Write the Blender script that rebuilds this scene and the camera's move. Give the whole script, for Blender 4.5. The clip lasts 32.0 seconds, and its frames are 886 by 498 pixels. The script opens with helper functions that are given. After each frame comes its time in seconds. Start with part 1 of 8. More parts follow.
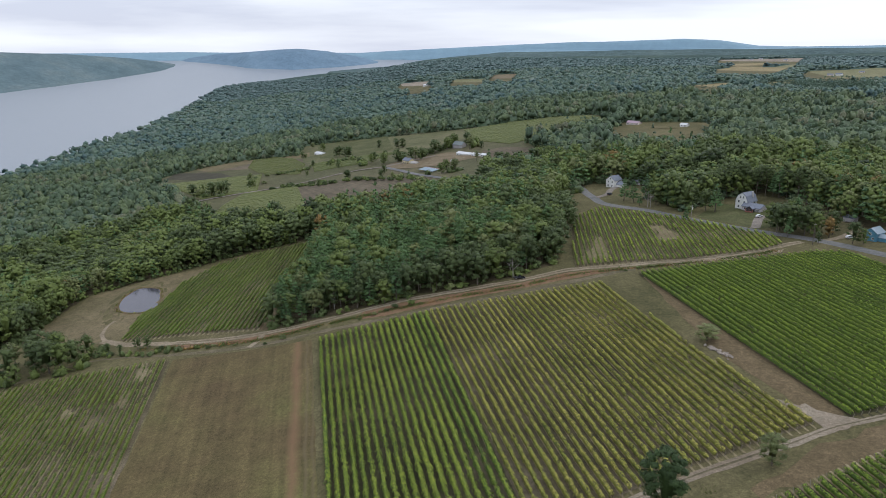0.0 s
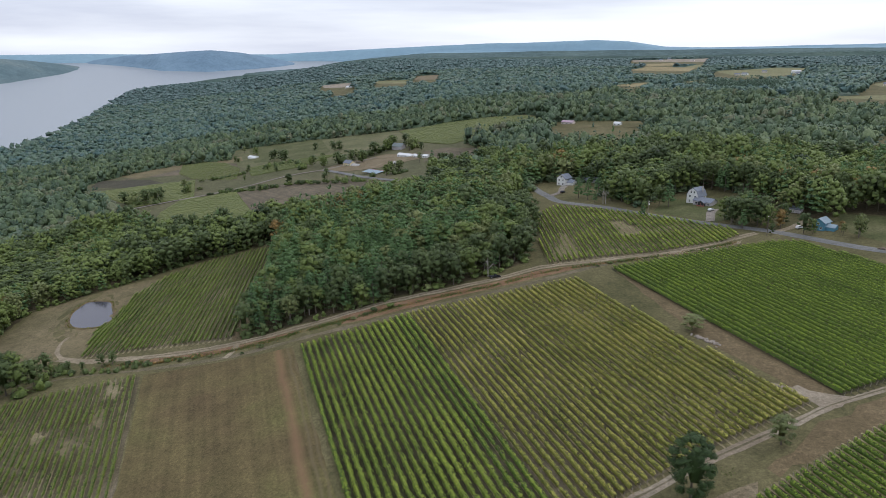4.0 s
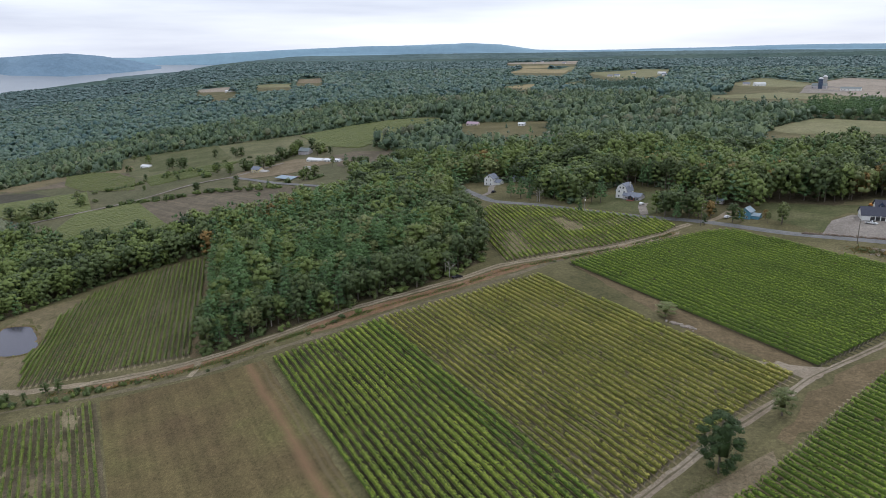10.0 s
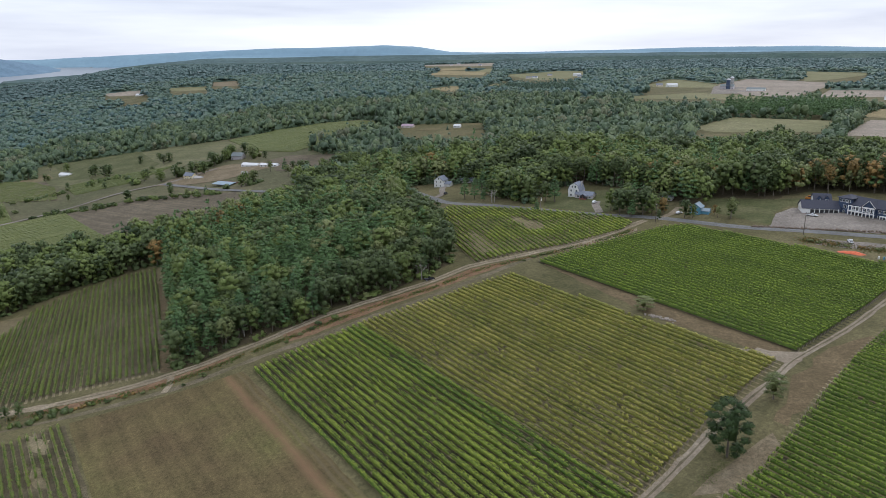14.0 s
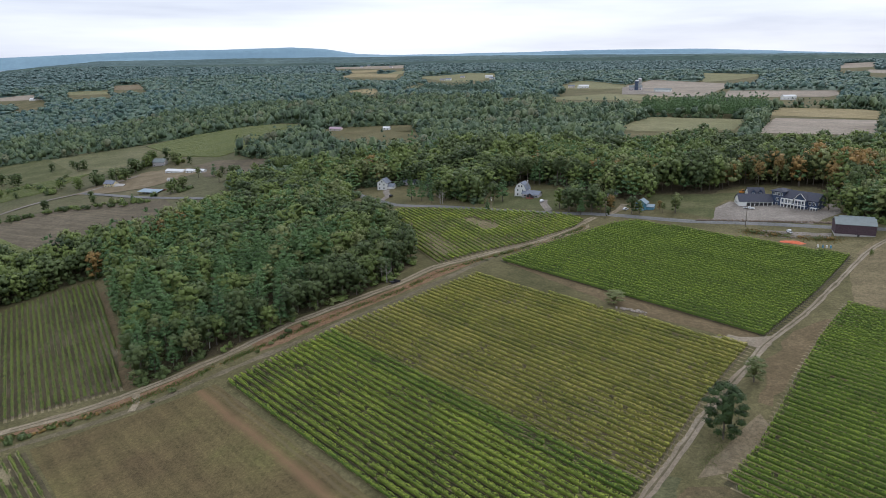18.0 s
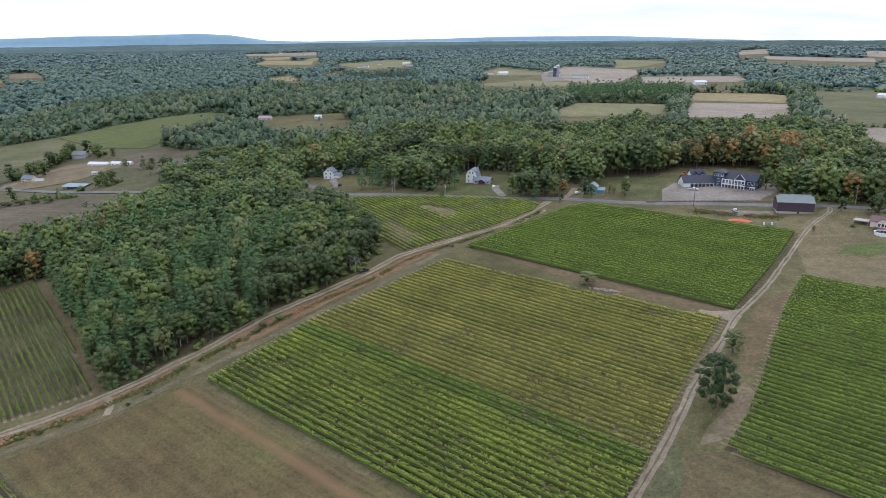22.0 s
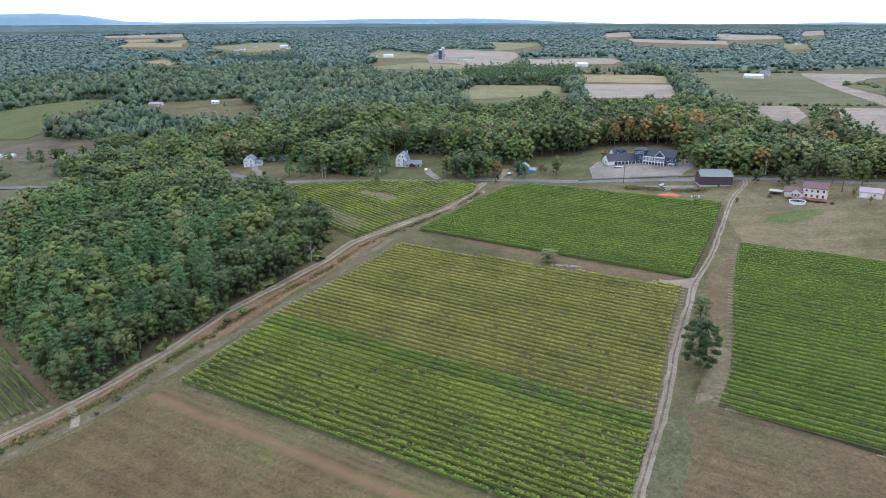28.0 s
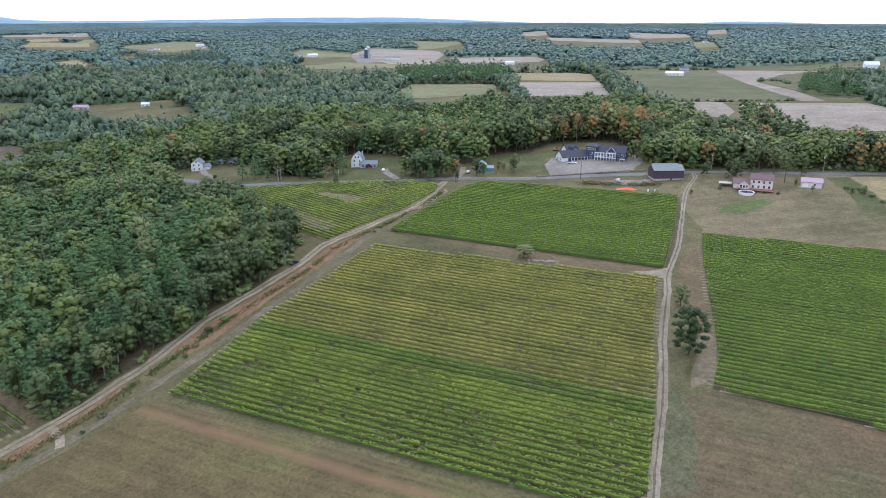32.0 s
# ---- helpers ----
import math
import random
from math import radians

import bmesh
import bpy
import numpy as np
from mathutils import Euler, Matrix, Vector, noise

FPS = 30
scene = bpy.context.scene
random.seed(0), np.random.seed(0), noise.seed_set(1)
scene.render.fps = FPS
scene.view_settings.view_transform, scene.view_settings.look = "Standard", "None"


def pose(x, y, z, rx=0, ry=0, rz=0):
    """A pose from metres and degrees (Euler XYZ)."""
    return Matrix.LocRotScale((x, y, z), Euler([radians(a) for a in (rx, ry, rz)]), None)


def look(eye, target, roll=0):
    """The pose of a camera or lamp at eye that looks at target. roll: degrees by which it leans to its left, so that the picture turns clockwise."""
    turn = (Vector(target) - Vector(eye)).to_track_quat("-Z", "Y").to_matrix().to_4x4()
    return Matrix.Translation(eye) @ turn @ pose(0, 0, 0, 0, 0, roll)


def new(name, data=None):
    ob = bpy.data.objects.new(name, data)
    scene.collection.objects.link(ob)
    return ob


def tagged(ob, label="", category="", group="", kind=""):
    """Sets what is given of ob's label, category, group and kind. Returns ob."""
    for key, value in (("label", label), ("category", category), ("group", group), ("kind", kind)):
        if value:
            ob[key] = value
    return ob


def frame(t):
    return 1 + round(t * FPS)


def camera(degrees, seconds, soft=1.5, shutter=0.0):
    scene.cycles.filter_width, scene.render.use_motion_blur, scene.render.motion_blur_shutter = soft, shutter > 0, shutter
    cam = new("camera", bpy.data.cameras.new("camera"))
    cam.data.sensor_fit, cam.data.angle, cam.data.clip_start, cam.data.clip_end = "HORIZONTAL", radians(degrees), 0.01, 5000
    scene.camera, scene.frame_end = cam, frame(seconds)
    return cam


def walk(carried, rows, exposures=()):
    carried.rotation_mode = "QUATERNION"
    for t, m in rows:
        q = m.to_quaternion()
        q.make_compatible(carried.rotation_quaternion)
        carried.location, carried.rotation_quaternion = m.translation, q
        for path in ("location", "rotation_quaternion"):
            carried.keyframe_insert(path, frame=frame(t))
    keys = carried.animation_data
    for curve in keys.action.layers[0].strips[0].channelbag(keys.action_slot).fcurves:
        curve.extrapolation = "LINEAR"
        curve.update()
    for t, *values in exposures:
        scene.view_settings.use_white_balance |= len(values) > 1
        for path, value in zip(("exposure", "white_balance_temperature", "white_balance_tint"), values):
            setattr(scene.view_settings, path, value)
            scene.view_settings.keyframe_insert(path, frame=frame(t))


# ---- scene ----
cam = camera(62.67, 32.0, soft=0.5)
PATH = [
    (0, (59.80, 9.70, 111.03), (35.41, 102.94, 84.35), -0.07),
    (1, (53.33, 7.82, 111.07), (31.55, 101.71, 84.43), -0.12),
    (2, (46.72, 6.14, 111.15), (27.62, 100.62, 84.54), -0.12),
    (3, (40.08, 4.77, 111.29), (23.76, 99.78, 84.71), -0.12),
    (6, (20.28, 1.58, 111.43), (12.04, 97.66, 84.98), -0.18),
    (7.5, (10.14, 0.61, 111.39), (6.12, 97.00, 85.07), -0.15),
    (9, (0.00, -0.00, 111.40), (0.08, 96.49, 85.12), -0.17),
    (10.5, (-10.27, -0.11, 111.73), (-5.89, 96.30, 85.52), -0.16),
    (12, (-20.62, 0.20, 111.92), (-11.98, 96.35, 85.82), -0.14),
    (14, (-34.00, 1.48, 112.01), (-19.67, 96.97, 86.01), -0.13),
    (17, (-53.82, 5.09, 111.82), (-30.57, 98.87, 86.04), -0.11),
    (18, (-60.35, 6.63, 111.87), (-34.02, 99.61, 86.14), -0.10),
    (19, (-66.83, 8.25, 111.97), (-37.64, 100.36, 86.21), 0.00),
    (20, (-73.33, 9.93, 112.04), (-41.35, 101.12, 86.29), -0.05),
    (20.5, (-76.55, 10.86, 112.06), (-43.21, 101.41, 85.80), -0.06),
    (21, (-79.73, 11.87, 112.07), (-45.15, 101.63, 84.75), -0.05),
    (22, (-86.14, 13.99, 112.08), (-48.89, 102.66, 84.71), -0.03),
    (23, (-92.51, 16.25, 112.07), (-52.54, 103.72, 84.64), 0.08),
    (23.5, (-95.64, 17.47, 112.08), (-54.49, 104.09, 83.74), 0.05),
    (24, (-98.69, 18.84, 112.15), (-56.45, 104.60, 82.80), 0.08),
    (25, (-104.59, 21.82, 112.29), (-59.89, 106.28, 82.82), 0.13),
    (28, (-121.84, 30.79, 112.65), (-69.91, 110.99, 83.13), 0.25),
    (29, (-127.54, 33.91, 112.89), (-73.36, 112.59, 83.31), 0.31),
    (30, (-133.22, 37.33, 113.14), (-76.77, 114.39, 83.54), 0.30),
    (31, (-138.80, 41.09, 113.25), (-80.20, 116.51, 83.63), 0.27),
    (32, (-144.36, 44.97, 113.15), (-83.63, 118.68, 83.54), 0.29),
]
walk(cam, [(t, look(eye, target, roll)) for t, eye, target, roll in PATH],
     [(0, -0.17, 6250, 12), (4, -0.15, 6250, 12), (12, -0.12, 6220, 12), (20, -0.11, 6200, 11.5), (21, 0.1, 6080, 13), (23, 0.15, 5950, 14), (24.2, 0.4, 5770, 14.5), (32, 0.42, 5680, 13.5)])

# ---- daylight: an overcast noon with thin streaks of cloud ----
SUN_AZ, SUN_EL = 60.0, 48.0        # degrees: bearing from +y to +x, height
world = bpy.data.worlds.new("overcast_sky")
scene.world = world
world.use_nodes = True
wn, wl = world.node_tree.nodes, world.node_tree.links
wn.clear()
w_out = wn.new("ShaderNodeOutputWorld")
w_bg = wn.new("ShaderNodeBackground")
w_sky = wn.new("ShaderNodeTexSky")
w_sky.sky_type, w_sky.sun_disc = 'NISHITA', False
w_sky.sun_elevation, w_sky.sun_rotation = radians(SUN_EL), radians(SUN_AZ)
w_tc, w_map = wn.new("ShaderNodeTexCoord"), wn.new("ShaderNodeMapping")
w_map.inputs["Scale"].default_value = (1.0, 1.6, 11.0)
w_map.inputs["Rotation"].default_value = (0.0, 0.03, 0.5)
w_noise = wn.new("ShaderNodeTexNoise")
w_noise.inputs["Scale"].default_value, w_noise.inputs["Detail"].default_value = 1.7, 7.0
w_noise.inputs["Roughness"].default_value = 0.52
w_ramp = wn.new("ShaderNodeValToRGB")
w_ramp.color_ramp.elements[0].position, w_ramp.color_ramp.elements[1].position = 0.36, 0.62
w_ramp.color_ramp.elements[0].color = (6.6, 7.0, 8.1, 1)
w_ramp.color_ramp.elements[1].color = (9.7, 10.1, 10.6, 1)
w_mix = wn.new("ShaderNodeMix")
w_mix.data_type = 'RGBA'
w_mix.inputs[0].default_value = 0.88
w_bg.inputs["Strength"].default_value = 0.1
wl.new(w_tc.outputs["Generated"], w_map.inputs["Vector"])
wl.new(w_map.outputs["Vector"], w_noise.inputs["Vector"])
wl.new(w_noise.outputs["Fac"], w_ramp.inputs["Fac"])
wl.new(w_sky.outputs["Color"], w_mix.inputs[6])
wl.new(w_ramp.outputs["Color"], w_mix.inputs[7])
# an overcast sky is brighter overhead than along the horizon
w_sep = wn.new("ShaderNodeSeparateXYZ")
w_up = wn.new("ShaderNodeMath")
w_up.operation = 'MULTIPLY_ADD'
w_up.inputs[1].default_value, w_up.inputs[2].default_value = 0.26, 1.22
w_up.use_clamp = False
w_mul = wn.new("ShaderNodeVectorMath")
w_mul.operation = 'SCALE'
wl.new(w_tc.outputs["Generated"], w_sep.inputs["Vector"])
wl.new(w_sep.outputs["Z"], w_up.inputs[0])
wl.new(w_mix.outputs[2], w_mul.inputs[0])
wl.new(w_up.outputs[0], w_mul.inputs["Scale"])
wl.new(w_mul.outputs[0], w_bg.inputs["Color"])
wl.new(w_bg.outputs["Background"], w_out.inputs["Surface"])

sun = new("sun", bpy.data.lights.new("sun", 'SUN'))
sun.data.energy, sun.data.angle, sun.data.color = 0.9, radians(20), (1.0, 0.95, 0.88)
sun_dir = Vector((math.sin(radians(SUN_AZ)) * math.cos(radians(SUN_EL)), math.cos(radians(SUN_AZ)) * math.cos(radians(SUN_EL)), math.sin(radians(SUN_EL))))
sun.matrix_world = look(sun_dir * 900, (0, 0, 0))

# ---- materials ----
def nodes_of(name):
    m = bpy.data.materials.new(name)
    m.use_nodes = True
    n, l = m.node_tree.nodes, m.node_tree.links
    return m, n, l, n["Principled BSDF"]


def noise_node(n, l, scale, detail=4.0, vec=None, rough=0.55):
    t = n.new("ShaderNodeTexNoise")
    t.inputs["Scale"].default_value, t.inputs["Detail"].default_value = scale, detail
    t.inputs["Roughness"].default_value = rough
    if vec is not None:
        l.new(vec, t.inputs["Vector"])
    return t.outputs["Fac"]


def ramp_node(n, l, fac, stops):
    r = n.new("ShaderNodeValToRGB")
    el = r.color_ramp.elements
    while len(el) < len(stops):
        el.new(0.5)
    for e, (pos, col) in zip(el, stops):
        e.position, e.color = pos, (*col, 1)
    l.new(fac, r.inputs["Fac"])
    return r.outputs["Color"]


def mix_node(n, l, fac, a, b, mode='MIX'):
    m = n.new("ShaderNodeMix")
    m.data_type, m.blend_type = 'RGBA', mode
    for v, k in ((fac, 0), (a, 6), (b, 7)):
        if isinstance(v, (int, float)):
            m.inputs[k].default_value = v
        elif isinstance(v, tuple):
            m.inputs[k].default_value = (*v, 1)
        else:
            l.new(v, m.inputs[k])
    return m.outputs[2]


def math_node(n, l, op, a, b=0.0):
    m = n.new("ShaderNodeMath")
    m.operation = op
    for v, k in ((a, 0), (b, 1)):
        if isinstance(v, (int, float)):
            m.inputs[k].default_value = v
        else:
            l.new(v, m.inputs[k])
    return m.outputs[0]


def where(n):
    return n.new("ShaderNodeNewGeometry").outputs["Position"]


def stretched(n, l, turn_deg, sx, sy):
    """Ground coordinates turned to a bearing and stretched, for mowing and tillage lines."""
    mp = n.new("ShaderNodeMapping")
    mp.vector_type = 'TEXTURE'
    mp.inputs["Rotation"].default_value = (0, 0, radians(-turn_deg))
    mp.inputs["Scale"].default_value = (1 / sx, 1 / sy, 100.0)
    l.new(where(n), mp.inputs["Vector"])
    return mp.outputs["Vector"]


def soil(name, cols, big=0.02, fine=0.9, lines=None, rough=0.95, bump=0.25, worn=(), mottle=1.0):
    """Ground: three colours in broad patches, finer mottling, and faint lines along a bearing."""
    m, n, l, b = nodes_of(name)
    pos = where(n)
    broad = noise_node(n, l, big, 5.0, pos, 0.6)
    base = ramp_node(n, l, broad, [(0.30, cols[0]), (0.5, cols[1]), (0.70, cols[2])])
    grain = noise_node(n, l, fine, 6.0, pos, 0.7)
    mott = ramp_node(n, l, grain, [(0.28, (0.55, 0.56, 0.54)), (0.72, (1.45, 1.44, 1.42))])
    col = mix_node(n, l, 0.8 * mottle, base, mott, 'MULTIPLY')
    patches = noise_node(n, l, big * 6, 4.0, pos, 0.65)
    col = mix_node(n, l, 0.6 * mottle, col, ramp_node(n, l, patches, [(0.35, (0.78, 0.80, 0.78)), (0.65, (1.22, 1.20, 1.20))]), 'MULTIPLY')
    if lines:
        ln = noise_node(n, l, 1.0, 3.0, stretched(n, l, lines[0], lines[1], 0.012), 0.5)
        stripe = ramp_node(n, l, ln, [(0.35, (0.74, 0.75, 0.74)), (0.65, (1.26, 1.24, 1.2))])
        col = mix_node(n, l, lines[2], col, stripe, 'MULTIPLY')
    tufts = noise_node(n, l, fine * 3.2, 3.0, pos, 0.8)
    col = mix_node(n, l, 0.75 * mottle, col, ramp_node(n, l, tufts, [(0.34, (0.62, 0.64, 0.60)), (0.66, (1.34, 1.32, 1.28))]), 'MULTIPLY')
    # worn bands: a line's bearing and offset, half width, colour
    for bearing, offset, half, tone in worn:
        dot = n.new("ShaderNodeVectorMath")
        dot.operation = 'DOT_PRODUCT'
        dot.inputs[1].default_value = (math.cos(radians(bearing)), -math.sin(radians(bearing)), 0)
        l.new(pos, dot.inputs[0])
        drift = math_node(n, l, 'MULTIPLY', math_node(n, l, 'SUBTRACT', noise_node(n, l, 0.05, 2.0, pos), 0.5), 3.0)
        away = math_node(n, l, 'ABSOLUTE', math_node(n, l, 'ADD', math_node(n, l, 'SUBTRACT', dot.outputs["Value"], offset), drift))
        frayed = math_node(n, l, 'ADD', away, math_node(n, l, 'MULTIPLY', math_node(n, l, 'SUBTRACT', grain, 0.5), half * 3.0))
        band = ramp_node(n, l, math_node(n, l, 'DIVIDE', frayed, half * 2), [(0.05, (0.6, 0.6, 0.6)), (0.95, (0.0, 0.0, 0.0))])
        col = mix_node(n, l, band, col, tone)
    l.new(col, b.inputs["Base Color"])
    b.inputs["Roughness"].default_value = rough
    b.inputs["Specular IOR Level"].default_value = 0.15
    bp = n.new("ShaderNodeBump")
    bp.inputs["Strength"].default_value, bp.inputs["Distance"].default_value = bump, 0.25
    l.new(grain, bp.inputs["Height"])
    l.new(bp.outputs["Normal"], b.inputs["Normal"])
    return m


def leaf(name, dark, light, tip=None, big=0.05, fine=1.6, gain=1.5, each=0.40, spots=0.85, patchy=0.45):
    """Foliage: hue shifts from plant to plant, from clump to clump, along broad patches, and leaf by leaf."""
    m, n, l, b = nodes_of(name)
    oi = n.new("ShaderNodeObjectInfo").outputs["Random"]
    isl = n.new("ShaderNodeNewGeometry").outputs["Random Per Island"]
    pos = where(n)
    broad = noise_node(n, l, big, 3.0, pos, 0.6)
    leaves = noise_node(n, l, fine, 3.0, pos, 0.7)
    own = n.new("ShaderNodeAttribute")
    own.attribute_name = "tint"
    oi = math_node(n, l, 'ADD', math_node(n, l, 'MULTIPLY', oi, 0.30), math_node(n, l, 'MULTIPLY', own.outputs["Fac"], 0.45))
    f = math_node(n, l, 'ADD', oi, math_node(n, l, 'MULTIPLY', isl, each))
    f = math_node(n, l, 'ADD', f, math_node(n, l, 'MULTIPLY', broad, patchy))
    dark, light = (dark[0] * gain, dark[1] * gain, dark[2] * gain), (light[0] * gain, light[1] * gain, light[2] * gain)
    stops = [(0.22, dark), (0.85, light)] + ([(1.0, tuple(v * gain for v in tip))] if tip else [])
    col = ramp_node(n, l, f, stops)
    spot = ramp_node(n, l, leaves, [(0.30, (0.48, 0.50, 0.48)), (0.70, (1.5, 1.48, 1.42))])
    l.new(mix_node(n, l, spots, col, spot, 'MULTIPLY'), b.inputs["Base Color"])
    b.inputs["Roughness"].default_value = 0.6
    b.inputs["Specular IOR Level"].default_value = 0.25
    bp = n.new("ShaderNodeBump")
    bp.inputs["Strength"].default_value, bp.inputs["Distance"].default_value = 0.6, 0.5 / fine
    l.new(leaves, bp.inputs["Height"])
    l.new(bp.outputs["Normal"], b.inputs["Normal"])
    return m


def plain(name, col, rough=0.6, metal=0.0, var=0.15, scale=1.5):
    """Paint, roofing or timber: one colour with weathering at two scales."""
    m, n, l, b = nodes_of(name)
    pos = where(n)
    a = noise_node(n, l, scale, 5.0, pos, 0.6)
    c = noise_node(n, l, scale * 9, 3.0, pos, 0.6)
    f = math_node(n, l, 'ADD', math_node(n, l, 'MULTIPLY', a, 0.6), math_node(n, l, 'MULTIPLY', c, 0.4))
    lo, hi = tuple(v * (1 - var) for v in col), tuple(min(v * (1 + var), 0.95) for v in col)
    l.new(ramp_node(n, l, f, [(0.32, lo), (0.68, hi)]), b.inputs["Base Color"])
    b.inputs["Roughness"].default_value, b.inputs["Metallic"].default_value = rough, metal
    return m


ROW_BEARING = -25.0
M_GRASS = soil("dry_meadow", [(0.080, 0.076, 0.035), (0.115, 0.103, 0.052), (0.155, 0.134, 0.074)], 0.025, 0.8)
M_FOREST_FLOOR = soil("forest_floor", [(0.055, 0.050, 0.028), (0.080, 0.066, 0.040), (0.110, 0.086, 0.054)], 0.05, 0.6)
M_BROWN = soil("mown_brown_field", [(0.100, 0.074, 0.040), (0.120, 0.097, 0.047), (0.122, 0.118, 0.046)], 0.022, 0.9, (ROW_BEARING, 0.45, 0.45),
               worn=[(-24.6, 46.4, 1.4, (0.225, 0.135, 0.078)), (-24.6, 50.6, 0.45, (0.140, 0.112, 0.066)), (-24.6, 53.0, 0.4, (0.140, 0.112, 0.066))])
M_SOUTH = soil("reddish_mown_field", [(0.122, 0.086, 0.052), (0.116, 0.092, 0.054), (0.100, 0.094, 0.048)], 0.03, 0.9, (ROW_BEARING, 0.5, 0.5))
M_TRODDEN = soil("trodden_grass", [(0.105, 0.092, 0.056), (0.135, 0.115, 0.076), (0.18, 0.15, 0.11)], 0.06, 0.9)
M_TILLED = soil("tilled_field", [(0.100, 0.084, 0.060), (0.120, 0.100, 0.073), (0.142, 0.118, 0.088)], 0.01, 0.5, (-40, 0.3, 0.6))
# alley grass darkened: shade between dense rows is put into its colour
M_VINEFLOOR = soil("shaded_vineyard_grass", [(0.046, 0.046, 0.024), (0.066, 0.060, 0.035), (0.105, 0.090, 0.060)], 0.03, 0.8, (ROW_BEARING, 0.38, 0.5))
M_VINEDRY = soil("dry_vineyard_ground", [(0.070, 0.062, 0.036), (0.112, 0.094, 0.060), (0.182, 0.150, 0.110)], 0.03, 0.8, (ROW_BEARING, 0.38, 0.5))
M_STRIP = soil("bare_soil_strip", [(0.15, 0.12, 0.071), (0.21, 0.175, 0.109), (0.29, 0.245, 0.160)], 0.05, 1.2)
M_DIRT = soil("pale_gravel_track", [(0.185, 0.148, 0.112), (0.235, 0.195, 0.152), (0.29, 0.248, 0.198)], 0.06, 1.5)
M_DIRT2 = soil("rutted_earth_track", [(0.185, 0.150, 0.106), (0.245, 0.202, 0.147), (0.305, 0.255, 0.193)], 0.08, 1.2)
M_RED = soil("red_clay_bank", [(0.14, 0.090, 0.056), (0.19, 0.116, 0.072), (0.225, 0.150, 0.098)], 0.07, 0.9)
M_WORN = soil("worn_field_strip", [(0.105, 0.082, 0.046), (0.135, 0.102, 0.060), (0.165, 0.125, 0.075)], 0.07, 0.9)
M_EARTH = soil("trodden_pink_earth", [(0.135, 0.108, 0.070), (0.175, 0.140, 0.093), (0.215, 0.175, 0.123)], 0.09, 0.9)
M_ASPHALT = soil("worn_asphalt", [(0.13, 0.13, 0.135), (0.16, 0.16, 0.165), (0.19, 0.19, 0.19)], 0.05, 2.0, None, 0.85, 0.1)
M_GRAVEL = soil("gravel_yard", [(0.17, 0.15, 0.135), (0.215, 0.19, 0.172), (0.26, 0.235, 0.215)], 0.05, 1.2)
M_DARKSOIL = soil("dark_tilled_soil", [(0.050, 0.048, 0.036), (0.060, 0.056, 0.042), (0.078, 0.072, 0.052)], 0.02, 0.5, (62, 0.3, 0.5))
M_LAWN = soil("green_lawn", [(0.065, 0.076, 0.030), (0.088, 0.094, 0.042), (0.120, 0.116, 0.060)], 0.05, 0.9)
M_FRESH = soil("fresh_green_grass", [(0.080, 0.110, 0.034), (0.098, 0.120, 0.044), (0.140, 0.132, 0.068)], 0.06, 0.9)
M_TAN = soil("harvested_tan_field", [(0.225, 0.19, 0.158), (0.265, 0.225, 0.19), (0.30, 0.26, 0.222)], 0.008, 0.4, (-55, 0.12, 0.25))
M_TANGRASS = soil("dry_tan_grass", [(0.105, 0.095, 0.049), (0.155, 0.128, 0.076), (0.180, 0.146, 0.090)], 0.03, 0.8, (-62, 0.2, 0.35))
M_OLIVE = soil("olive_farm_grass", [(0.078, 0.082, 0.042), (0.100, 0.098, 0.054), (0.130, 0.115, 0.070)], 0.012, 0.4)
M_PALE = soil("pale_hay_field", [(0.150, 0.150, 0.078), (0.180, 0.174, 0.094), (0.215, 0.198, 0.118)], 0.01, 0.4)
M_WHEAT = soil("golden_stubble_field", [(0.22, 0.178, 0.095), (0.25, 0.205, 0.115), (0.285, 0.235, 0.14)], 0.01, 0.4)
M_HAYGREEN = soil("mown_green_field", [(0.092, 0.098, 0.048), (0.118, 0.118, 0.062), (0.145, 0.138, 0.080)], 0.01, 0.4, (-50, 0.15, 0.3))
M_YELLOW = soil("yellowing_vine_field", [(0.118, 0.118, 0.044), (0.140, 0.134, 0.052), (0.158, 0.142, 0.066)], 0.02, 0.5, (62, 0.4, 0.4))

# vine leaves in two tones: shaded sides darker, shoots brightened as if lit from above
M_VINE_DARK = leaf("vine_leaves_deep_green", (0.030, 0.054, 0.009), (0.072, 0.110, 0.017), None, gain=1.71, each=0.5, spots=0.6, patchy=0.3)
M_LIT_SHOOT_DARK = leaf("lit_vine_shoots_green", (0.066, 0.100, 0.013), (0.124, 0.158, 0.021), (0.175, 0.20, 0.030), gain=2.1, each=0.5, spots=0.4, patchy=0.3)
M_LIT_SHOOT_LITE = leaf("lit_vine_shoots_yellow", (0.120, 0.136, 0.024), (0.194, 0.190, 0.037), (0.260, 0.225, 0.062), gain=1.88, each=0.5, spots=0.4, patchy=0.4)
M_LIT_SHOOT_DEEP = leaf("lit_vine_shoots_deep_green", (0.058, 0.094, 0.011), (0.112, 0.152, 0.016), None, gain=2.15, each=0.35, spots=0.4, patchy=0.3)
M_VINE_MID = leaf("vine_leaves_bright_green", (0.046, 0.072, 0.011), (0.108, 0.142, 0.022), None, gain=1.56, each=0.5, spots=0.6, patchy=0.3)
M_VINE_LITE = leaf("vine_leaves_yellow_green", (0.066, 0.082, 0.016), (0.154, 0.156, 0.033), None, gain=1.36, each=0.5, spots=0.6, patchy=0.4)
M_LIT_SHOOT_DULL = leaf("lit_vine_shoots_dull", (0.062, 0.084, 0.020), (0.112, 0.132, 0.032), None, gain=1.6, each=0.5, spots=0.4, patchy=0.4)
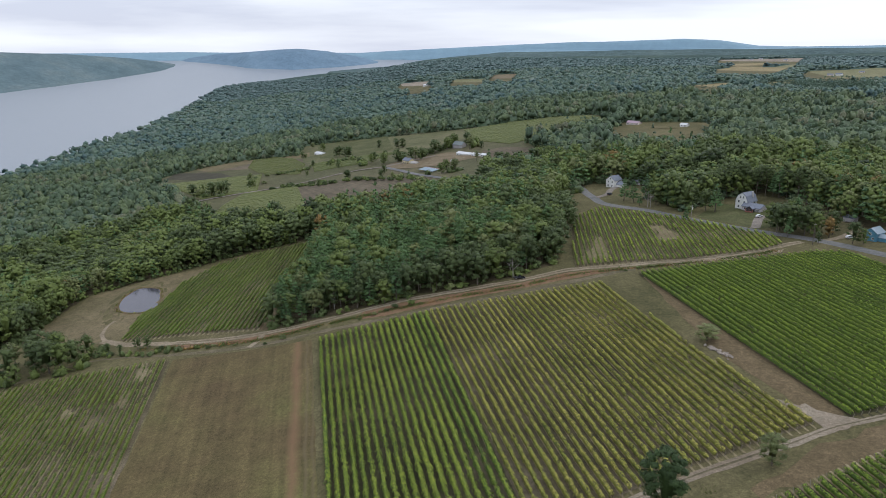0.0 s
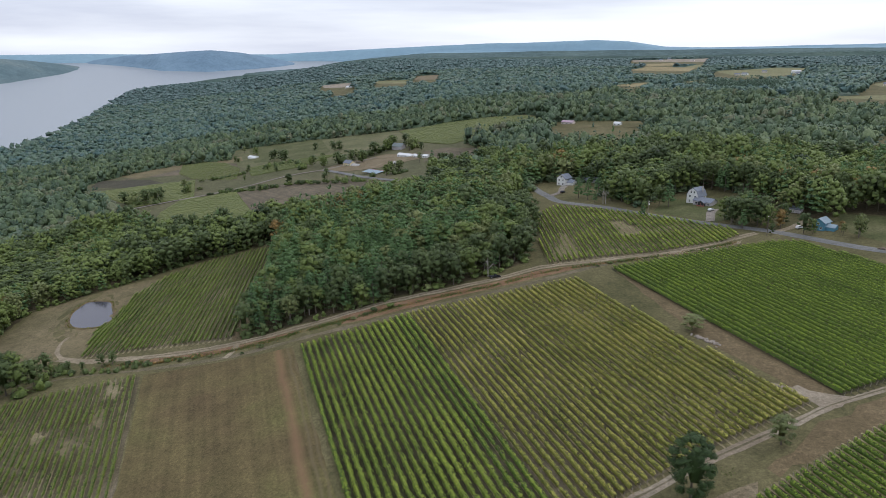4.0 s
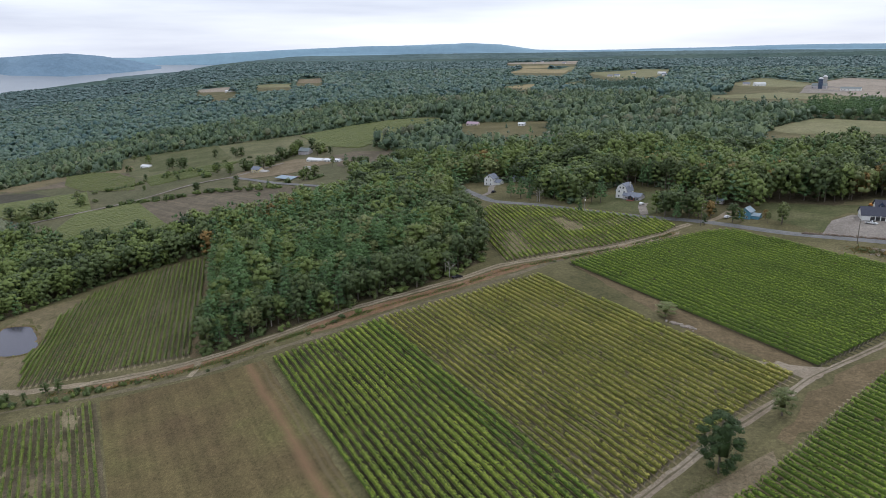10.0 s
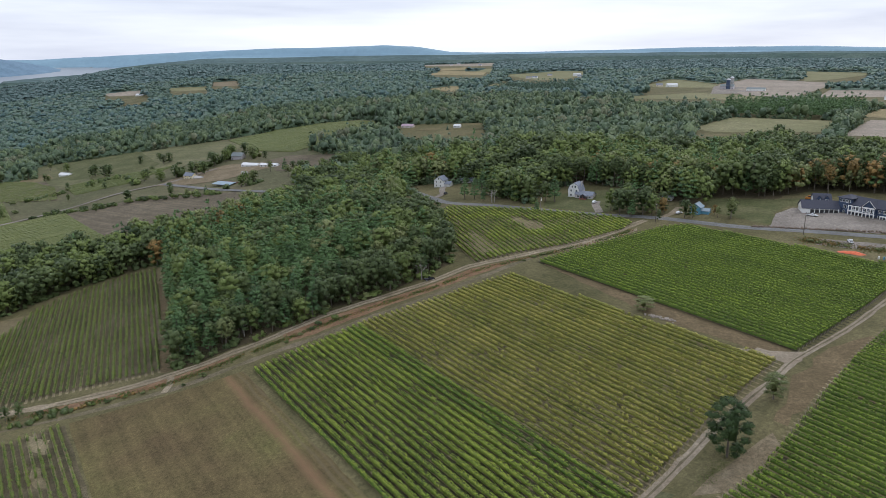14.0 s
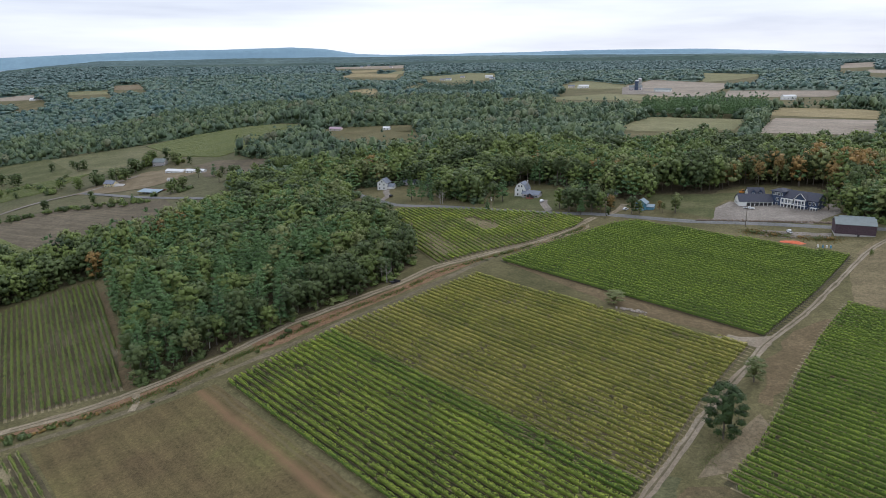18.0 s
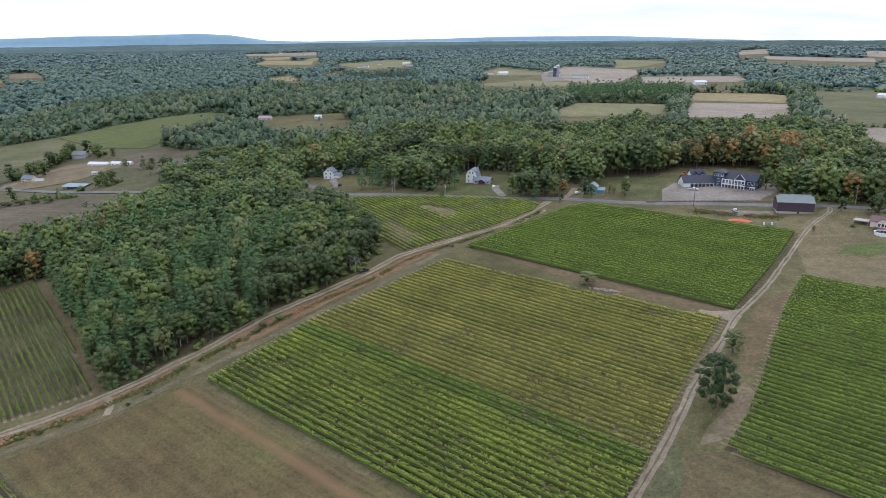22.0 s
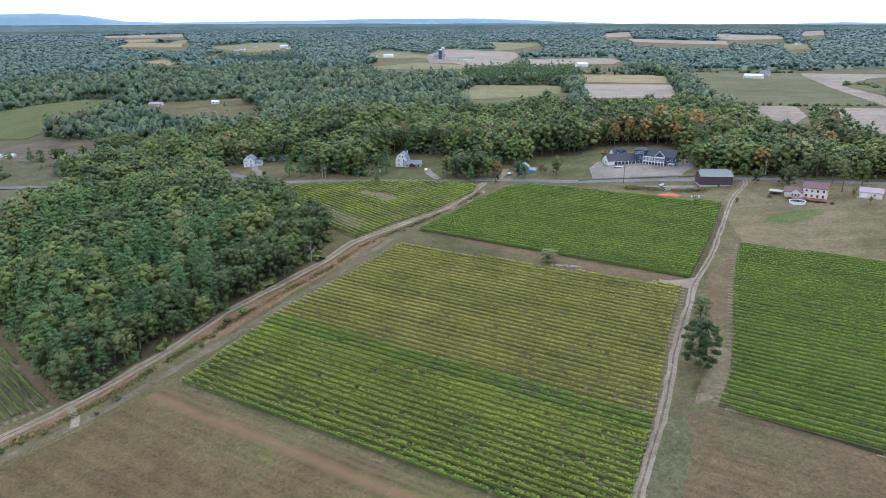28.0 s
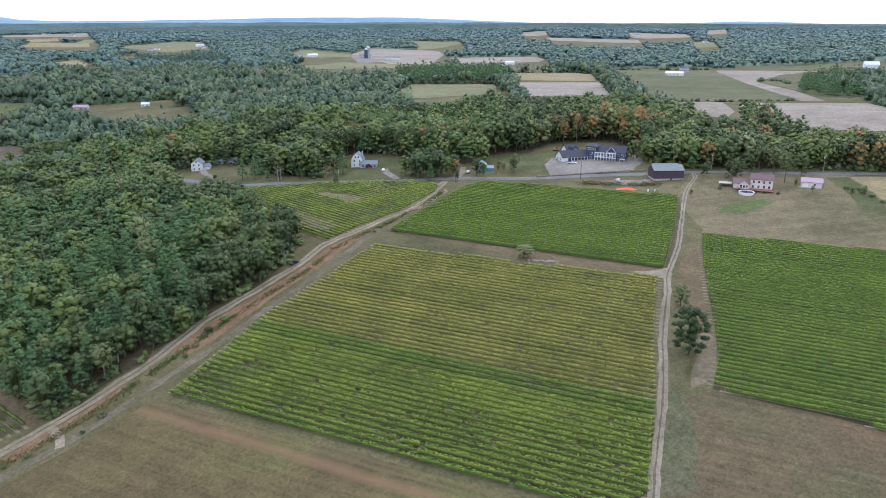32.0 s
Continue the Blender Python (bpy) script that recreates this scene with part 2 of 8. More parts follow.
M_VINE_DULL = leaf("vine_leaves_dull_olive", (0.062, 0.076, 0.026), (0.105, 0.116, 0.040), None, gain=1.6, each=0.2, spots=0.4)
M_OAK = leaf("oak_leaves", (0.025, 0.042, 0.017), (0.079, 0.107, 0.037), None, gain=1.23, each=0.22, spots=0.5, big=0.11, patchy=0.75)
M_DARKOAK = leaf("dark_oak_leaves", (0.014, 0.026, 0.009), (0.042, 0.066, 0.020), None, gain=2.0, each=0.3, spots=0.6)
M_MAPLE = leaf("maple_leaves", (0.040, 0.061, 0.019), (0.110, 0.145, 0.039), None, gain=1.28, each=0.22, spots=0.5, big=0.11, patchy=0.75)
M_ASH = leaf("ash_leaves_pale", (0.056, 0.073, 0.028), (0.136, 0.156, 0.059), None, gain=1.34, each=0.22, spots=0.6, big=0.11, patchy=0.75)
M_PINE = leaf("pine_needles", (0.021, 0.046, 0.020), (0.060, 0.105, 0.037), None, gain=1.71, each=0.22, spots=0.5, big=0.11, patchy=0.75)
M_AUTUMN = leaf("turning_leaves", (0.086, 0.068, 0.022), (0.205, 0.128, 0.044), None, each=0.25, spots=0.5, big=0.11, patchy=0.6)
# woods by distance: haze is mixed into the leaf colour, more with each ring
M_WOODS_MID = [leaf("hazed_woods_mid_" + k, d, t, None, 0.07, 0.7, 1.42, 0.22, 0.6, 0.75) for k, d, t in (
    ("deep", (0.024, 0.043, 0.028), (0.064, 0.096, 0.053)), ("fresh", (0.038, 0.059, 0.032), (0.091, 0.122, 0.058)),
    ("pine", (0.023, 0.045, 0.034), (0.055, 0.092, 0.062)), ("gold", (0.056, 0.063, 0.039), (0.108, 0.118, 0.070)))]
M_WOODS_FAR = [leaf("hazed_woods_far_" + k, d, t, None, 0.012, 0.35, 1.5, 0.15, 0.4, 0.8) for k, d, t in (
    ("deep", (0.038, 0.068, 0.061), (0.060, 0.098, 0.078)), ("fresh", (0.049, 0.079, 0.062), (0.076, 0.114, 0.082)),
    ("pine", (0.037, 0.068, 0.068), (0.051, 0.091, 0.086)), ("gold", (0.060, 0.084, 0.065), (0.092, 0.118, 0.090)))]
M_WOODS_LAST = leaf("hazed_woods_last_blue_green", (0.052, 0.088, 0.086), (0.080, 0.124, 0.114), None, 0.01, 0.15, 1.4, 0.15, 0.3, 0.6)
# aerial haze is put into these base colours: farther sheets are bluer and paler
M_COUNTRY = soil("hazed_wooded_country", [(0.040, 0.072, 0.066), (0.058, 0.094, 0.084), (0.086, 0.122, 0.104)], 0.006, 0.06, None, 1.0, 0.3)
M_COUNTRY2 = soil("hazed_blue_green_woods", [(0.058, 0.096, 0.104), (0.078, 0.120, 0.126), (0.104, 0.148, 0.146)], 0.004, 0.03, None, 1.0, 0.3)
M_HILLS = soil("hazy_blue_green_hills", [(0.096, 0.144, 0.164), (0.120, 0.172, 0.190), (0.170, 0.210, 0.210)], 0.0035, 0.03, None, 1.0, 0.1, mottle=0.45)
M_HEAD = soil("haze_blue_wooded_headland", [(0.145, 0.222, 0.300), (0.162, 0.242, 0.320), (0.185, 0.268, 0.340)], 0.0025, 0.02, None, 1.0, 0.1, mottle=0.3)
M_RIM = soil("far_haze_blue_hills", [(0.205, 0.315, 0.395), (0.222, 0.335, 0.412), (0.240, 0.352, 0.425)], 0.0012, 0.010, None, 1.0, 0.1, mottle=0.15)
M_BARK = plain("grey_bark", (0.12, 0.10, 0.08), 0.9, 0, 0.35, 3.0)
M_POST = plain("weathered_post", (0.26, 0.23, 0.19), 0.85, 0, 0.25, 6.0)

# ---- the lie of the land ----
# A hillside falls to a lake along one bearing: s runs uphill from the shore, q along it.
PROFILE = [(-900, -150), (-600, -116), (-445, -95), (-250, -68), (-60, -36), (10, -24), (60, -11.5), (131, 1.3), (190, 9.3), (285, 18),
           (345, 24.2), (480, 31), (660, 36), (1270, 39), (3000, 62), (6000, 100), (12000, 110), (20000, 110)]
LAKE_Z = -95.0
CX, CY, CZ = -30.0, 25.0, 112.0     # centre about which the far country is drawn together


def make_profile(knots):
    x, y = np.array(knots, float).T
    h, d = np.diff(x), np.diff(y) / np.diff(x)
    m = np.zeros(len(x))
    m[0] = d[0]
    for i in range(1, len(x) - 1):
        if d[i - 1] * d[i] > 0:
            w1, w2 = 2 * h[i] + h[i - 1], h[i] + 2 * h[i - 1]
            m[i] = (w1 + w2) / (w1 / d[i - 1] + w2 / d[i])

    def g(s):
        s = np.clip(np.asarray(s, float), x[0], x[-1])
        i = np.clip(np.searchsorted(x, s) - 1, 0, len(x) - 2)
        t = (s - x[i]) / h[i]
        return y[i] * (1 + 2 * t) * (1 - t) ** 2 + m[i] * h[i] * t * (1 - t) ** 2 + y[i + 1] * t * t * (3 - 2 * t) + m[i + 1] * h[i] * t * t * (t - 1)
    return g


PROF = make_profile(PROFILE)


def step01(t):
    t = np.clip(t, 0, 1)
    return t * t * (3 - 2 * t)


def bell(v, mid, half):
    return np.exp(-((v - mid) / half) ** 2)


RIM = [(-70, -0.42), (-40, -0.42), (-33, -0.36), (-30, -0.4), (-20, -0.42), (-15, -0.2), (-10, 0.02), (-5, 0.24), (0, 0.40), (4, 0.52), (6.5, 0.40), (9, 0.02), (12, -0.06),
       (16, 0.0), (20, 0.10), (24, 0.22), (28, 0.34), (35, 0.36), (39, 0.22), (45, 0.02), (51, 0.0), (57, 0.05), (60, 0.18), (63, 0.11), (68, -0.03), (80, 0.1)]     # bearing and rise of the skyline, in degrees


# bearing and distance of the near shore; of the far shore with its skyline; of the headland with its skyline
SHORE = ([-100, -75, -60, -50, -44, -41.9, -38.3, -35.6, -33.4, -31.6, -29.9, -26.9, -21.5, -17.2, -14.2, -12, -9],
         [560, 620, 800, 1060, 1330, 1400, 1680, 1940, 2297, 2957, 4093, 4674, 6209, 8030, 9769, 12500, 30000])
WEST = ([-75, -60, -44.6, -41.2, -37.6, -34.6, -33.1, -32.6], [2300, 2900, 3976, 4544, 5466, 6856, 8577, 9600])
WEST_TOP = ([-75, -60, -45, -40, -36.5, -34.6, -33.3, -32.6], [0.2, 0.0, -0.25, -0.45, -0.72, -0.96, -1.18, -1.4])
HEAD = ([-34, -30.7, -28.2, -24.9, -21.5, -18.9, -17.4], [12700, 10244, 7900, 7300, 8187, 9500, 10300])
HEAD_TOP = ([-34, -32.6, -30.7, -27.9, -26, -24.6, -23.6, -22.5, -20.4, -18.6, -17.4], [-1.1, -0.74, -0.47, -0.28, -0.14, -0.08, -0.16, -0.26, -0.62, -1.02, -1.25])


def far_slope(shore, top, run):
    """Height of a hill across the lake: it climbs from its own shore to its own skyline."""
    def z(x, y):
        r, yaw = np.hypot(x - CX, y - CY), np.degrees(np.arctan2(x - CX, y - CY))
        foot, rise = np.interp(yaw, *shore), np.tan(np.radians(np.interp(yaw, *top)))
        up = step01((r - foot + 150) / run) ** 0.75
        fold = 10 * np.sin(x / 330 + 2 * np.sin(y / 500)) * np.sin(y / 410) * up * (1 - up)
        return LAKE_Z - 6 + (CZ + np.maximum(r, foot + run * 0.8) * rise - LAKE_Z + 6) * up + fold * 2
    return z


def height(x, y):
    """Ground height in metres, by true distances."""
    x, y = np.asarray(x, float), np.asarray(y, float)
    s, q = 0.925 * x + 0.38 * y, -0.38 * x + 0.925 * y
    z = PROF(s - 0.31 * np.maximum(q - 4000, 0)) - 15 * step01((q - 350) / 450) * bell(s, 170, 200) - 22 * step01((q - 900) / 1600) * bell(s, 300, 500)
    r, yaw = np.hypot(x - CX, y - CY), np.degrees(np.arctan2(x - CX, y - CY))
    far = step01((r - 2500) / 2500)
    land = s > 0
    # the near shore of the lake
    edge = np.interp(yaw, *SHORE)
    wet = (yaw < -9) & (yaw > -100)
    z = np.where(wet, np.where(r > edge, np.minimum(z, LAKE_Z - 4), np.maximum(z, LAKE_Z + 1.0 + 0.02 * np.minimum(edge - r, 300))), z)
    crest = np.interp(yaw, [k[0] for k in RIM], [k[1] for k in RIM])
    foot = np.interp(yaw, [-17, -8], [12600, 10500])
    z = np.where(r > 10000, np.maximum(z, -110 + (222 + r * np.tan(np.radians(crest))) * step01((r - foot) / 2600)), z)
    roll = 4.5 * np.sin(x / 310 + 1.3) * np.sin(y / 270) * far + 7 * np.sin(x / 900 + y / 1300) * far
    # a levelled hollow holds the pond
    along, across = -0.479 * (x + 225.9) + 0.878 * (y - 371), -0.878 * (x + 225.9) - 0.479 * (y - 371)
    bowl = 1 - step01((np.hypot(along / 23.5, across / 11.3) - 1.05) / 1.0)
    return (z + np.where(land, roll, 0)) * (1 - bowl) + -38.0 * bowl


def drawn_in(x, y, z):
    """Beyond 2.2 km, distance is drawn together along the line of sight, so that the horizon stays within reach."""
    x, y, z = (np.asarray(v, float) for v in (x, y, z))
    r = np.hypot(x - CX, y - CY)
    e = np.maximum(r - 2200, 0)
    k = np.where(r > 2200, (2200 + e / (1 + e / 3300)) / np.maximum(r, 1), 1.0)
    return CX + (x - CX) * k, CY + (y - CY) * k, CZ + (z - CZ) * k


def gz(x, y):
    return float(height(x, y))


def mesh_from(name, verts, faces, mats, mat_ids=None, smooth=False, normals=None, tint=None):
    """A mesh from arrays: verts (n, 3); faces (m, 3) or (m, 4)."""
    me = bpy.data.meshes.new(name)
    verts, faces = np.asarray(verts, np.float32), np.asarray(faces, np.int32)
    k = faces.shape[1]
    me.vertices.add(len(verts))
    me.vertices.foreach_set("co", verts.ravel())
    me.loops.add(faces.size)
    me.loops.foreach_set("vertex_index", faces.ravel())
    me.polygons.add(len(faces))
    me.polygons.foreach_set("loop_start", np.arange(0, faces.size, k, dtype=np.int32))
    me.polygons.foreach_set("loop_total", np.full(len(faces), k, np.int32))
    for m in mats:
        me.materials.append(m)
    if mat_ids is not None:
        me.polygons.foreach_set("material_index", np.asarray(mat_ids, np.int32))
    me.polygons.foreach_set("use_smooth", np.full(len(faces), smooth))
    me.update(calc_edges=True)
    me.validate()
    if tint is not None:
        me.attributes.new("tint", 'FLOAT', 'POINT').data.foreach_set("value", np.asarray(tint, np.float32))
    if normals is not None:
        me.normals_split_custom_set_from_vertices(np.asarray(normals, np.float32))
    return me


def polar_sheet(name, radii, angles, zfun, mat, smooth=True, keep=None):
    rr, aa = np.meshgrid(radii, np.radians(angles), indexing="ij")
    x, y = CX + rr * np.sin(aa), CY + rr * np.cos(aa)
    z = zfun(x, y)
    px, py, pz = drawn_in(x, y, z)
    nr, na = rr.shape
    i, j = np.meshgrid(np.arange(nr - 1), np.arange(na - 1), indexing="ij")
    a = (i * na + j).ravel()
    f = np.stack([a, a + 1, a + na + 1, a + na], 1)
    if keep is not None:
        mx, my = x[:-1, :-1].ravel(), y[:-1, :-1].ravel()
        f = f[keep(mx, my)]
    return new(name, mesh_from(name, np.stack([px.ravel(), py.ravel(), pz.ravel()], 1), f, [mat], smooth=smooth))


def in_poly(x, y, poly):
    x, y = np.asarray(x, float), np.asarray(y, float)
    inside = np.zeros(x.shape, bool)
    for (x0, y0), (x1, y1) in zip(poly, poly[1:] + poly[:1]):
        cross = (y0 > y) != (y1 > y)
        inside ^= cross & (x < (x1 - x0) * (y - y0) / ((y1 - y0) if y1 != y0 else 1e-9) + x0)
    return inside


angles_all = np.concatenate([np.arange(-62, 86, 0.5), np.arange(86, 297, 3.0), [298]])
radii_all = np.concatenate([[0.02, 15, 30], 45 * 1.031 ** np.arange(0, 192)])
radii_all = radii_all[radii_all < 15500]
ground = polar_sheet("ground", radii_all, angles_all, height, M_GRASS)
tagged(ground, "dry brownish grass hillside falling towards a lake", "ground", kind="structure")

M_WATER, n_, l_, b_ = nodes_of("lake_water")
b_.inputs["Base Color"].default_value = (0.20, 0.23, 0.26, 1)
b_.inputs["Roughness"].default_value = 0.34
bp_ = n_.new("ShaderNodeBump")
bp_.inputs["Strength"].default_value, bp_.inputs["Distance"].default_value = 0.6, 1.6
l_.new(noise_node(n_, l_, 0.05, 6.0, where(n_), 0.65), bp_.inputs["Height"])
l_.new(bp_.outputs["Normal"], b_.inputs["Normal"])
lake_r = np.concatenate([np.arange(700, 2400, 60), 2400 * 1.04 ** np.arange(0, 48)])
lake = polar_sheet("water", lake_r[lake_r < 15500], np.arange(-100, 12, 1.0), lambda x, y: np.full(np.shape(x), LAKE_Z), M_WATER)
tagged(lake, "wide grey-blue lake under an overcast sky", "lake", kind="structure")


def canopy_top(x, y):
    """Closed treetops of far country, every crown at its own height."""
    pick = np.modf(np.abs(np.sin(np.round(x, 1) * 12.9898 + np.round(y, 1) * 78.233) * 43758.5453))[0]
    stand = np.sin(x * 0.011 + 2 * np.sin(y * 0.006)) * np.sin(y * 0.009 + 1.5 * np.sin(x * 0.005))
    h = height(x, y)
    rise = step01((np.hypot(x - CX, y - CY) - 2590) / 150)
    return h - 1.5 + 9 * step01((np.hypot(x - CX, y - CY) - 4000) / 2500) * step01((h - LAKE_Z) / 8) + rise * np.where(clear_of_fields(x, y, 12), 1.5 + (3.5 + 2.5 * pick + 1.0 * stand) * step01((h - LAKE_Z - 0.5) / 3), 0.0)


def dry_land(x, y):
    return height(x, y) > LAKE_Z + 0.3


ANG = np.arange(-58, 84, 0.22)
def rings(a, b, k):
    return a * k ** np.arange(0, int(math.log(b / a) / math.log(k)) + 2)


def part(name, bm, material, parent=None, label=""):
    """Links a bmesh as one mesh object under a thing or part."""
    me = bpy.data.meshes.new(name)
    bm.to_mesh(me)
    bm.free()
    me.materials.append(material)
    ob = new(name, me)
    if parent is not None:
        ob.parent = parent
    if label:
        ob["label"] = label
    return ob


def drape(name, poly, mat, lift=0.06, cell=12.0, label="", category="ground", edge=0.0):
    """A patch of ground cover laid on the hillside."""
    bm = bmesh.new()
    if edge:
        pts = []
        for (x0, y0), (x1, y1) in zip(poly, poly[1:] + poly[:1]):
            k = max(1, int(math.hypot(x1 - x0, y1 - y0) / 5))
            for i in range(k):
                t = i / k
                x, y = x0 + (x1 - x0) * t, y0 + (y1 - y0) * t
                w = noise.noise_vector(Vector((x / 9, y / 9, 2.1)))
                pts.append((x + w.x * edge, y + w.y * edge))
        poly = pts
    bm.faces.new([bm.verts.new((x, y, 0)) for x, y in poly])
    xs, ys = [p[0] for p in poly], [p[1] for p in poly]
    for axis, lo, hi in ((0, min(xs), max(xs)), (1, min(ys), max(ys))):
        c = math.ceil(lo / cell) * cell
        while c < hi:
            co, no = [0, 0, 0], [0, 0, 0]
            co[axis], no[axis] = c, 1
            bmesh.ops.bisect_plane(bm, geom=bm.verts[:] + bm.edges[:] + bm.faces[:], plane_co=co, plane_no=no)
            c += cell
    bmesh.ops.triangulate(bm, faces=bm.faces[:])
    co = np.array([v.co[:2] for v in bm.verts])
    dx, dy, dz = drawn_in(co[:, 0], co[:, 1], height(co[:, 0], co[:, 1]) + lift)
    for i, v in enumerate(bm.verts):
        v.co = (dx[i], dy[i], dz[i])
    for f in bm.faces:
        f.smooth = True
        f.normal_update()
        if f.normal.z < 0:
            f.normal_flip()
    ob = part(name, bm, mat)
    return tagged(ob, label, category, kind="structure")


def smooth_line(pts, step=4.0):
    """A polyline rounded by Catmull-Rom."""
    p = [pts[0]] + list(pts) + [pts[-1]]
    out = []
    for a, b, c, d in zip(p, p[1:], p[2:], p[3:]):
        k = max(1, int(math.hypot(c[0] - b[0], c[1] - b[1]) / step))
        for i in range(k):
            t = i / k
            out.append(tuple(0.5 * (2 * b[j] + (c[j] - a[j]) * t + (2 * a[j] - 5 * b[j] + 4 * c[j] - d[j]) * t * t + (3 * b[j] - a[j] - 3 * c[j] + d[j]) * t ** 3) for j in (0, 1)))
    return out + [tuple(pts[-1])]


def ribbon(name, pts, width, mat, lift=0.1, label="", category="road", wob=0.0, thick=0.0, shift=0.0):
    """A road or track laid on the hillside, with a worn edge."""
    line = smooth_line(pts)
    v, f = [], []
    for i, (x, y) in enumerate(line):
        a, b = line[max(i - 1, 0)], line[min(i + 1, len(line) - 1)]
        dx, dy = b[0] - a[0], b[1] - a[1]
        d = math.hypot(dx, dy) or 1
        nx, ny = -dy / d, dx / d
        for k in (-1.0, -0.5, 0.0, 0.5, 1.0):
            w = width / 2 * k + shift + (wob * noise.noise(Vector((x / 5, y / 5, k * 7))) if abs(k) == 1 else 0)
            px, py = x + nx * w, y + ny * w
            v.append((px, py, gz(px, py) + lift - (thick if abs(k) == 1 else 0)))
    for i in range(len(line) - 1):
        for k in range(4):
            a = i * 5 + k
            f.append((a, a + 5, a + 6, a + 1))
    ob = new(name, mesh_from(name, v, f, [mat], smooth=True))
    return tagged(ob, label, category, kind="structure")

# ---- fields, tracks and yards ----
BLOCK_A = [(-71, 288), (-45, 299), (-22, 309), (8, 318), (50, 333), (81, 272), (114, 214), (78, 190), (46, 166), (10, 142), (-2, 142)]
BLOCK_R = [(66, 344), (110, 361), (146, 374), (160, 372), (214, 272), (172, 245), (124, 218)]
BLOCK_RV = [(172, 229), (214, 150), (165, 120), (84, 92), (61, 154), (77, 162), (90, 171), (118, 192), (140, 208)]
BLOCK_N = [(42, 478), (92, 443), (131, 405), (136, 390), (124, 379), (88, 365), (60, 362), (36, 357), (31, 400), (26, 453)]
BLOCK_L = [(-112, 313), (-153, 312), (-191, 308), (-207, 345), (-214, 398), (-208, 432), (-189, 453), (-165, 462), (-146, 459)]
BLOCK_SW = [(-144, 282), (-170, 274), (-205, 262), (-250, 238), (-210, 160), (-95, 178)]
BROWN = [(-143, 283), (-110, 288), (-75, 291), (-22, 178), (20, 90), (-60, 60), (-104, 198)]
SOUTH_FIELD = [(52, 157), (61, 153), (84, 92), (120, 20), (10, 20), (-20, 110), (8, 136)]
YELLOW_F = [(-330, 640), (-336, 690), (-285, 712), (-187, 539), (-267, 531), (-310, 580)]
TILLED_F = [(-285, 708), (-205, 711), (-122, 667), (-100, 560), (-122, 528), (-187, 539)]
FARM = [(-560, 850), (-517, 903), (-466, 927), (-390, 936), (-427, 1038), (-347, 1018), (-192, 1028), (-123, 1040), (1, 1030), (55, 960),
        (-20, 900), (-60, 850), (-40, 800), (-25, 790), (-25, 700), (-72, 680), (-60, 600), (-100, 545), (-122, 525), (-190, 530), (-267, 525), (-330, 600), (-511, 790)]
NEAR_FARMLAND = [(-108, 309), (-68, 316), (-42, 329), (-15, 337), (12, 350), (27, 366), (25, 400), (22, 428), (17, 447), (12, 466), (10, 500), (18, 532), (44, 540), (60, 520), (95, 455),
                 (110, 440), (112, 480), (140, 488), (150, 450), (172, 420), (186, 400), (190, 425), (228, 402), (262, 412), (296, 392), (292, 350), (262, 330), (262, 305),
                 (272, 296), (300, 268), (350, 205), (330, 120), (160, -60), (-300, -60), (-330, 240), (-260, 312), (-278, 385), (-226, 428), (-200, 458), (-160, 472), (-140, 465), (-116, 345)]
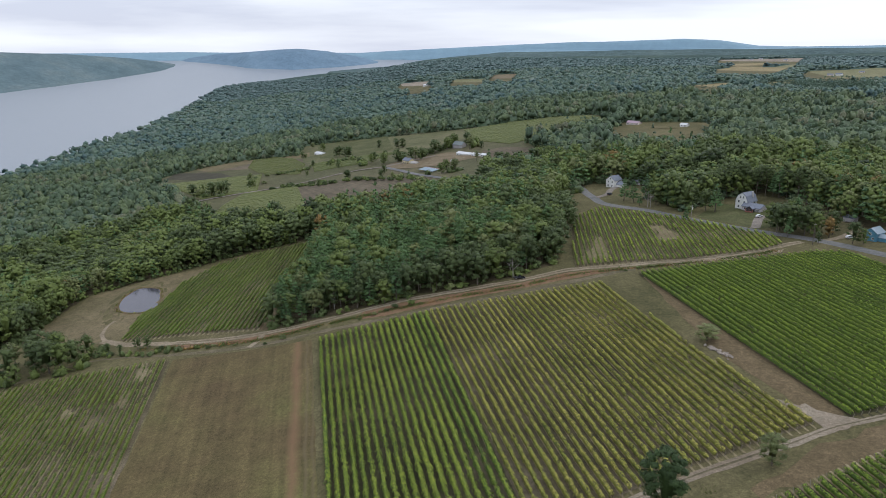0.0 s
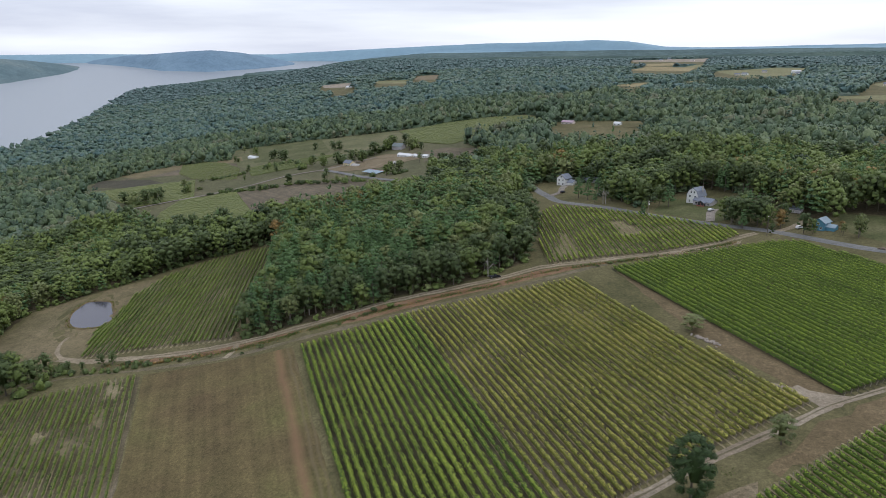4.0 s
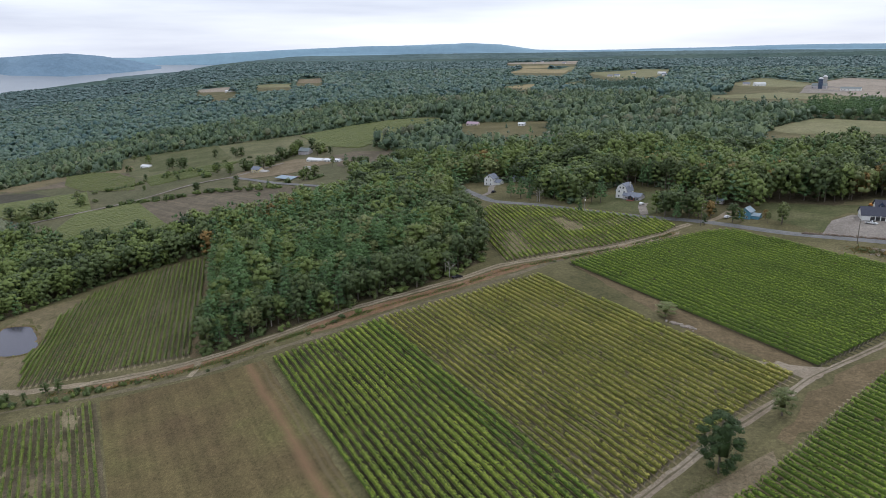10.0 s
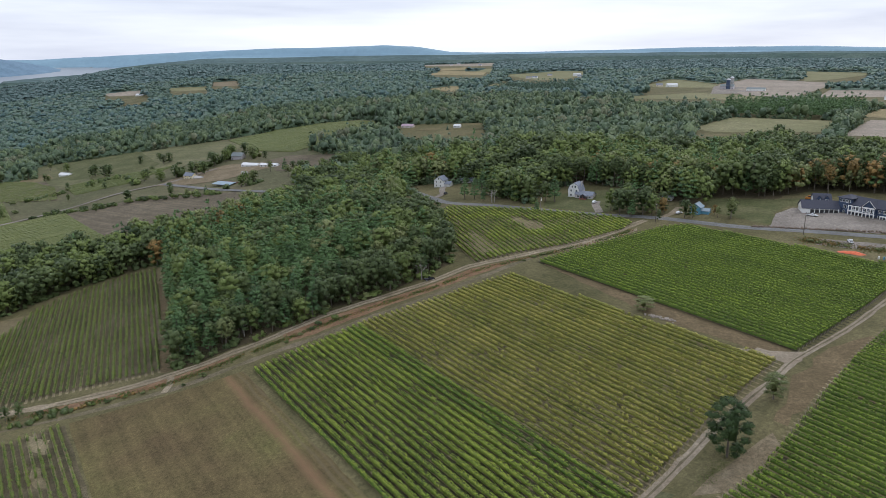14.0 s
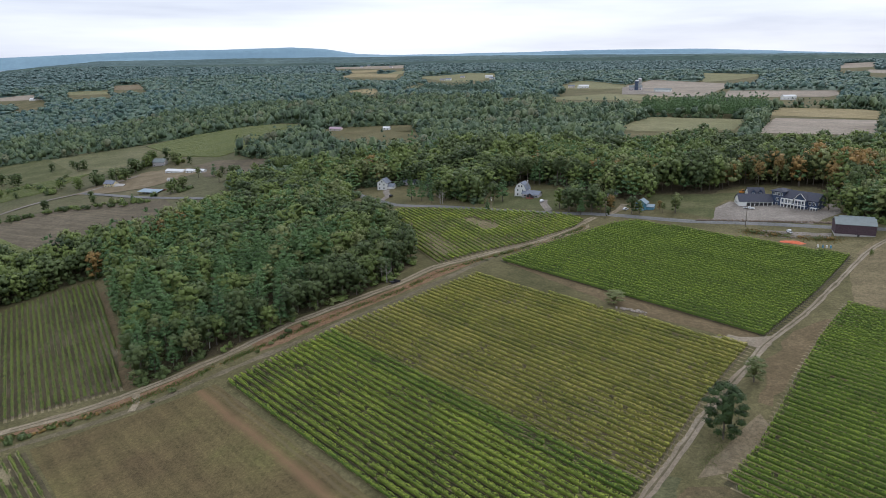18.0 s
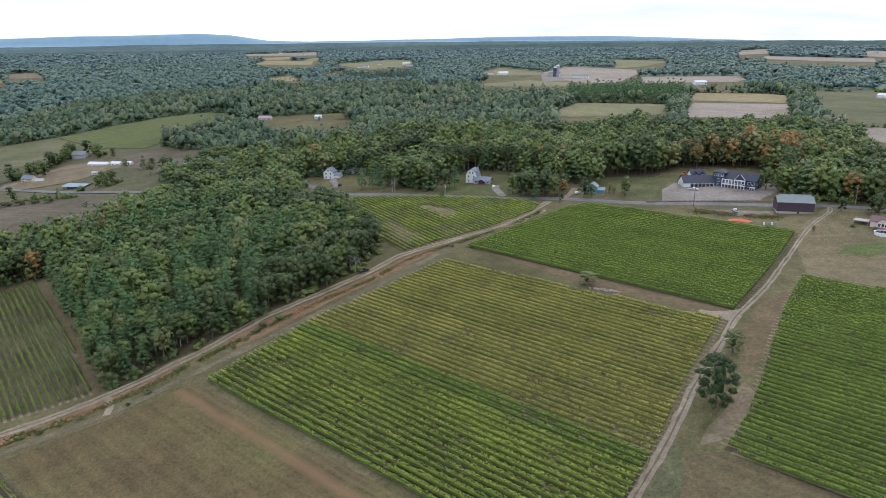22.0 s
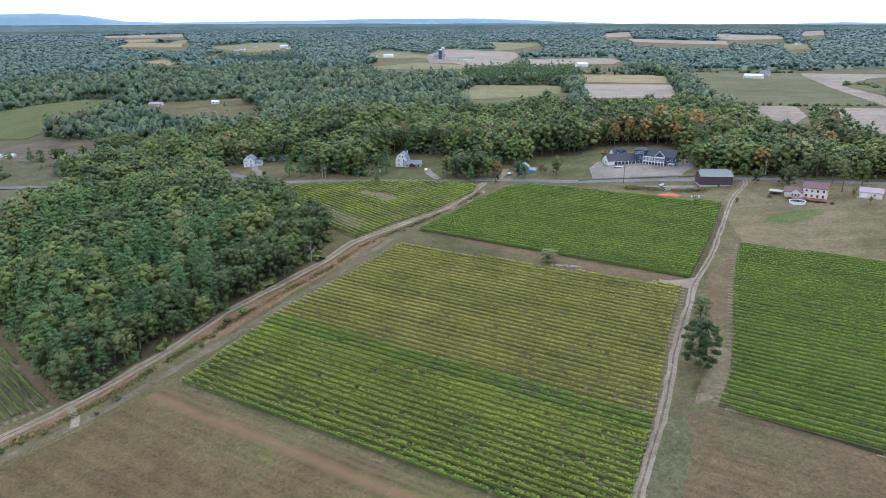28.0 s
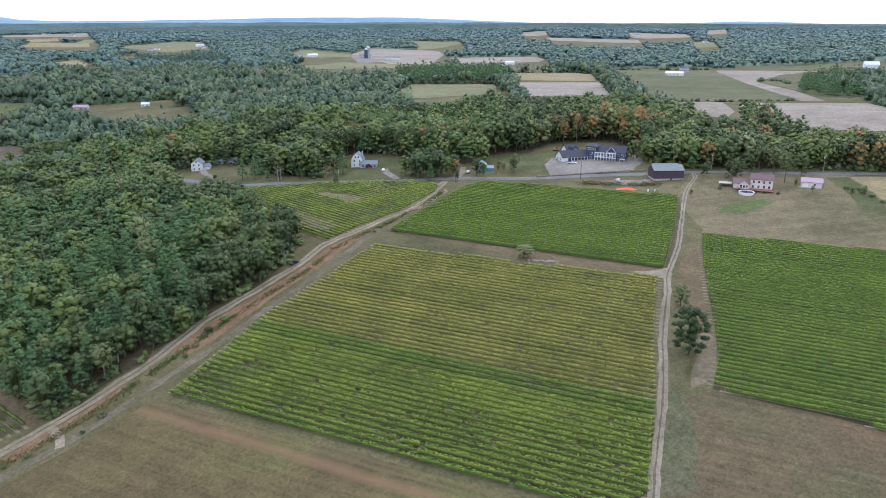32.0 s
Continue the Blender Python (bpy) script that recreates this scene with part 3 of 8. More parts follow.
OPEN_FAR = [
    ("farmyard", [(811, 1554), (931, 1642), (923, 1537), (757, 1269), (660, 1287)], M_GRAVEL, "gravel farmyard with silos"),
    ("harvested_field", [(516, 491), (567, 454), (504, 403), (458, 385), (462, 412), (470, 439)], M_TAN, "harvested tan field beside a hedge"),
    ("harvested_field", [(551, 426), (590, 424), (675, 352), (580, 260), (520, 230), (471, 288), (464, 304), (465, 331), (493, 374)], M_TAN, "harvested tan field beside a hedge"),
    ("clearing", [(40, 930), (150, 885), (140, 826), (48, 880)], M_GRASS, "dry grass clearing round a distant house"),
    ("mown_field", [(1100, 800), (1242, 722), (1562, 667), (1371, 596), (1142, 662)], M_HAYGREEN, "mown field with pale rows"),
    ("stubble_field", [(-784, 2626), (-640, 2508), (-592, 2309), (-728, 2469)], M_TAN, "distant tan strip by a road"),
    ("mown_field", [(-550, 2475), (-406, 2348), (-377, 2165), (-501, 2307)], M_PALE, "distant pale strip by a road"),
    ("stubble_field", [(-394, 2360), (-420, 2581), (-350, 2576), (-294, 2267)], M_EARTH, "distant reddish field"),
    ("stubble_field", [(502, 4360), (968, 4508), (795, 3819), (465, 3896)], M_TAN, "distant tan strip"),
    ("stubble_field", [(464, 3391), (613, 3547), (537, 3155), (399, 3035)], M_WHEAT, "distant tan field"),
    ("stubble_field", [(297, 2607), (423, 3016), (562, 2829), (473, 2466)], M_WHEAT, "distant tan field below woods"),
    ("mown_field", [(519, 2864), (621, 3166), (693, 3281), (573, 2820)], M_PALE, "distant pale green field"),
    ("mown_field", [(544, 2465), (684, 2593), (818, 2756), (904, 2680), (778, 2332), (641, 2081), (532, 1992), (530, 2122)], M_PALE, "pale green fields round a far village"),
    ("clearing", [(163, 1620), (263, 1761), (248, 1610), (215, 1498), (196, 1586)], M_WHEAT, "dry clearing in far woods"),
    ("clearing", [(337, 1755), (429, 1916), (388, 1775), (321, 1679)], M_PALE, "narrow clearing in far woods"),
    ("mown_field", [(692, 1644), (892, 1928), (859, 1623), (769, 1488), (663, 1535)], M_PALE, "pale green field beside a farm"),
    ("ploughland", [(844, 1599), (1081, 1867), (1124, 1607), (1003, 1439), (742, 1159), (687, 1220), (754, 1379)], M_TAN, "bare ploughland by a farm with a silo"),
    ("mown_field", [(464, 1228), (648, 1321), (701, 1166), (637, 1106), (473, 1183)], M_PALE, "bright green field strip"),
    ("mown_field", [(1518, 2271), (1583, 2065), (1498, 1945), (1232, 1740), (1123, 1693), (1321, 1982)], M_PALE, "far pale field"),
    ("harvested_field", [(933, 1333), (1124, 1246), (1036, 1141), (964, 1092), (783, 1153)], M_TAN, "tan field strip with farm buildings"),
    ("stubble_field", [(2753, 2939), (3032, 3009), (2469, 2481), (2190, 2374)], M_TAN, "far tan field"),
    ("stubble_field", [(2160, 2191), (2219, 1776), (1970, 1576), (1923, 1683), (1924, 1970)], M_TAN, "far tan field"),
    ("stubble_field", [(3138, 2546), (3174, 2201), (2670, 1830), (2346, 1831), (2412, 1961)], M_TAN, "far tan fields with houses"),
    ("mown_field", [(2126, 1497), (2227, 1471), (1900, 1250), (1781, 1260)], M_PALE, "far pale field"),
    ("stubble_field", [(3752, 2453), (3954, 2452), (3413, 2107), (3154, 2080)], M_TAN, "far tan strip"),
    ("pale_hay_meadow", [(339, 724), (442, 825), (531, 758), (441, 660), (346, 690)], M_PALE, "pale yellow-green hay meadow among woods"),
    ("stubble_field", [(588, 797), (700, 901), (783, 842), (779, 798), (675, 709)], M_WHEAT, "golden stubble strip"),
    ("harvested_field", [(442, 628), (574, 760), (664, 694), (535, 571)], M_TAN, "harvested tan field"),
    ("mown_field", [(883, 857), (1098, 793), (790, 547), (643, 409), (535, 478), (623, 608)], M_HAYGREEN, "mown green-brown field"),
    ("harvested_field", [(1020, 740), (1149, 609), (1013, 615), (843, 564), (742, 457), (664, 393), (644, 408), (791, 546)], M_TAN, "wide harvested tan field"),
    ("mown_field", [(847, 562), (895, 539), (755, 390), (698, 367), (666, 391), (750, 460)], M_HAYGREEN, "green strip beside a clump of pines"),
]
LOTS = [[(427, 1270), (450, 1240), (330, 1020), (290, 1040)], [(571, 2230), (690, 2300), (700, 2200), (560, 1900), (470, 1950)], [(-620, 2230), (-560, 2220), (-470, 1900), (-540, 1900)],
        [(108, 875), (125, 860), (95, 780), (70, 795)], [(48, 920), (75, 910), (62, 825), (40, 840)],
        [(85, 500), (70, 545), (30, 575), (20, 545), (40, 510)], [(93, 455), (128, 415), (165, 430), (150, 500), (110, 490)]]

drape("vineyard_floor", [(-69.6, 288.5)] + BLOCK_A[1:-1] + [(-0.6, 142.4)], M_VINEFLOOR, 0.05, label="brown grass alleys between vine rows", category="field", edge=0.8)
drape("vineyard_floor", [(-24.9, 307.8), (-22, 309), (8, 318), (50, 333), (81, 272), (114, 214), (78, 190), (46, 166), (42.4, 163.6)], M_VINEDRY, 0.08, label="dry tan grass alleys between yellow-green vine rows", category="field", edge=0.5)
drape("vineyard_floor", BLOCK_R, M_VINEFLOOR, 0.05, label="shaded grass alleys between dense vine rows", category="field", edge=0.8)
drape("vineyard_floor", BLOCK_RV, M_VINEFLOOR, 0.05, label="shaded grass alleys between dense vine rows", category="field", edge=0.8)
drape("vineyard_floor", BLOCK_N, M_VINEDRY, 0.05, label="dry patchy ground between sparse vine rows", category="field", edge=0.8)
drape("vineyard_floor", BLOCK_L, M_VINEDRY, 0.05, label="dry ground between vine rows beside a pond", category="field", edge=0.8)
drape("vineyard_floor", BLOCK_SW, M_VINEDRY, 0.05, label="dry ground between sparse vine rows", category="field", edge=0.8)
drape("brown_field", BROWN, M_BROWN, 0.05, label="mown brown field with faint mowing lines", category="field", edge=0.6)
drape("brown_field", SOUTH_FIELD, M_SOUTH, 0.05, label="reddish-brown mown field beside a lane", category="field", edge=0.8)
drape("meadow", FARM, M_OLIVE, 0.22, 24, "olive rough grass of a farmstead", "field", 2.0)
drape("meadow", [(228, 279), (258, 292), (300, 252), (345, 190), (340, 60), (200, 60), (178, 112), (216, 150), (176, 230), (200, 257)], M_TANGRASS, 0.035, 10, "dry tan meadow round a house", "field", 2.0)
drape("vine_field", YELLOW_F, M_YELLOW, 0.4, 20, "yellowing vine field seen across the woods", "field", 1.0)
drape("tilled_field", TILLED_F, M_TILLED, 0.4, 20, "grey-brown tilled field", "field", 1.0)
drape("tilled_field", [(-106, 824), (-82, 836), (-28, 797), (-33, 714), (-92, 750)], M_TILLED, 0.45, 20, "brown tilled field by a farmstead", "field", 1.0)
drape("vine_field", [(-541, 841), (-438, 914), (-368, 905), (-341, 846), (-490, 858)], M_TILLED, 0.45, 20, "brown vine field with faint rows", "field", 1.0)
drape("vine_field", [(-505, 794), (-374, 800), (-326, 700), (-381, 680)], M_YELLOW, 0.45, 20, "pale yellow-green vine field", "field", 1.0)
drape("meadow", [(-410, 940), (-425, 1030), (-347, 1012), (-192, 1022), (-130, 960), (-200, 860), (-330, 850)], M_HAYGREEN, 0.4, 20, "grey-green meadow below a tree line", "field", 1.0)
drape("vine_field", [(-172, 1013), (-96, 1050), (0, 1018), (47, 957), (-26, 905), (-79, 853), (-128, 900)], M_HAYGREEN, 0.42, 20, "green vine field below a tree line", "field", 1.0)
drape("stubble_field", [(-536, 899), (-468, 949), (-385, 960), (-363, 915), (-436, 902), (-476, 852)], M_TANGRASS, 0.5, 20, "pale tan strip above vine rows", "field", 1.0)
drape("tilled_field", [(-533, 836), (-550, 880), (-451, 836), (-382, 774), (-435, 785)], M_DARKSOIL, 0.5, 20, "dark bare soil at a wood's edge", "field", 1.0)
drape("vine_field", [(-471, 964), (-387, 913), (-342, 856), (-314, 780), (-381, 808), (-425, 858)], M_TILLED, 0.6, 20, "grey-brown vine field with dark rows", "field", 1.0)
drape("gravel_yard", [(-215, 765), (-195, 800), (-150, 830), (-110, 815), (-100, 780), (-140, 745), (-175, 745)], M_EARTH, 0.62, 12, "trodden earth yard of a farmstead", "yard", 3.0)
drape("meadow", [(-403, 1029), (-291, 1028), (-238, 897), (-247, 834), (-335, 885)], M_LAWN, 0.55, 20, "green meadow below a tree line", "field", 1.0)
for nm, poly, mt, lb in OPEN_FAR:
    drape(nm, poly, mt, 0.25, 60, lb, "field", 2.0)

TRACK = [(-204, 309), (-194, 306), (-182, 303), (-154, 302), (-132, 303), (-110, 306), (-91, 309), (-68, 314), (-43, 326), (-15, 334), (12, 343), (33, 354), (58, 358),
         (91, 366), (116, 376), (132, 386), (144, 393)]
LOWER = [(-240, 240), (-222, 259), (-193, 284), (-149, 288), (-108, 292), (-80, 297), (-45, 305), (-18, 315), (10, 325), (40, 339), (62, 351), (78, 357)]
ROAD = [(30, 640), (18, 590), (26, 545), (36, 512), (45, 490), (70, 468), (96, 441), (125, 415), (152, 394), (182, 360), (209, 337), (242, 308), (268, 288), (301, 250), (345, 205), (400, 150)]
LANE = [(-20, 118), (11, 141), (49, 165), (77, 185), (107, 204), (120, 213), (150, 228), (180, 246), (216, 268), (232, 276.5), (247, 282.5), (255, 286.5), (262, 293)]
FARM_ROAD = [(-208, 769), (-180, 739), (-146, 699), (-97, 647), (-67, 612), (-20, 590), (26, 600)]
FARM_LANE = [(-480, 600), (-410, 650), (-350, 687), (-321, 704), (-284, 732), (-236, 760), (-208, 769), (-190, 785), (-160, 815)]

drape("clay_bank", [(-60, 316), (-43, 322.5), (-15, 330), (12, 339), (33, 350), (58, 354), (80, 358), (80, 356), (55, 350), (35, 341), (10, 330), (-18, 320), (-45, 309), (-58, 307)], M_RED, 0.07, 6, "reddish bare clay bank below a track", "bank", 0.8)
drape("clay_bank", [(-80, 308), (-100, 304.5), (-130, 300), (-160, 299), (-165, 295), (-130, 296), (-100, 299), (-82, 303)], M_RED, 0.07, 6, "reddish bare clay bank below a track", "bank", 0.8)
drape("clay_bank", [(80, 360), (116, 371), (134, 381), (132, 376), (112, 366), (82, 356)], M_DIRT2, 0.07, 6, "bare earth verge below a track", "bank", 0.6)
ribbon("grass_strip", TRACK[3:], 0.8, M_TRODDEN, 0.16, "weedy strip between wheel ruts", wob=0.6, thick=0.02)
ribbon("earth_track", TRACK, 4.6, M_DIRT2, 0.10, "rutted pale-brown earth track along a wood", wob=1.2, thick=0.05)
ribbon("earth_track", LOWER[:5], 1.5, M_TRODDEN, 0.08, "pale worn track along vine rows", wob=1.0, thick=0.03)
ribbon("earth_track", [(-209, 345), (-215, 343), (-218, 336), (-216, 326), (-209, 315), (-199, 307)], 2.2, M_DIRT2, 0.09, "narrow pale track looping to a pond", wob=0.8, thick=0.03)
ribbon("grass_track", LOWER[3:], 3.4, M_TRODDEN, 0.08, "worn grass track along vine rows", wob=1.0, thick=0.03)
ribbon("paved_road", ROAD, 6.0, M_ASPHALT, 0.16, "grey worn asphalt country road", wob=0.2, thick=0.06)
ribbon("gravel_lane", LANE[5:], 2.5, M_DIRT, 0.12, "narrow gravel lane leading to a barn", wob=0.5, thick=0.05)
ribbon("gravel_lane", LANE[:6], 3.2, M_DIRT, 0.12, "pale gravel lane between vineyards", wob=0.8, thick=0.05)
ribbon("grass_strip", LANE, 0.6, M_TRODDEN, 0.15, "weedy strip between the ruts of a lane", wob=0.5, thick=0.01)
ribbon("gravel_lane", [(120, 213), (117, 219), (113, 225)], 2.4, M_DIRT, 0.11, "pale gravel spur at a lane junction", wob=1.0, thick=0.05)
ribbon("paved_road", FARM_ROAD, 6.0, M_ASPHALT, 0.8, "grey farm road past houses", wob=0.3, thick=0.06)
ribbon("gravel_lane", FARM_LANE, 4.5, M_GRAVEL, 0.85, "pale gravel lane between farm fields", wob=0.4, thick=0.06)
drape("tilled_strip", [(68, 341), (75, 337), (104, 274), (125, 226), (122, 217), (114, 221), (92, 262)], M_WORN, 0.06, 6, "brown worn strip between two vine blocks", "field", 1.2)
drape("gravel_yard", [(196, 352), (214, 338), (236, 320), (262, 330), (268, 352), (258, 372), (240, 372), (228, 380), (212, 372)], M_GRAVEL, 0.1, 8, "grey gravel forecourt before a large house", "yard", 1.5)
drape("gravel_yard", [(206, 325), (226, 306), (232, 303), (226, 297), (210, 306), (200, 318)], M_GRAVEL, 0.1, 8, "gravel pull-in beside the road", "yard", 1.0)
drape("gravel_yard", [(106, 228), (113, 224), (121, 219), (127, 217), (122, 212), (117, 210), (114, 217)], M_DIRT, 0.1, 6, "pale bare gravel at a lane junction", "yard", 0.8)
drape("bare_earth", [(90.2, 177.2), (88.2, 168.1), (78.1, 162.5), (66.4, 157.2), (56.4, 159.7), (63.8, 164.8), (76.4, 168.7), (84.2, 174.3)], M_EARTH, 0.075, 5, "trodden pinkish earth under a large oak", "bank", 3.0)
drape("bare_earth", [(118.0, 206.7), (137.4, 217.6), (153.6, 221.0), (156.8, 219.4), (124.4, 196.3), (94.9, 179.1), (91.5, 182.7), (105.9, 194.9)], M_WORN, 0.065, 5, "worn reddish grass beside vine rows", "bank", 3.5)
drape("bare_earth", [(44, 410), (49, 400), (50, 380), (52, 364), (40, 362), (36, 370), (42, 386)], M_STRIP, 0.075, 5, "pale dry soil among thin vine rows", "bank", 2.5)
drape("bare_earth", [(-148, 256), (-143, 253), (-136, 238), (-141, 240)], M_STRIP, 0.085, 5, "pale bare patch among thin vine rows", "bank", 2.0)
drape("bare_earth", [(-145, 231), (-143, 230), (-138, 218), (-144, 223)], M_STRIP, 0.085, 5, "pale bare patch among thin vine rows", "bank", 2.0)
drape("bare_earth", [(-157, 279), (-147, 272), (-144, 261), (-150, 266)], M_STRIP, 0.085, 5, "pale bare patch among thin vine rows", "bank", 2.0)
drape("bare_earth", [(-164, 239), (-158, 235), (-157, 227), (-163, 232)], M_STRIP, 0.085, 5, "pale bare patch among thin vine rows", "bank", 2.0)
drape("bare_earth", [(71, 427), (79, 429), (87, 404), (79, 398)], M_STRIP, 0.08, 5, "pale bare patch among vine rows", "bank", 1.5)
drape("bare_earth", [(-116, 314), (-111, 309), (-105, 312), (-116, 345), (-138, 440), (-141, 440), (-118, 340)], M_WORN, 0.06, 6, "bare reddish headland beside a wood", "bank", 0.8)
drape("bare_earth", [(-109, 292), (-106, 291), (-105, 297), (-106, 304), (-109, 304), (-108, 297)], M_DIRT2, 0.1, 5, "pale bare crossing between two tracks", "bank", 0.7)
drape("grass_verge", [(10, 141), (49, 165), (52, 160), (44, 150), (18, 132)], M_OLIVE, 0.06, 4, "greenish grass verge by a lane", "lawn", 4.0)
drape("lawn", [(200, 350), (212, 374), (228, 384), (250, 378), (262, 395), (230, 402), (192, 420), (186, 385)], M_LAWN, 0.06, 8, "patchy green lawn beside a gravel yard", "lawn", 1.5)
drape("lawn", [(98, 448), (128, 418), (160, 432), (150, 470), (112, 478)], M_LAWN, 0.06, 8, "green lawn round a white house", "lawn", 1.5)
drape("lawn", [(208, 242), (222, 245), (234, 240), (243, 234), (238, 228), (217, 232)], M_FRESH, 0.09, 5, "fresh green patch of lawn near a pool", "lawn", 4.5)
drape("grass_strip", [(306, 231), (316, 222), (291, 199), (262, 178), (250, 184), (280, 206)], M_LAWN, 0.08, 6, "green grass strip between dry meadow and a tan field", "lawn", 1.5)
drape("harvested_field", [(317, 221), (338, 202), (310, 150), (270, 150), (264, 177), (292, 198)], M_WHEAT, 0.07, 8, "tan stubble beside a grass strip", "field", 1.0)
drape("pond_bank", [(-262, 318), (-272, 385), (-250, 408), (-226, 424), (-205, 425), (-214, 398), (-207, 345), (-191, 308), (-215, 305)], M_TANGRASS, 0.05, 8, "mown dry grass round a pond", "lawn", 1.5)

def clear_of_fields(x, y, tall):
    """False in open fields, and where a wood of that height would stand so close before one that it hid it."""
    ok = np.ones(np.shape(x), bool)
    drop = CZ + 6 - height(x, y)
    for share in (0.0, 0.2, 0.4, 0.6, 0.8, 1.0):
        k = drop / np.maximum(drop - tall * share, 20)
        gx, gy = CX + (x - CX) * k, CY + (y - CY) * k
        for o in OPEN_FAR:
            ok &= ~in_poly(gx, gy, o[1])
    return ok


for nm, a, b, k, mt, lb, keep in (("distant_country", 2600, 5600, 1.0065, M_COUNTRY, "far haze-tinted wooded country with soft treetops", dry_land),
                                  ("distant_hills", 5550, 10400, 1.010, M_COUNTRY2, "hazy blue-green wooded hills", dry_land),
                                  ("backdrop_hills", 10300, 15400, 1.02, M_RIM, "pale haze-blue hills along the skyline", None)):
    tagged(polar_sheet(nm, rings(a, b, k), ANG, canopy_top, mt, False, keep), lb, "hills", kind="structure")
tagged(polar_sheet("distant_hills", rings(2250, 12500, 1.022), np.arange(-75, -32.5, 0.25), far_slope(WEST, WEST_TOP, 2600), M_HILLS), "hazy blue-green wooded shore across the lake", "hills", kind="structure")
tagged(polar_sheet("distant_hills", rings(7000, 15200, 1.015), np.arange(-34, -17.3, 0.2), far_slope(HEAD, HEAD_TOP, 2400), M_HEAD), "haze-blue wooded headland rising from the lake", "hills", kind="structure")


# ---- vine rows ----
rng = np.random.default_rng(7)


def clip_rows(poly, bearing, gap, start=0.5):
    """Lines along a bearing across a polygon: (x0, y0, x1, y1) each, in order across the block."""
    d = np.array([math.sin(radians(bearing)), math.cos(radians(bearing))])
    nrm = np.array([d[1], -d[0]])
    p = np.array(poly, float)
    off = p @ nrm
    out = []
    c = off.min() + gap * start
    while c < off.max():
        ts = []
        for a, b in zip(p, np.roll(p, -1, 0)):
            oa, ob = a @ nrm - c, b @ nrm - c
            if (oa > 0) != (ob > 0):
                ts.append((a + (b - a) * oa / (oa - ob)) @ d)
        ts.sort()
        for t0, t1 in zip(ts[::2], ts[1::2]):
            if t1 - t0 > 5:
                out.append((*(d * t0 + nrm * c), *(d * t1 + nrm * c)))
        c += gap
    return out


# spots where vines have failed, and how much of them is left
BARE_SPOTS = [([(71, 428), (79, 430), (87, 404), (79, 397)], 0.05), ([(43, 410), (49, 400), (52, 378), (44, 366), (38, 380)], 0.35), ([(-148, 256), (-143, 253), (-136, 238), (-141, 240)], 0.12), ([(-145, 231), (-143, 230), (-138, 218), (-144, 223)], 0.12), ([(-157, 279), (-147, 272), (-144, 261), (-150, 266)], 0.12), ([(-164, 239), (-158, 235), (-157, 227), (-163, 232)], 0.12)]


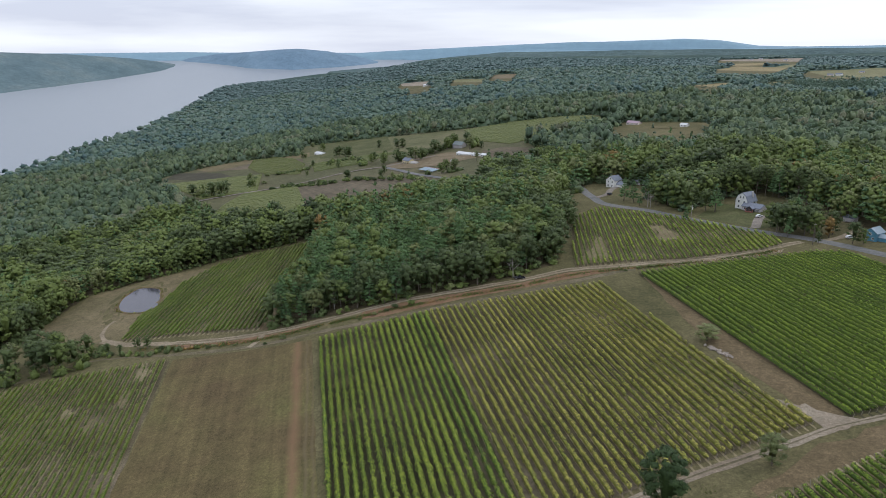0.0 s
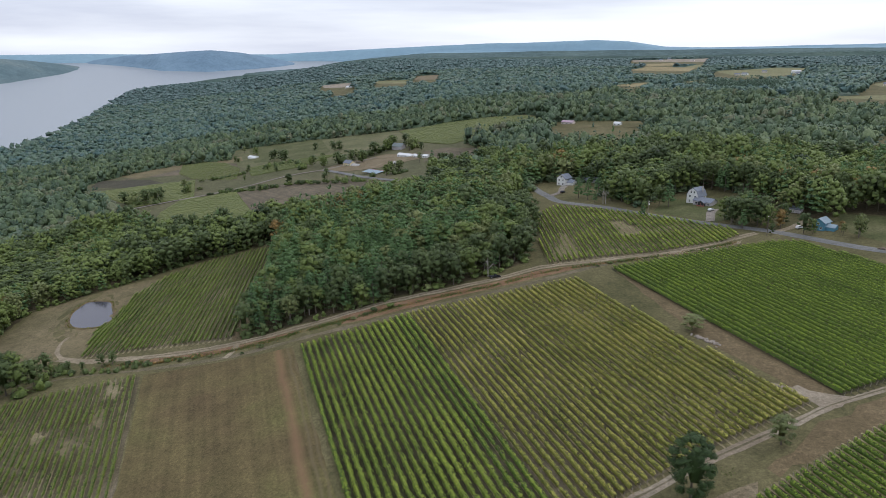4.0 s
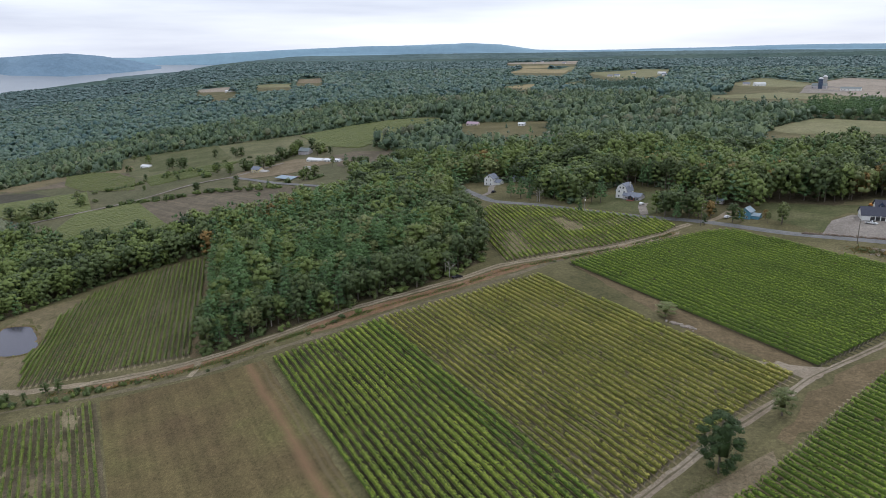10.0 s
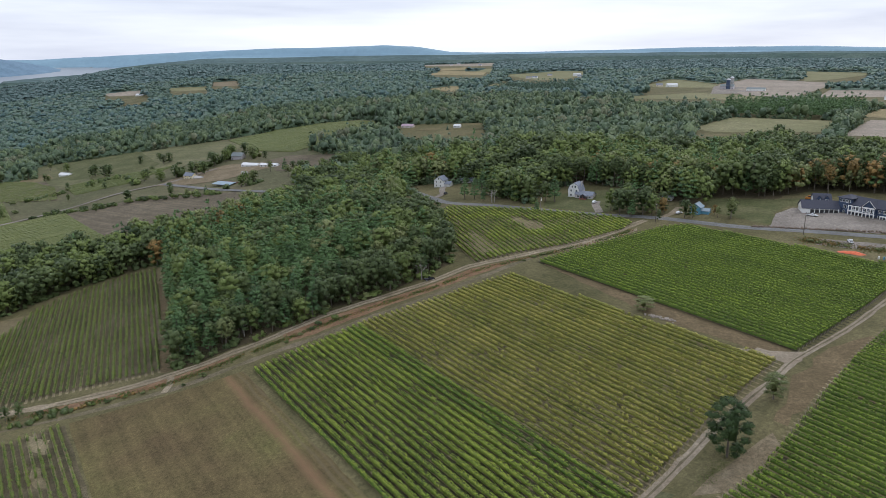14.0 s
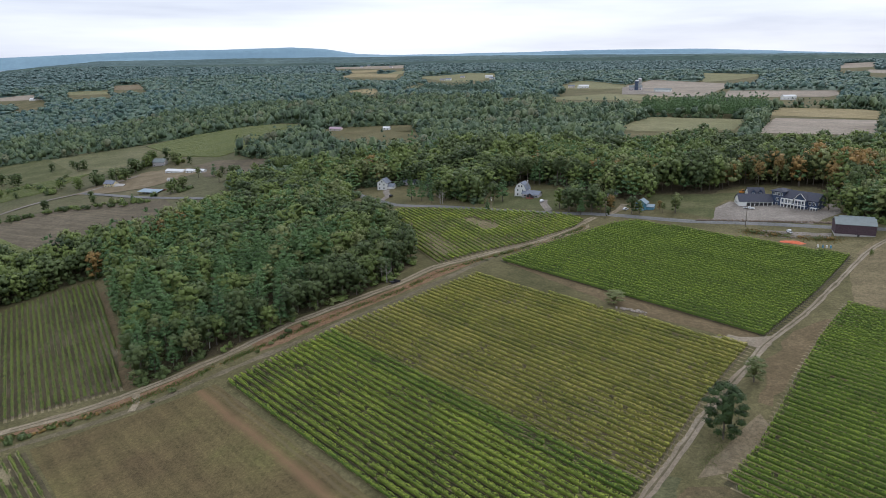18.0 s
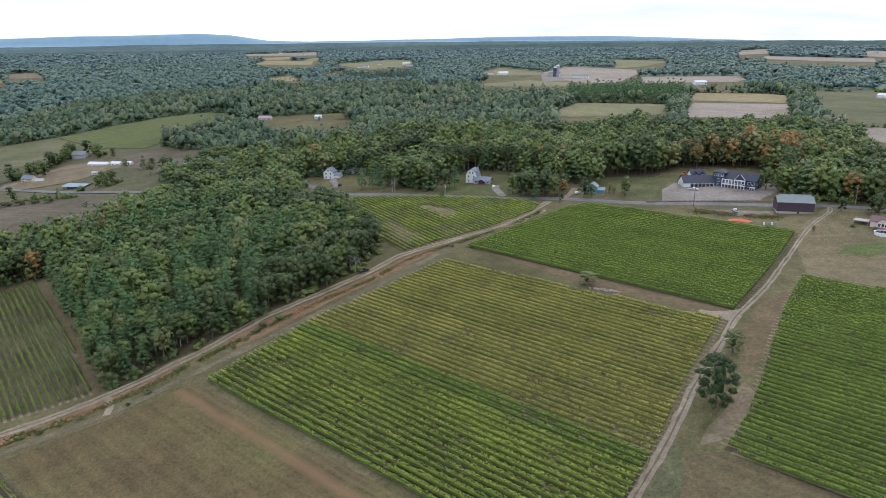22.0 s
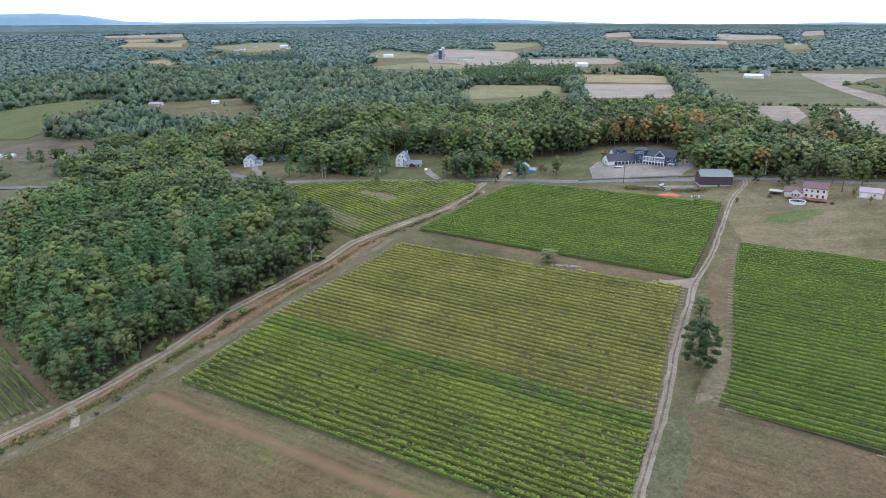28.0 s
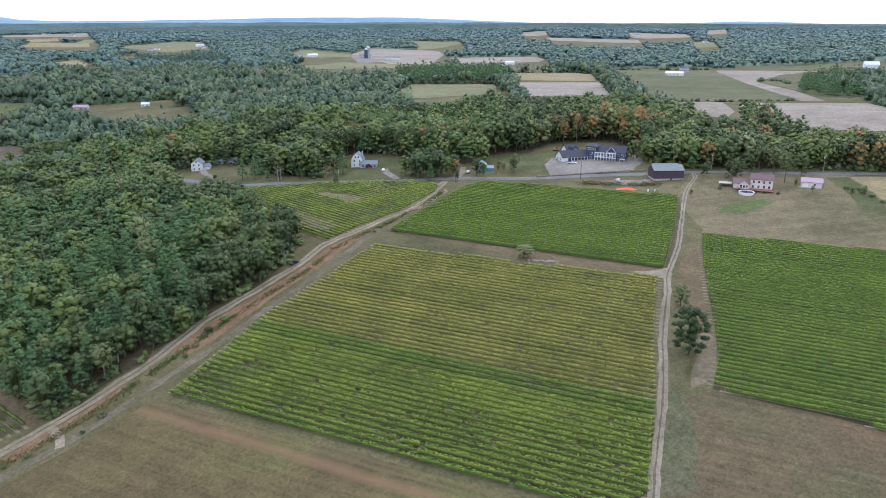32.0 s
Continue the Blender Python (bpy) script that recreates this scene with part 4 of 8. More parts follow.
def vine_leaves(x0, y0, x1, y1, dens, wide, tall, gaps, even):
    """Foliage of one trellised row: bushy leaf clumps along a wire, with gaps where a vine is missing."""
    length = math.hypot(x1 - x0, y1 - y0)
    ux, uy = (x1 - x0) / length, (y1 - y0) / length
    step = 1.7
    nv = int(length / step)
    vigor = 0.95 + (1 - even) * rng.uniform(-0.3, 0.18, nv + 1)
    patch = np.array([noise.noise(Vector((x0 + ux * step * i, y0 + uy * step * i, 0)) / 16) for i in range(nv + 1)])
    vigor += 0.45 * (1 - even) * patch
    vigor[rng.random(nv + 1) < gaps * (1 - 1.6 * patch)] = 0.16
    tx, ty = x0 + ux * step * (np.arange(nv + 1) + 0.5), y0 + uy * step * (np.arange(nv + 1) + 0.5)
    for bare, left in BARE_SPOTS:
        vigor = np.where(in_poly(tx + rng.normal(0, 1.5, nv + 1), ty, bare), np.minimum(vigor, left), vigor)
    # each vine is a bushy tuft that arches over the wire
    n = int(length * dens)
    j = rng.integers(0, nv + 1, n)
    lean = rng.normal(0, 0.13, nv + 1)
    hue = np.clip(0.3 + (rng.normal(0, 0.3, nv + 1) + 0.9 * patch) * (1.15 - even), -0.5, 1.1)
    al_t = rng.uniform(-0.85, 0.85, n) if even > 0.6 else np.clip(rng.normal(0, 0.5, n), -1.0, 1.0)
    t = np.clip((j + 0.5) * step + al_t, 0, length)
    vg = vigor[j]
    keep = rng.random(n) < vg
    t, vg, j, al_t = t[keep], vg[keep], j[keep], al_t[keep]
    n = len(t)
    a = rng.uniform(0.05, math.pi - 0.05, n)
    k = np.full(n, 0.92) if even > 0.6 else np.sqrt(1 - (al_t / 1.05) ** 2)
    side = np.cos(a) * wide / 2 * (0.5 + 0.5 * vg) * (0.6 + 0.4 * k) * rng.uniform(0.75, 1.15, n) + lean[j]
    up = 0.6 + np.sin(a) ** 0.7 * (tall - 0.6) * (0.55 + 0.45 * vg) * (0.7 + 0.3 * k) * rng.uniform(0.88, 1.1, n)
    cx, cy = x0 + ux * t - uy * side, y0 + uy * t + ux * side
    cz = height(cx, cy) + up
    c = np.stack([cx, cy, cz], 1)
    out = np.stack([-uy * np.cos(a) + ux * al_t * 0.8, ux * np.cos(a) + uy * al_t * 0.8, np.sin(a) * 0.9 + 0.05], 1) + rng.normal(0, 0.3, (n, 3))
    out /= np.linalg.norm(out, axis=1, keepdims=True)
    al = np.cross(out, rng.normal(0, 1, (n, 3)))
    al /= np.linalg.norm(al, axis=1, keepdims=True)
    ac = np.cross(out, al)
    soft = np.stack([-uy * np.cos(a), ux * np.cos(a), np.sin(a) * 1.1 - 0.2], 1)
    soft = soft / np.linalg.norm(soft, axis=1, keepdims=True) * 0.75 + out * 0.35
    soft /= np.linalg.norm(soft, axis=1, keepdims=True)
    size = rng.uniform(0.18, 0.40, n)[:, None]
    droop = np.array([0, 0, -0.25])
    v = np.stack([c - al * size * 1.1, c + ac * size * 0.9 + droop * size, c + al * size * 1.2 + out * size * 0.3], 1)
    # inner body of stems and shaded leaves
    m = max(2, 2 * nv)
    tt = np.clip((np.arange(m) + 0.5) * step / 2 + np.where(np.arange(m) % 2, 0.42, 0.0), 0.05, length - 0.05)
    vv = vigor[np.minimum((tt / step).astype(int), nv)] * np.where(np.arange(m) % 2, 0.8, 0.95)
    w = wide * 0.34 * vv * rng.uniform(0.75, 1.15, m)
    h = 0.6 + (tall * 0.76 - 0.6) * np.clip(vv, 0.1, 1.1) * rng.uniform(0.85, 1.08, m)
    bx, by = x0 + ux * tt, y0 + uy * tt
    bz = height(bx, by)
    ring = []
    for sx, hz in ((-1, 0.45), (-0.9, 0.8), (0, 1.0), (0.9, 0.8), (1, 0.45)):
        ring.append(np.stack([bx - uy * w * sx, by + ux * w * sx, bz + (h * hz if hz > 0.5 else 0.5)], 1))
    ring = np.stack(ring, 1)
    wall = np.array([(-uy * k_, ux * k_, u_) for k_, u_ in ((-1, -0.1), (-0.95, 0.3), (0, 1), (0.95, 0.3), (1, -0.1))])
    wall /= np.linalg.norm(wall, axis=1, keepdims=True)
    normals = np.concatenate([np.repeat(soft, 3, 0), np.tile(wall, (m, 1))])
    verts = np.concatenate([v.reshape(-1, 3), ring.reshape(-1, 3)])
    f1 = np.arange(n * 3).reshape(-1, 3)
    base = n * 3 + np.arange(m - 1)[:, None] * 5 + np.arange(4)[None]
    f2 = np.concatenate([np.stack([base, base + 1, base + 6], -1).reshape(-1, 3), np.stack([base, base + 6, base + 5], -1).reshape(-1, 3)])
    # upper leaves take the brighter shoot colour, which carries light on the row's top
    lit_top = rng.random(n) < np.clip((np.sin(a) - 0.62) * 4.0, 0, 0.92)
    tint = np.concatenate([np.repeat(hue[j], 3), np.repeat(hue[np.minimum((tt / step).astype(int), nv)], 5)])
    return verts, np.concatenate([f1, f2])[:, ::-1], np.concatenate([lit_top.astype(int), np.zeros(len(f2), int)]), tint, normals


def post_mesh(h=1.7, r=0.07):
    bm = bmesh.new()
    bmesh.ops.create_cone(bm, cap_ends=True, segments=6, radius1=r, radius2=r * 0.9, depth=h)
    bmesh.ops.translate(bm, verts=bm.verts, vec=(0, 0, h / 2 - 0.1))
    me = bpy.data.meshes.new("post")
    bm.to_mesh(me)
    bm.free()
    me.materials.append(M_POST)
    return me


POST = post_mesh()


def vine_block(poly, bearing, gap, dens, wide, tall, gaps, mat_of, group, label, runout=2.2, posts=True, strip=M_STRIP, half=0.45, even=0.0, lit_shoot_mat=None):
    rows = clip_rows(poly, bearing, gap)
    for i, (x0, y0, x1, y1) in enumerate(rows):
        length = math.hypot(x1 - x0, y1 - y0)
        ux, uy = (x1 - x0) / length, (y1 - y0) / length
        row = new("vine_row")
        tagged(row, label(i, len(rows)), "vine row", group)
        v, f, slot, hue, soft = vine_leaves(x0, y0, x1, y1, dens, wide(i) if callable(wide) else wide, tall, gaps, even)
        fo = new("foliage", mesh_from("foliage", v, f, [mat_of(i, len(rows)), lit_shoot_mat or (M_LIT_SHOOT_LITE if mat_of(i, len(rows)) == M_VINE_LITE else M_LIT_SHOOT_DARK)], slot, smooth=True, normals=soft, tint=hue))
        fo.parent = row
        k = max(2, int(length / 9))
        line = []
        for j in range(k + 1):
            t = -runout + (length + 2 * runout) * j / k
            for sd in (-half, half):
                x, y = x0 + ux * t - uy * sd, y0 + uy * t + ux * sd
                line.append((x, y, gz(x, y) + 0.09))
        st = new("soil_strip", mesh_from("soil_strip", line, [(2 * j, 2 * j + 2, 2 * j + 3, 2 * j + 1) for j in range(k)], [strip], smooth=True))
        st.parent = row
        st["label"] = "strip of bare pale soil under the vines"
        if posts:
            for x, y, s in ((x0 - ux * 0.3, y0 - uy * 0.3, 1), (x1 + ux * 0.3, y1 + uy * 0.3, -1)):
                po = new("end_post", POST)
                po.matrix_world = Matrix.Translation((x, y, gz(x, y))) @ Matrix.Rotation(0.28 * s, 4, Vector((uy, -ux, 0)))
                po.parent = row
                po["label"] = "leaning weathered wooden end post"


NA = 19
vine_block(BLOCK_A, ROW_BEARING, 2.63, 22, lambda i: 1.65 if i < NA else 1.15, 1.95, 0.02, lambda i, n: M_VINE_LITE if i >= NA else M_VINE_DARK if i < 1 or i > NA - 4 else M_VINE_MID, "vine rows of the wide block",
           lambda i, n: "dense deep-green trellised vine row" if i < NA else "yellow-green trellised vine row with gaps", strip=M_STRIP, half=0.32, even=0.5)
vine_block(BLOCK_R, -24.5, 2.63, 23, 1.05, 2.05, 0.005, lambda i, n: M_VINE_DARK, "vine rows beside the road", lambda i, n: "very dense dark-green trellised vine row", strip=M_VINEFLOOR, even=0.75, lit_shoot_mat=M_LIT_SHOOT_DEEP)
vine_block(BLOCK_RV, -24.0, 2.63, 22, 1.1, 2.0, 0.01, lambda i, n: M_VINE_DARK, "vine rows beyond the lane", lambda i, n: "dense green trellised vine row", strip=M_STRIP, half=0.32, even=0.7, lit_shoot_mat=M_LIT_SHOOT_DEEP)
vine_block(BLOCK_N, -8.5, 2.7, 21, 1.15, 1.8, 0.08, lambda i, n: M_VINE_MID, "vine rows below the road bend", lambda i, n: "thin yellow-green vine row on dry ground", half=0.7, lit_shoot_mat=M_LIT_SHOOT_DARK)
vine_block(BLOCK_L, -14.0, 2.7, 22, 1.3, 1.8, 0.05, lambda i, n: M_VINE_DARK, "vine rows beside the pond", lambda i, n: "green vine row on pale ground", half=0.6, lit_shoot_mat=M_LIT_SHOOT_DULL)
vine_block(BLOCK_SW, -25.3, 2.7, 18, 1.2, 1.7, 0.16, lambda i, n: M_VINE_DARK if i % 4 else M_VINE_MID, "vine rows at the brown field", lambda i, n: "patchy yellow-green vine row", half=0.6, lit_shoot_mat=M_LIT_SHOOT_DULL)


def far_rows(poly, bearing, gap, wide, tall, mat, label):
    """Rows of a far vine field, too small to pick apart: low uneven hedges in one mesh."""
    vs, fs, o = [], [], 0
    for x0, y0, x1, y1 in clip_rows(poly, bearing, gap):
        length = math.hypot(x1 - x0, y1 - y0)
        ux, uy = (x1 - x0) / length, (y1 - y0) / length
        m = max(3, int(length / 3.0))
        t = np.linspace(0, length, m)
        w, h = wide / 2 * rng.uniform(0.8, 1.15, m), tall * rng.uniform(0.75, 1.1, m)
        bx, by = x0 + ux * t, y0 + uy * t
        bz = height(bx, by)
        ring = np.stack([np.stack([bx - uy * w * k, by + ux * w * k, bz + h * u], 1) for k, u in ((-1, 0.15), (-0.6, 0.9), (0.5, 1.0), (1, 0.15))], 1)
        vs.append(ring.reshape(-1, 3))
        b_ = o + np.arange(m - 1)[:, None] * 4 + np.arange(3)[None]
        fs.append(np.stack([b_, b_ + 1, b_ + 5, b_ + 4], -1).reshape(-1, 4))
        o += m * 4
    ob = new("far_vine_rows", mesh_from("far_vine_rows", np.concatenate(vs), np.concatenate(fs), [mat]))
    tagged(ob, label, "vine rows", kind="stuff")


far_rows(YELLOW_F, 62, 2.8, 1.3, 1.4, M_VINE_DULL, "yellow-green vine rows of a far field")
far_rows([(-505, 794), (-374, 800), (-326, 700), (-381, 680)], 62, 2.8, 1.3, 1.4, M_VINE_DULL, "pale vine rows of a far field")
far_rows([(-471, 964), (-387, 913), (-342, 856), (-314, 780), (-381, 808), (-425, 858)], 62, 4.6, 1.0, 1.3, M_VINE_DULL, "dark vine rows of a far field")
far_rows([(-172, 1013), (-96, 1050), (0, 1018), (47, 957), (-26, 905), (-79, 853), (-128, 900)], 62, 3.0, 1.2, 1.4, M_VINE_DULL, "green vine rows below a tree line")
far_rows([(-330, 850), (-215, 870), (-250, 800), (-300, 790)], 62, 3.2, 1.0, 1.4, M_VINE_DULL, "thin vine rows near the farmstead")

# ---- weeds on the bank below the track ----
def weeds(line, wide, count, mat, label, seed, tall=0.7):
    rg = np.random.default_rng(seed)
    pts = np.array(smooth_line(line, 2.0))
    i = rg.integers(0, len(pts), count)
    clump = np.array([noise.noise(Vector((a / 6, b / 6, seed))) for a, b in pts[i]])
    i = i[clump + rg.uniform(-0.3, 0.3, count) > -0.05]
    n = len(i)
    c = pts[i] + rg.normal(0, wide / 2.4, (n, 2))
    z = height(c[:, 0], c[:, 1])
    s = rg.uniform(0.3, 1.0, n) * tall
    a = rg.uniform(0, 6.28, n)
    b = np.stack([c[:, 0], c[:, 1], z + 0.03], 1)
    d, e = np.stack([np.cos(a), np.sin(a), 0 * a], 1) * s[:, None] * 0.6, np.stack([rg.normal(0, 0.3, n), rg.normal(0, 0.3, n), np.ones(n)], 1) * s[:, None]
    v = np.stack([b - d, b + d, b + e], 1).reshape(-1, 3)
    ob = new("weeds", mesh_from("weeds", v, np.arange(n * 3).reshape(-1, 3), [mat]))
    tagged(ob, label, "weeds", kind="stuff")


BANK = [(-170, 296), (-130, 297), (-100, 300), (-82, 304), (-60, 310), (-43, 316), (-17, 325), (11, 334), (34, 346), (57, 352), (80, 357), (112, 368), (130, 378)]
weeds(BANK, 2.6, 9000, M_MAPLE, "green weeds along a clay bank", 61)
weeds(BANK, 3.0, 5000, M_AUTUMN, "rusty dry weeds along a clay bank", 62, 0.5)
weeds([(200, 326), (208, 313), (216, 303), (226, 294)], 6.0, 2200, M_ASH, "dry weeds on a roadside mound", 63, 0.7)
weeds([(200, 326), (208, 313), (216, 303), (226, 294)], 6.0, 3000, M_AUTUMN, "rusty weeds on a roadside mound", 65, 0.6)
weeds([(62, 163), (70, 169), (78, 176), (84, 181)], 3.0, 1100, M_VINE_DULL, "tall grass beneath a large oak", 64, 0.4)

# ---- trees ----
def lobe_sphere(sub):
    bm = bmesh.new()
    bmesh.ops.create_icosphere(bm, subdivisions=sub, radius=1.0)
    v = np.array([q.co[:] for q in bm.verts])
    f = np.array([[q.index for q in p.verts] for p in bm.faces])
    bm.free()
    return v, f


ICO1 = lobe_sphere(1)
OCTA = (np.array([(1, 0, 0), (0, 1, 0), (-1, 0, 0), (0, -1, 0), (0, 0, 1), (0, 0, -1)], float), np.array([(0, 1, 4), (1, 2, 4), (2, 3, 4), (3, 0, 4), (1, 0, 5), (2, 1, 5), (3, 2, 5), (0, 3, 5)]))


def unit(v):
    return v / np.maximum(np.linalg.norm(v, axis=-1, keepdims=True), 1e-9)


def leafy_lobe(c, rad, n_leaf, size, rg, ico, body=0.88, axis=None):
    """One clump of a crown: a rounded body wrapped in leaf sprays. Gives vertices, faces and soft normals."""
    v, f = ico
    v = v @ np.linalg.qr(rg.normal(0, 1, (3, 3)))[0]
    axis = np.zeros(3) if axis is None else unit(axis)
    core = v * (body - 0.14 + 0.28 * rg.random((len(v), 1))) * rad + c
    d = rg.normal(0, 1, (n_leaf, 3))
    d[:, 2] = np.abs(d[:, 2]) * 1.0 - 0.3
    d = unit(d + axis * 0.45)
    p = c + d * rad * rg.uniform(0.72, 1.22, (n_leaf, 1))
    nrm = unit(d + rg.normal(0, 0.42, d.shape) + np.array([0, 0, 0.25]))
    a = unit(np.cross(nrm, rg.normal(0, 1, d.shape)))
    b = np.cross(nrm, a)
    s = size * rg.uniform(0.55, 1.3, (n_leaf, 1))
    tri = np.stack([p - a * s - b * s * 0.55, p + a * s - b * s * 0.45, p + b * s * 1.0 - nrm * s * 0.2], 1)
    soft = unit(d * 0.6 + axis * 0.3 + nrm * 0.45)
    return (np.concatenate([core, tri.reshape(-1, 3)]), np.concatenate([f, len(v) + np.arange(n_leaf * 3).reshape(-1, 3)]),
            np.concatenate([unit(v * 0.8 + axis * 0.35 + rg.normal(0, 0.3, v.shape)), np.repeat(soft, 3, 0)]))


def join_parts(parts):
    vs, fs, ns, o = [], [], [], 0
    for p in parts:
        vs.append(p[0])
        fs.append(p[1] + o)
        ns.append(p[2] if len(p) > 2 else np.zeros_like(p[0]))
        o += len(p[0])
    return np.concatenate(vs), np.concatenate(fs), np.concatenate(ns)


def broad_crown(seed, h, w, lumps, leaves, leaf_size, low=0.22, ring=8, levels=4):
    """A broadleaf crown: one dome that billows into lumps, its surface broken up by leaf sprays."""
    rg = np.random.default_rng(seed)
    i = np.arange(lumps) + 0.5
    up = 1 - 1.45 * i / lumps
    az = i * 2.39996 + rg.uniform(-0.4, 0.4, lumps)
    flat = np.sqrt(np.maximum(1 - up * up, 0))
    heads = np.stack([np.cos(az) * flat, np.sin(az) * flat, up], 1)
    swell = rg.uniform(0.7, 1.2, lumps)
    spread = 1.35 / math.sqrt(lumps)
    squash = rg.uniform(0.85, 1.18)
    top = min(w * rg.uniform(0.48, 0.66), h * (1 - low) * 0.6)
    mid = np.array([rg.uniform(-0.06, 0.06) * w, rg.uniform(-0.06, 0.06) * w, h - top])
    skirt = h * (1 - low) - top

    def surface(d):
        gap = np.linalg.norm(d[:, None] - heads[None], axis=2)
        best = np.argmin(gap / swell[None], axis=1)
        near_gap = gap[np.arange(len(d)), best] / spread
        rad = 0.66 + 0.35 * swell[best] * np.exp(-near_gap ** 2)
        flat_ = np.maximum(np.sqrt(1 - d[:, 2] ** 2), 1e-3)
        hang = np.where(d[:, 2] < 0, (1 - 0.45 * d[:, 2] ** 2) / flat_, 1.0)
        hang = np.where(d[:, 2] < -0.92, 0.6 / flat_ * np.sqrt(1 - d[:, 2] ** 2) * 1.6, hang)
        q = np.stack([d[:, 0] * rad * hang * w / 2 * squash, d[:, 1] * rad * hang * w / 2 / squash, d[:, 2] * np.where(d[:, 2] > 0, rad * top, skirt)], 1)
        soft = unit(d * np.array([1, 1, 0.8]) + 1.25 * (d - heads[best]) + np.array([0, 0, 0.1]))
        return q + mid, soft
    # inner body
    dirs, f = [], []
    for q in np.linspace(-0.75 if levels > 2 else -0.55, 0.82 if levels > 2 else 0.42, levels):
        for k in range(ring):
            a = 2 * math.pi * (k + rg.uniform(-0.25, 0.25) + 0.5 * (len(dirs) // ring % 2)) / ring
            dirs.append((math.cos(a) * math.sqrt(1 - q * q), math.sin(a) * math.sqrt(1 - q * q), q))
    dirs.append((0, 0, 1))
    for t in range(levels - 1):
        for k in range(ring):
            a, b = t * ring + k, t * ring + (k + 1) % ring
            f += [(a, b, b + ring), (a, b + ring, a + ring)]
    f += [((levels - 1) * ring + k, (levels - 1) * ring + (k + 1) % ring, levels * ring) for k in range(ring)]
    v, soft = surface(np.array(dirs))
    v = mid + (v - mid) * rg.uniform(0.66, 0.92, (len(v), 1))
    soft = unit(soft + rg.normal(0, 0.4, v.shape))
    # leaf sprays, thick on the upper side
    d = rg.normal(0, 1, (leaves, 3))
    d[:, 2] = np.where(d[:, 2] < -0.8, -d[:, 2], d[:, 2])
    d = unit(d)
    p, sn = surface(d)
    p = mid + (p - mid) * rg.uniform(0.82, 1.07, (leaves, 1)) + rg.normal(0, 0.014 * w, d.shape)
    nrm = unit(sn + rg.normal(0, 0.5, d.shape) + np.array([0, 0, 0.2]))
    a = unit(np.cross(nrm, rg.normal(0, 1, d.shape)))
    b = np.cross(nrm, a)
    sz = leaf_size * rg.uniform(0.5, 1.35, (leaves, 1))
    tri = np.stack([p - a * sz - b * sz * 0.55, p + a * sz - b * sz * 0.45, p + b * sz], 1)
    sn = np.repeat(unit(sn * 0.55 + nrm * 0.6), 3, 0)
    return join_parts([(v, np.array(f), soft), (tri.reshape(-1, 3), np.arange(leaves * 3).reshape(-1, 3), sn)])


def lobed_crown(seed, h, w, lobes, leaves, leaf_size, low=0.1, body=0.70, ring=7, levels=3):
    """A broadleaf crown seen closely: leafy clumps set round a dark inner body."""
    rg = np.random.default_rng(seed)
    v, f, soft = broad_crown(seed, h * 0.86, w * 0.52, 6, 1, 0.01, low + 0.06, ring, levels)
    parts = [(v, f, soft)]
    squash = rg.uniform(0.86, 1.16)
    top = min(w * rg.uniform(0.48, 0.64), h * (1 - low) * 0.6)
    skirt = h * (1 - low) - top
    off = rg.uniform(-0.06, 0.06, 2) * w
    for i in range(lobes):
        u = 1 - 1.9 * (i + 0.35) / lobes
        a = i * 2.39996 + rg.uniform(-0.45, 0.45)
        flat = math.sqrt(max(0.0, 1 - u * u)) if u > 0 else 1 - 0.4 * u * u
        d = np.array([math.cos(a) * flat * squash, math.sin(a) * flat / squash, u])
        big = w * 0.80 / math.sqrt(lobes) * rg.uniform(0.75, 1.3)
        reach = (w / 2 - big * 0.8) * rg.uniform(0.86, 1.1)
        z = h - top + (u * (top - big * 0.7) if u > 0 else u * (skirt - big * 0.4) * 0.95)
        parts.append(leafy_lobe(np.array([d[0] * reach + off[0], d[1] * reach + off[1], z]), np.array([1, 1, 0.82]) * big, leaves, leaf_size, rg, OCTA, body, d + np.array([0, 0, 0.3])))
    return join_parts(parts)


def white_pine(seed, h, w, tiers, per, leaves, leaf_size, ico=ICO1):
    """A white pine: soft flattened boughs in whorls, narrowing to a blunt tip."""
    rg = np.random.default_rng(seed)
    parts = []
    for t in range(tiers):
        u = t / max(1, tiers - 1)
        z, reach = h * (0.26 + 0.64 * u), w / 2 * (1 - 0.80 * u ** 1.25) * 0.68
        m = max(1, int(round(per * (1 - 0.66 * u))))
        for k in range(m):
            a = 2 * math.pi * (k + rg.uniform(-0.3, 0.3)) / m + t * 1.1
            big = w * (0.25 - 0.10 * u) * rg.uniform(0.8, 1.2)
            c = np.array([math.cos(a) * reach, math.sin(a) * reach, z + rg.uniform(-0.04, 0.04) * h])
            parts.append(leafy_lobe(c, np.array([1, 1, 0.62]) * big, leaves, leaf_size, rg, ico, 0.66, np.array([math.cos(a), math.sin(a), 0.9])))
    parts.append(leafy_lobe(np.array([0, 0, h * 0.93]), np.array([0.75, 0.75, 1.3]) * w * 0.11, leaves, leaf_size, rg, ico, 0.8, np.array([0, 0, 1.0])))
    return join_parts(parts)


